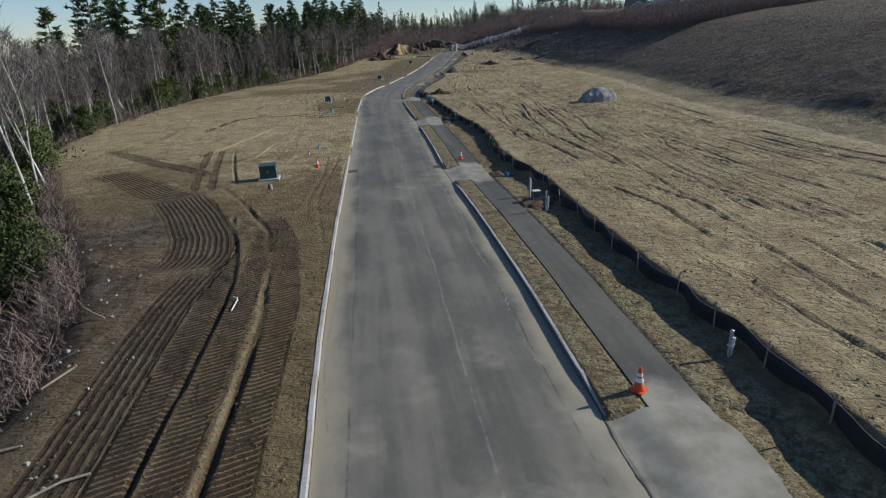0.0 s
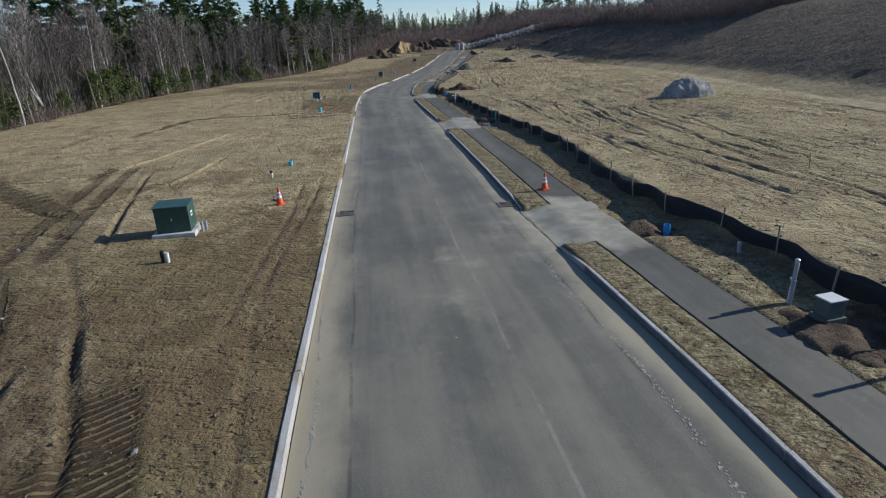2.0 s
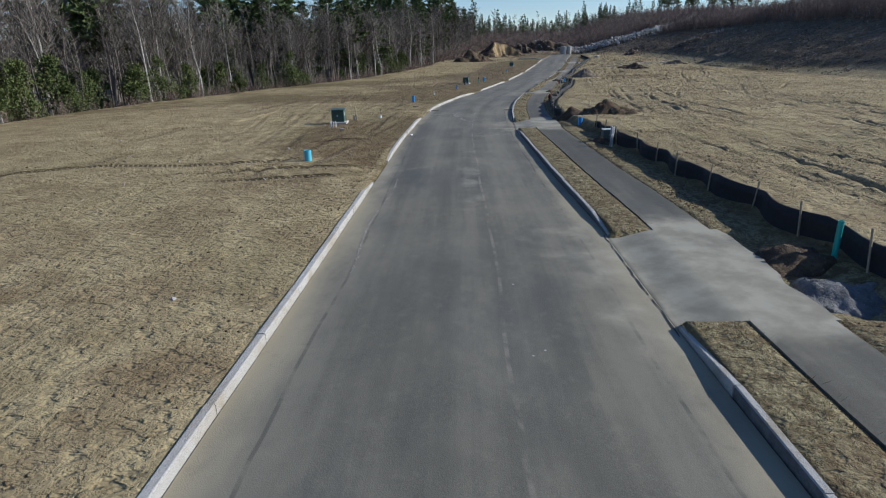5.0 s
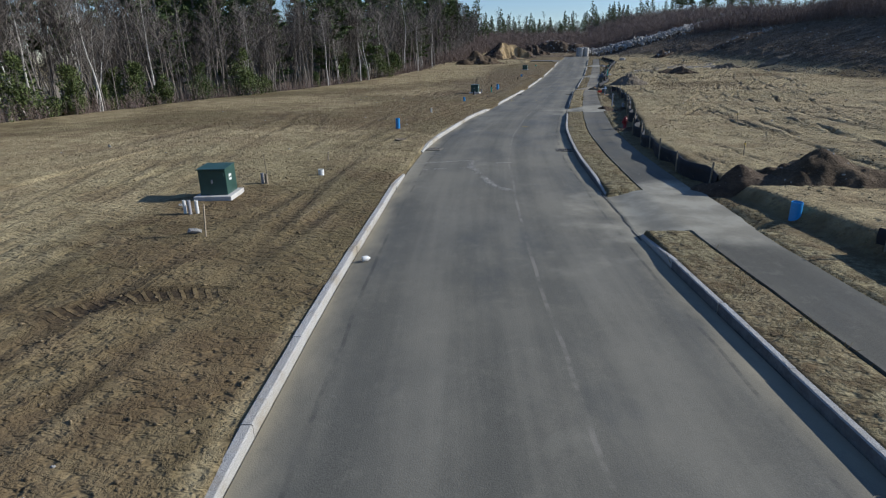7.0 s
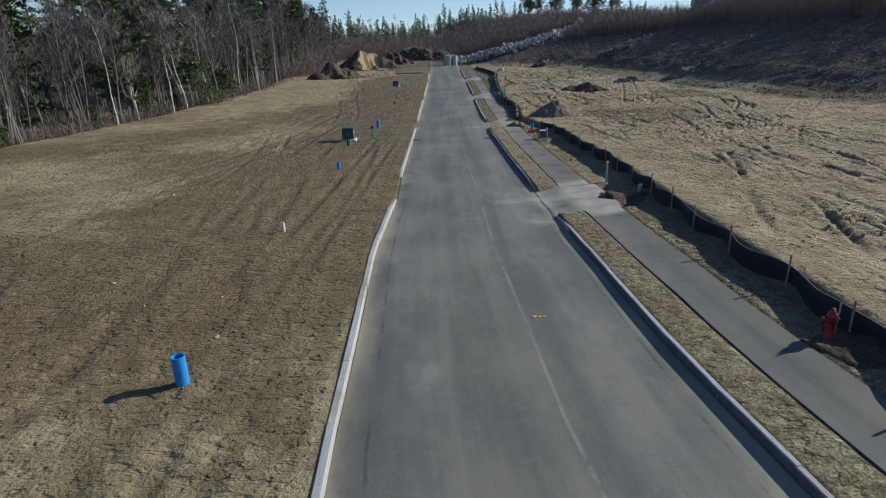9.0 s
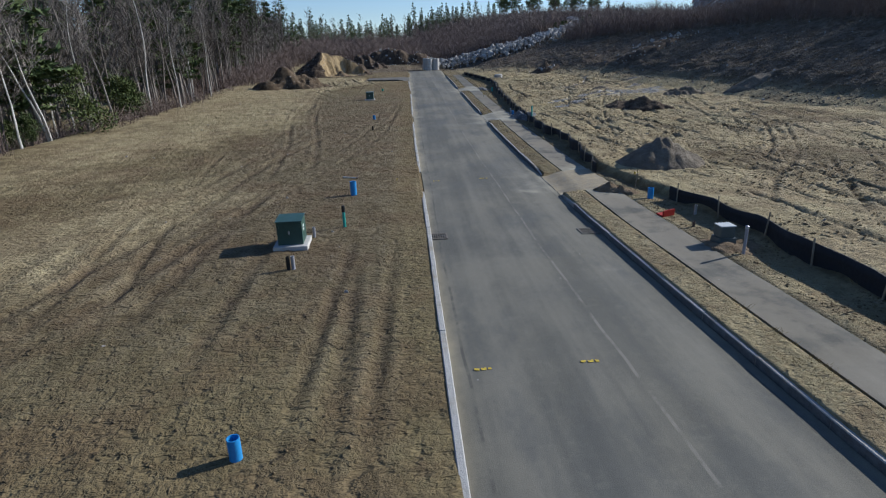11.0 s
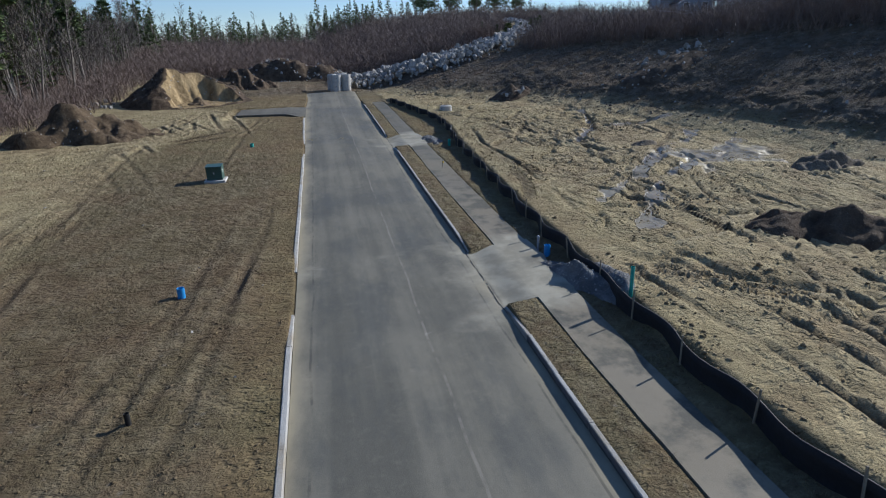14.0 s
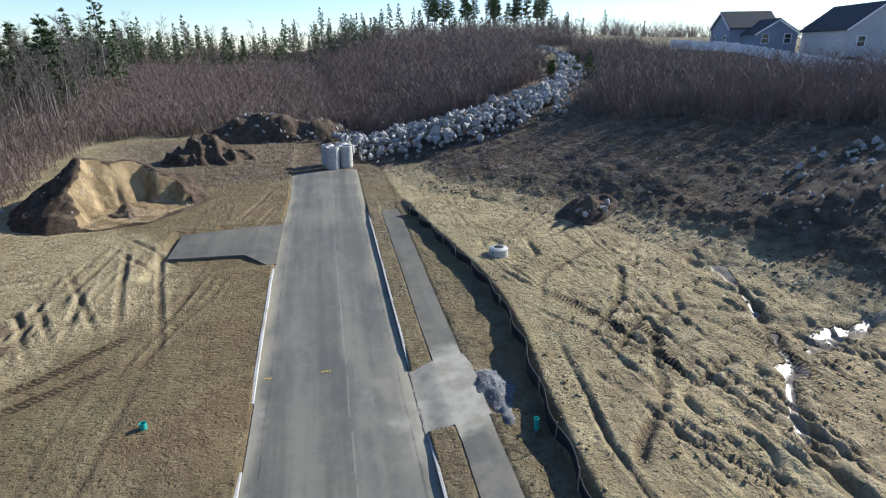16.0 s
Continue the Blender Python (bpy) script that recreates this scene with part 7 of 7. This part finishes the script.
manhole_cover(-5.02, 44.85, 0.36, "dusty round cast-iron lid lying in the soil")
manhole_cover(-3.5, 104.5, 0.3, "dusty round cast-iron lid lying in the soil")


def stake(x, y, h, lean=(4, 3), label="thin weathered survey stake in the soil", tape=None, w=0.035):
    t = base("survey_stake", x, y, label, "stake", random.uniform(0, 90), "survey stakes")
    t.matrix_world = t.matrix_world @ pose(0, 0, 0, *lean)
    bm = bmesh.new()
    vs = box(bm, 0, 0, -0.2, w, w * 0.6, h + 0.2, 0.003)
    part("stick", bm, STAKE, t)
    if tape is not None:
        bm = bmesh.new()
        vs = box(bm, 0.0, 0, h - 0.12, w + 0.012, w * 0.6 + 0.012, 0.05)
        box(bm, 0.07, 0.01, h - 0.2, 0.1, 0.006, 0.1, 0, pose(0, 0, 0, 0, 6, 20))
        part("ribbon", bm, tape, t, "marking ribbon")


stake(-5.75, 53.5, 0.75, (6, -8), w=0.022)
stake(-6.68, 56.0, 0.5, (10, -18), w=0.04)
stake(-6.37, 88.4, 0.75, (-4, 12), w=0.035)
stake(-7.0, 94.7, 0.9, (2, -3), w=0.025)
stake(-5.85, 98.7, 0.36, (3, 4), w=0.05)
stake(-2.5, 118.9, 0.45, (8, 5), w=0.02)
for x, y, h in ((13.0, 104.6, 0.7), (17.0, 42.0, 0.6), (13.6, 56.5, 0.65), (38.5, 156.5, 1.2), (15.6, 143.6, 0.9), (9.6, 96.5, 0.5), (24.5, 188.0, 0.6)):
    stake(x, y, h, (random.uniform(-6, 6), random.uniform(-6, 6)), "survey stake with a ribbon standing in the sand", YELLOW)
stake(6.05, 149.3, 0.3, (14, 10), "short stake with a yellow ribbon", YELLOW, 0.02)


def lying_pipe(points, r, material, label, category="pipe"):
    """A pipe or branch on the ground, through (x, y, lift) points."""
    x0, y0 = points[0][:2]
    cu = bpy.data.curves.new("lying_pipe", "CURVE")
    cu.dimensions, cu.bevel_depth, cu.bevel_resolution, cu.use_fill_caps = "3D", r, 2, True
    sp = cu.splines.new("POLY")
    sp.points.add(len(points) - 1)
    z0 = gz(x0, y0)
    for q, (x, y, dz) in zip(sp.points, points):
        q.co = (x - x0, y - y0, gz(x, y) - z0 + r * 0.8 + dz, 1)
    tmp = bpy.data.objects.new("lying_pipe", cu)
    scene.collection.objects.link(tmp)
    me = bpy.data.meshes.new_from_object(tmp.evaluated_get(bpy.context.evaluated_depsgraph_get()))
    bpy.data.objects.remove(tmp)
    me.materials.clear()
    me.materials.append(material)
    ob = new("fallen_branch" if material is BRANCH else "lying_pipe", me)
    ob.location = (x0, y0, z0)
    return tagged(ob, label, category)


lying_pipe([(-5.8, 19.25, 0.02), (-5.77, 20.1, 0.04), (-5.8, 20.22, 0.07), (-5.92, 20.26, 0.09), (-5.94, 20.3, 0.09)], 0.026, WHITE_PVC, "bent piece of white pipe lying in the tracks")
lying_pipe([(3.66, 151.05, 0.02), (4.3, 150.55, 0.03)], 0.03, WHITE_PVC, "short white pipe lying on the soil")
lying_pipe([(4.28, 150.5, 0.02), (4.36, 150.72, 0.1)], 0.04, IRON, "rusty pipe elbow lying on the soil")
for pts in ([(-8.4, 10.4, 0.02), (-7.6, 11.1, 0.06), (-7.1, 11.3, 0.03)], [(-10.2, 15.2, 0.05), (-9.6, 16.0, 0.1)], [(-10.4, 12.0, 0.1), (-9.7, 12.4, 0.05), (-9.2, 12.5, 0.05)], [(-10.9, 16.9, 0.1), (-10.0, 17.1, 0.1)], [(-11.4, 20.5, 0.1), (-10.6, 19.6, 0.15), (-10.2, 19.4, 0.05)]):
    lying_pipe(pts, 0.035, BRANCH, "bleached branch lying at the edge of the drop", "branch")
o = new("stone", ROCKS[3])
o.matrix_world = pose(-6.72, 88.65, gz(-6.72, 88.65) + 0.06, 20, 10, 40) @ Matrix.Diagonal((0.45, 0.3, 0.26, 1))
tagged(o, "pale stone beside a leaning stake", "stone")


def red_sheet(x, y):
    bm = bmesh.new()
    box(bm, 0, 0, 0, 0.62, 0.05, 0.24, 0.01)
    box(bm, 0, 0.16, 0.0, 0.6, 0.3, 0.05, 0.01, pose(0, 0, 0, 10))
    me = bpy.data.meshes.new("plastic_tray")
    bm.to_mesh(me)
    bm.free()
    me.materials.append(RED_PLASTIC)
    o = new("plastic_tray", me)
    o.matrix_world = pose(x, y, gz(x, y) + 0.0, 0, 0, 15)
    tagged(o, "bent red plastic tray on the soil", "tray")


red_sheet(14.35, 139.6)
bm = bmesh.new()
lathe(bm, [(0.09, 0), (0.1, 0.02), (0.1, 0.2), (0.05, 0.26), (0.035, 0.3)], 12, pose(0, 0, 0.1, 0, 90, 30))
jug = part("plastic_jug", bm, WHITE_PVC, None, smooth=True)
jug.location = (-2.5, 87.2, float(grade(87.2)))
jug.scale = (0.6, 0.6, 0.6)
tagged(jug, "small white plastic jug lying in the gutter", "jug")


def paint_mark(x, y, length, turn, wide=0.09):
    bm = bmesh.new()
    n = 10
    for k in range(n):
        if k in (3, 7):
            continue
        box(bm, (k - n / 2) * length / n, random.uniform(-0.015, 0.015), 0, length / n * 0.96, wide * random.uniform(0.6, 1.1), 0.004)
    me = bpy.data.meshes.new("paint_mark")
    bm.to_mesh(me)
    bm.free()
    me.materials.append(YELLOW)
    o = new("paint_mark", me)
    m = (left_edge(y) + right_edge(y)) / 2
    z = float(road_height(np.array([x]), np.array([y]))[0]) + 0.008
    o.matrix_world = pose(x, y, z, 0, 0, turn)
    tagged(o, "faded yellow sprayed utility mark on the asphalt", "paint mark", "utility marks")


CHALK = plain("dried_slurry", (0.34, 0.325, 0.285), 0.9, grain=18, spread=0.35, depth=0.001)
CRACK = plain("dark_crack_filler", (0.03, 0.03, 0.03), 0.7, spread=0.2, depth=0.001)


def ribbon(points, wide, material, label, name="road_seam", ragged=0.4):
    """A thin ragged stripe on the road through (x, y) points."""
    pts = []
    for (xa, ya), (xb, yb) in zip(points, points[1:]):
        n = max(2, int(math.hypot(xb - xa, yb - ya) / 0.12))
        pts += [(xa + (xb - xa) * i / n, ya + (yb - ya) * i / n) for i in range(n)]
    pts.append(points[-1])
    vs, fs = [], []
    for i, (x, y) in enumerate(pts):
        xa, ya = pts[max(0, i - 1)]
        xb, yb = pts[min(len(pts) - 1, i + 1)]
        d = Vector((xb - xa, yb - ya)).normalized()
        w = wide * (1 + ragged * random.uniform(-1, 1)) / 2
        x, y = x + random.uniform(-0.3, 0.3) * wide, y + random.uniform(-0.3, 0.3) * wide
        for s in (-1, 1):
            px, py = x - d.y * w * s, y + d.x * w * s
            vs.append((px, py, float(road_height(np.array([px]), np.array([py]))[0]) + 0.009))
        if i and not (random.random() < 0.12 * ragged):
            fs.append((2 * i - 2, 2 * i, 2 * i + 1, 2 * i - 1))
    me = mesh_of(name, vs, [f[::-1] for f in fs])
    me.materials.append(material)
    return tagged(new(name, me), label, "road mark", kind="structure")


def blots(points, wide, label, per_metre=55):
    """Dried slurry in many small flakes along a line on the road."""
    vs, fs = [], []
    for (xa, ya), (xb, yb) in zip(points, points[1:]):
        L = math.hypot(xb - xa, yb - ya)
        for _ in range(int(L * per_metre)):
            f = random.random()
            if value_noise(np.array([xa + f * L]), np.array([ya]), 0.5, 2)[0] < -0.2:
                continue
            cx, cy, r = xa + (xb - xa) * f + random.gauss(0, wide / 2), ya + (yb - ya) * f + random.gauss(0, wide / 2), random.uniform(0.006, 0.016) * random.uniform(0.6, 1.8)
            z = float(road_height(np.array([cx]), np.array([cy]))[0]) + 0.0055 + random.uniform(0, 0.001)
            k = len(vs)
            for i in range(6):
                q = r * random.uniform(0.5, 1.3)
                vs.append((cx + q * math.cos(i * 1.047), cy + 1.6 * q * math.sin(i * 1.047), z))
            fs.append(tuple(range(k, k + 6)))
    me = mesh_of("road_stain", vs, fs)
    me.materials.append(CHALK)
    return tagged(new("road_stain", me), label, "road mark", kind="structure")


for line in ([(-1.95, 98.7), (-0.6, 98.85), (0.05, 98.95)], [(-1.9, 97.3), (-0.9, 97.35), (-0.2, 97.4)], [(0.9, 98.3), (1.5, 98.4)]):
    blots(line, 0.07, "pale dried slurry line on the asphalt", 200)
blots([(0.05, 98.95), (-0.05, 98.2), (-0.05, 97.4), (0.2, 96.2), (0.55, 94.6), (0.8, 93.9), (1.1, 93.5)], 0.13, "pale dried slurry line on the asphalt", 260)
for a, b in RIGHT_GAPS:
    ys = np.arange(a - 0.3, b + 0.3, 0.35)
    ribbon([(float(right_edge(y)) - 0.07 + 0.08 * float(value_noise(y, a, 1.8, 2)) + random.uniform(-0.02, 0.02), y) for y in ys], 0.03, CRACK, "dark crack between the road and a driveway", ragged=0.6)
for x0, y0, y1 in ((-1.95, 12, 41), (-1.95, 44, 48), (-1.95, 66, 76), (4.2, 14, 36), (4.0, 44, 60)):
    blots([(x0 + 0.1 * math.sin(y * 0.7) + float(left_edge(y) - left_edge(y0)), y) for y in np.arange(y0, y1, 0.8)], 0.035 if x0 < 0 else 0.09, "pale crumbled paving joint along the gutter", 45)

# ---- concrete sections at the end of the road ----
def manhole_section(x, y, z, r, h, top=None):
    t = new("manhole_section")
    t.matrix_world = pose(x, y, z, 0, 0, random.uniform(0, 90))
    tagged(t, "grey precast concrete manhole section", "concrete section", "concrete manhole sections")
    top = top or r
    bm = bmesh.new()
    n = 26
    prof = [(r, 0), (r, h * 0.86), (top, h), (top - 0.1, h), (r - 0.12, h * 0.8), (r - 0.12, 0)]
    rings = [[bm.verts.new((q * math.cos(2 * math.pi * i / n), q * math.sin(2 * math.pi * i / n), zz)) for i in range(n)] for q, zz in prof]
    for a, b in zip(rings, rings[1:] + rings[:1]):
        for i in range(n):
            bm.faces.new((a[i], a[(i + 1) % n], b[(i + 1) % n], b[i]))
    part("ring", bm, CONCRETE, t)
    # Flat black discs on the wall stand in for shaded lifting holes.
    for k in range(3):
        bm = bmesh.new()
        tube(bm, 0.05, 0.05, 0, 0.02, 8, m=pose((r + 0.002) * math.cos(k * 2.1), (r + 0.002) * math.sin(k * 2.1), h * 0.6, 90, 0, math.degrees(k * 2.1) + 90))
        part("lifting_hole", bm, BLACK, t)


for x, y in ((31.05, 238.6), (32.55, 238.9), (30.9, 240.2), (32.5, 240.5)):
    g0 = gz(x, y)
    manhole_section(x, y, g0 - 0.02, 0.7, 1.15)
    manhole_section(x + random.uniform(-0.05, 0.05), y, g0 + 1.13, 0.7, 1.1, 0.7 if random.random() < 0.5 else 0.55)
manhole_section(34.7, 209.4, gz(34.7, 209.4) - 0.05, 0.62, 0.62, 0.42)

# ---- houses on the hill ----
SIDING = plain("blue_grey_siding", (0.2, 0.24, 0.3), 0.7, grain=3, spread=0.12)
SIDING_PALE = plain("pale_grey_siding", (0.42, 0.43, 0.44), 0.7, grain=3, spread=0.1)
SHINGLE = plain("dark_shingles", (0.06, 0.06, 0.065), 0.9, grain=12, spread=0.3)
TRIM = plain("white_trim", (0.8, 0.8, 0.8), 0.6, spread=0.06)
GLASS = plain("window_glass", (0.03, 0.035, 0.04), 0.12, spec=0.6, spread=0.2, depth=0.0)


def gable(bm, w, d, h, rise, x=0, y=0, roof=False, over=0.35):
    """A gabled block along y, or its roof alone."""
    if not roof:
        pts = [(-w / 2, 0), (w / 2, 0), (w / 2, h), (0, h + rise), (-w / 2, h)]
        a = [bm.verts.new((x + p, y - d / 2, q)) for p, q in pts]
        b = [bm.verts.new((x + p, y + d / 2, q)) for p, q in pts]
    else:
        k = rise / (w / 2)
        pts = [(-w / 2 - over, h - over * k), (0, h + rise), (w / 2 + over, h - over * k), (w / 2 + over, h - over * k + 0.25), (0, h + rise + 0.28), (-w / 2 - over, h - over * k + 0.25)]
        a = [bm.verts.new((x + p, y - d / 2 - over, q)) for p, q in pts]
        b = [bm.verts.new((x + p, y + d / 2 + over, q)) for p, q in pts]
    n = len(pts)
    for i in range(n):
        bm.faces.new((a[i], a[(i + 1) % n], b[(i + 1) % n], b[i]))
    if roof:
        bm.faces.new((a[0], a[5], a[4], a[1]))
        bm.faces.new((a[1], a[4], a[3], a[2]))
        bm.faces.new((b[0], b[1], b[4], b[5]))
        bm.faces.new((b[1], b[2], b[3], b[4]))
    else:
        bm.faces.new(a[::-1])
        bm.faces.new(b)


def house(x, y, turn, siding, label, blocks, lift=0.0):
    t = base("house", x, y, label, "house", turn, "houses on the hill", lift)
    for w, d, h, rise, bx, by, ang in blocks:
        m = pose(bx, by, -0.6, 0, 0, ang)
        for name, mat, roof in (("wall", siding, False), ("roof", SHINGLE, True)):
            bm = bmesh.new()
            gable(bm, w, d, h + 0.6, rise, roof=roof)
            bmesh.ops.transform(bm, matrix=m, verts=bm.verts)
            part(name, bm, mat, t)
        for side in (-1, 1):
            bm = bmesh.new()
            k = math.degrees(math.atan2(rise, w / 2))
            L = math.hypot(w / 2 + 0.35, rise + 0.35 * rise / (w / 2))
            for s in (-1, 1):
                box(bm, 0, 0, -0.12, L, 0.06, 0.24, 0, m @ pose(s * (w / 4 + 0.17), side * (d / 2 + 0.37), h + 0.6 + rise / 2 - 0.16, 0, s * k, 0))
            part("barge_board", bm, TRIM, t)
            for fx in (-0.27, 0.27):
                for fz in ((1.0,) if h < 4 else (1.0, 3.9)):
                    q = m @ pose(fx * w, side * (d / 2 + 0.02), fz + 0.6)
                    bm = bmesh.new()
                    for ox, oz, sx, sz in ((0, -0.1, 1.3, 0.1), (0, 1.45, 1.3, 0.1), (-0.6, 0, 0.1, 1.45), (0.6, 0, 0.1, 1.45)):
                        box(bm, ox, 0, oz, sx, 0.08, sz, 0, q)
                    win = part("window", bm, TRIM, t)
                    bm = bmesh.new()
                    box(bm, 0, 0, 0, 1.1, 0.03, 1.45, 0, q)
                    part("pane", bm, GLASS, win)
                    bm = bmesh.new()
                    box(bm, 0, 0, 0.69, 1.1, 0.06, 0.06, 0, q)
                    part("glazing_bar", bm, TRIM, win)
    return t


house(117.5, 262.5, 62, SIDING, "blue-grey two-storey house with dark gabled roof on the hill",
      ((9.5, 8.5, 3.7, 2.8, 0, 0, 0), (7.0, 7.0, 2.6, 2.2, -7.0, -1.5, 90), (6.0, 6.0, 2.9, 2.1, 4.5, -5.5, 0)), 0.0)
house(119.5, 243.0, 62, SIDING_PALE, "pale grey two-storey house with dark gabled roof on the hill",
      ((9.5, 13.5, 3.6, 3.6, 0, 0, 90), (6.5, 5.0, 3.6, 2.4, 4.0, -4.5, 0)), 0.6)
house(131.0, 236.0, 70, SIDING, "blue-grey gabled house at the end of the row",
      ((8.5, 10.0, 4.2, 3.2, 0, 0, 90), (6.0, 5.0, 3.4, 2.2, -3.0, -4.0, 0)), 0.6)
house(112.0, 118.0, 75, SIDING_PALE, "pale grey house standing above the grassed bank",
      ((10.0, 13.0, 4.6, 3.2, 0, 0, 90), (6.5, 6.0, 3.0, 2.2, 0, -7.0, 0)), 0.0)


def white_fence(points):
    x0, y0 = points[0]
    t = base("white_fence", x0, y0, "long white panel fence before the houses", "fence")
    inv = t.matrix_world.inverted()
    bmp = bmesh.new()
    box(bmp, 0, 0, 0, 1, 0.05, 1.6)
    panel = bpy.data.meshes.new("panel")
    bmp.to_mesh(panel)
    bmp.free()
    panel.materials.append(TRIM)
    bmp = bmesh.new()
    box(bmp, 0, 0, 0, 0.14, 0.14, 1.8, 0.02)
    post = bpy.data.meshes.new("post")
    bmp.to_mesh(post)
    bmp.free()
    post.materials.append(TRIM)
    for (xa, ya), (xb, yb) in zip(points, points[1:]):
        L = math.hypot(xb - xa, yb - ya)
        n = max(1, round(L / 2.4))
        turn = math.degrees(math.atan2(yb - ya, xb - xa))
        for i in range(n):
            f = (i + 0.5) / n
            x, y = xa + (xb - xa) * f, ya + (yb - ya) * f
            o = new("panel", panel)
            o.matrix_world = pose(x, y, gz(x, y) + 0.1, 0, 0, turn) @ Matrix.Diagonal((L / n - 0.14, 1, 1, 1))
            q = new("post", post)
            x, y = xa + (xb - xa) * i / n, ya + (yb - ya) * i / n
            q.matrix_world = pose(x, y, gz(x, y) - 0.1, 0, 0, turn)
            for k in (o, q):
                k.parent = t
                k.matrix_parent_inverse = inv


white_fence([(105, 268), (108, 255), (100, 238), (92, 224), (88, 205)])


for x, y, L in ((8.13, 149.45, 0.3), (10.45, 148.95, 0.4), (4.28, 131.8, 0.35), (6.42, 131.35, 0.38), (19.3, 201.95, 0.35), (21.7, 201.45, 0.4), (3.3, 110.2, 0.3)):
    paint_mark(x, y, L, -12)
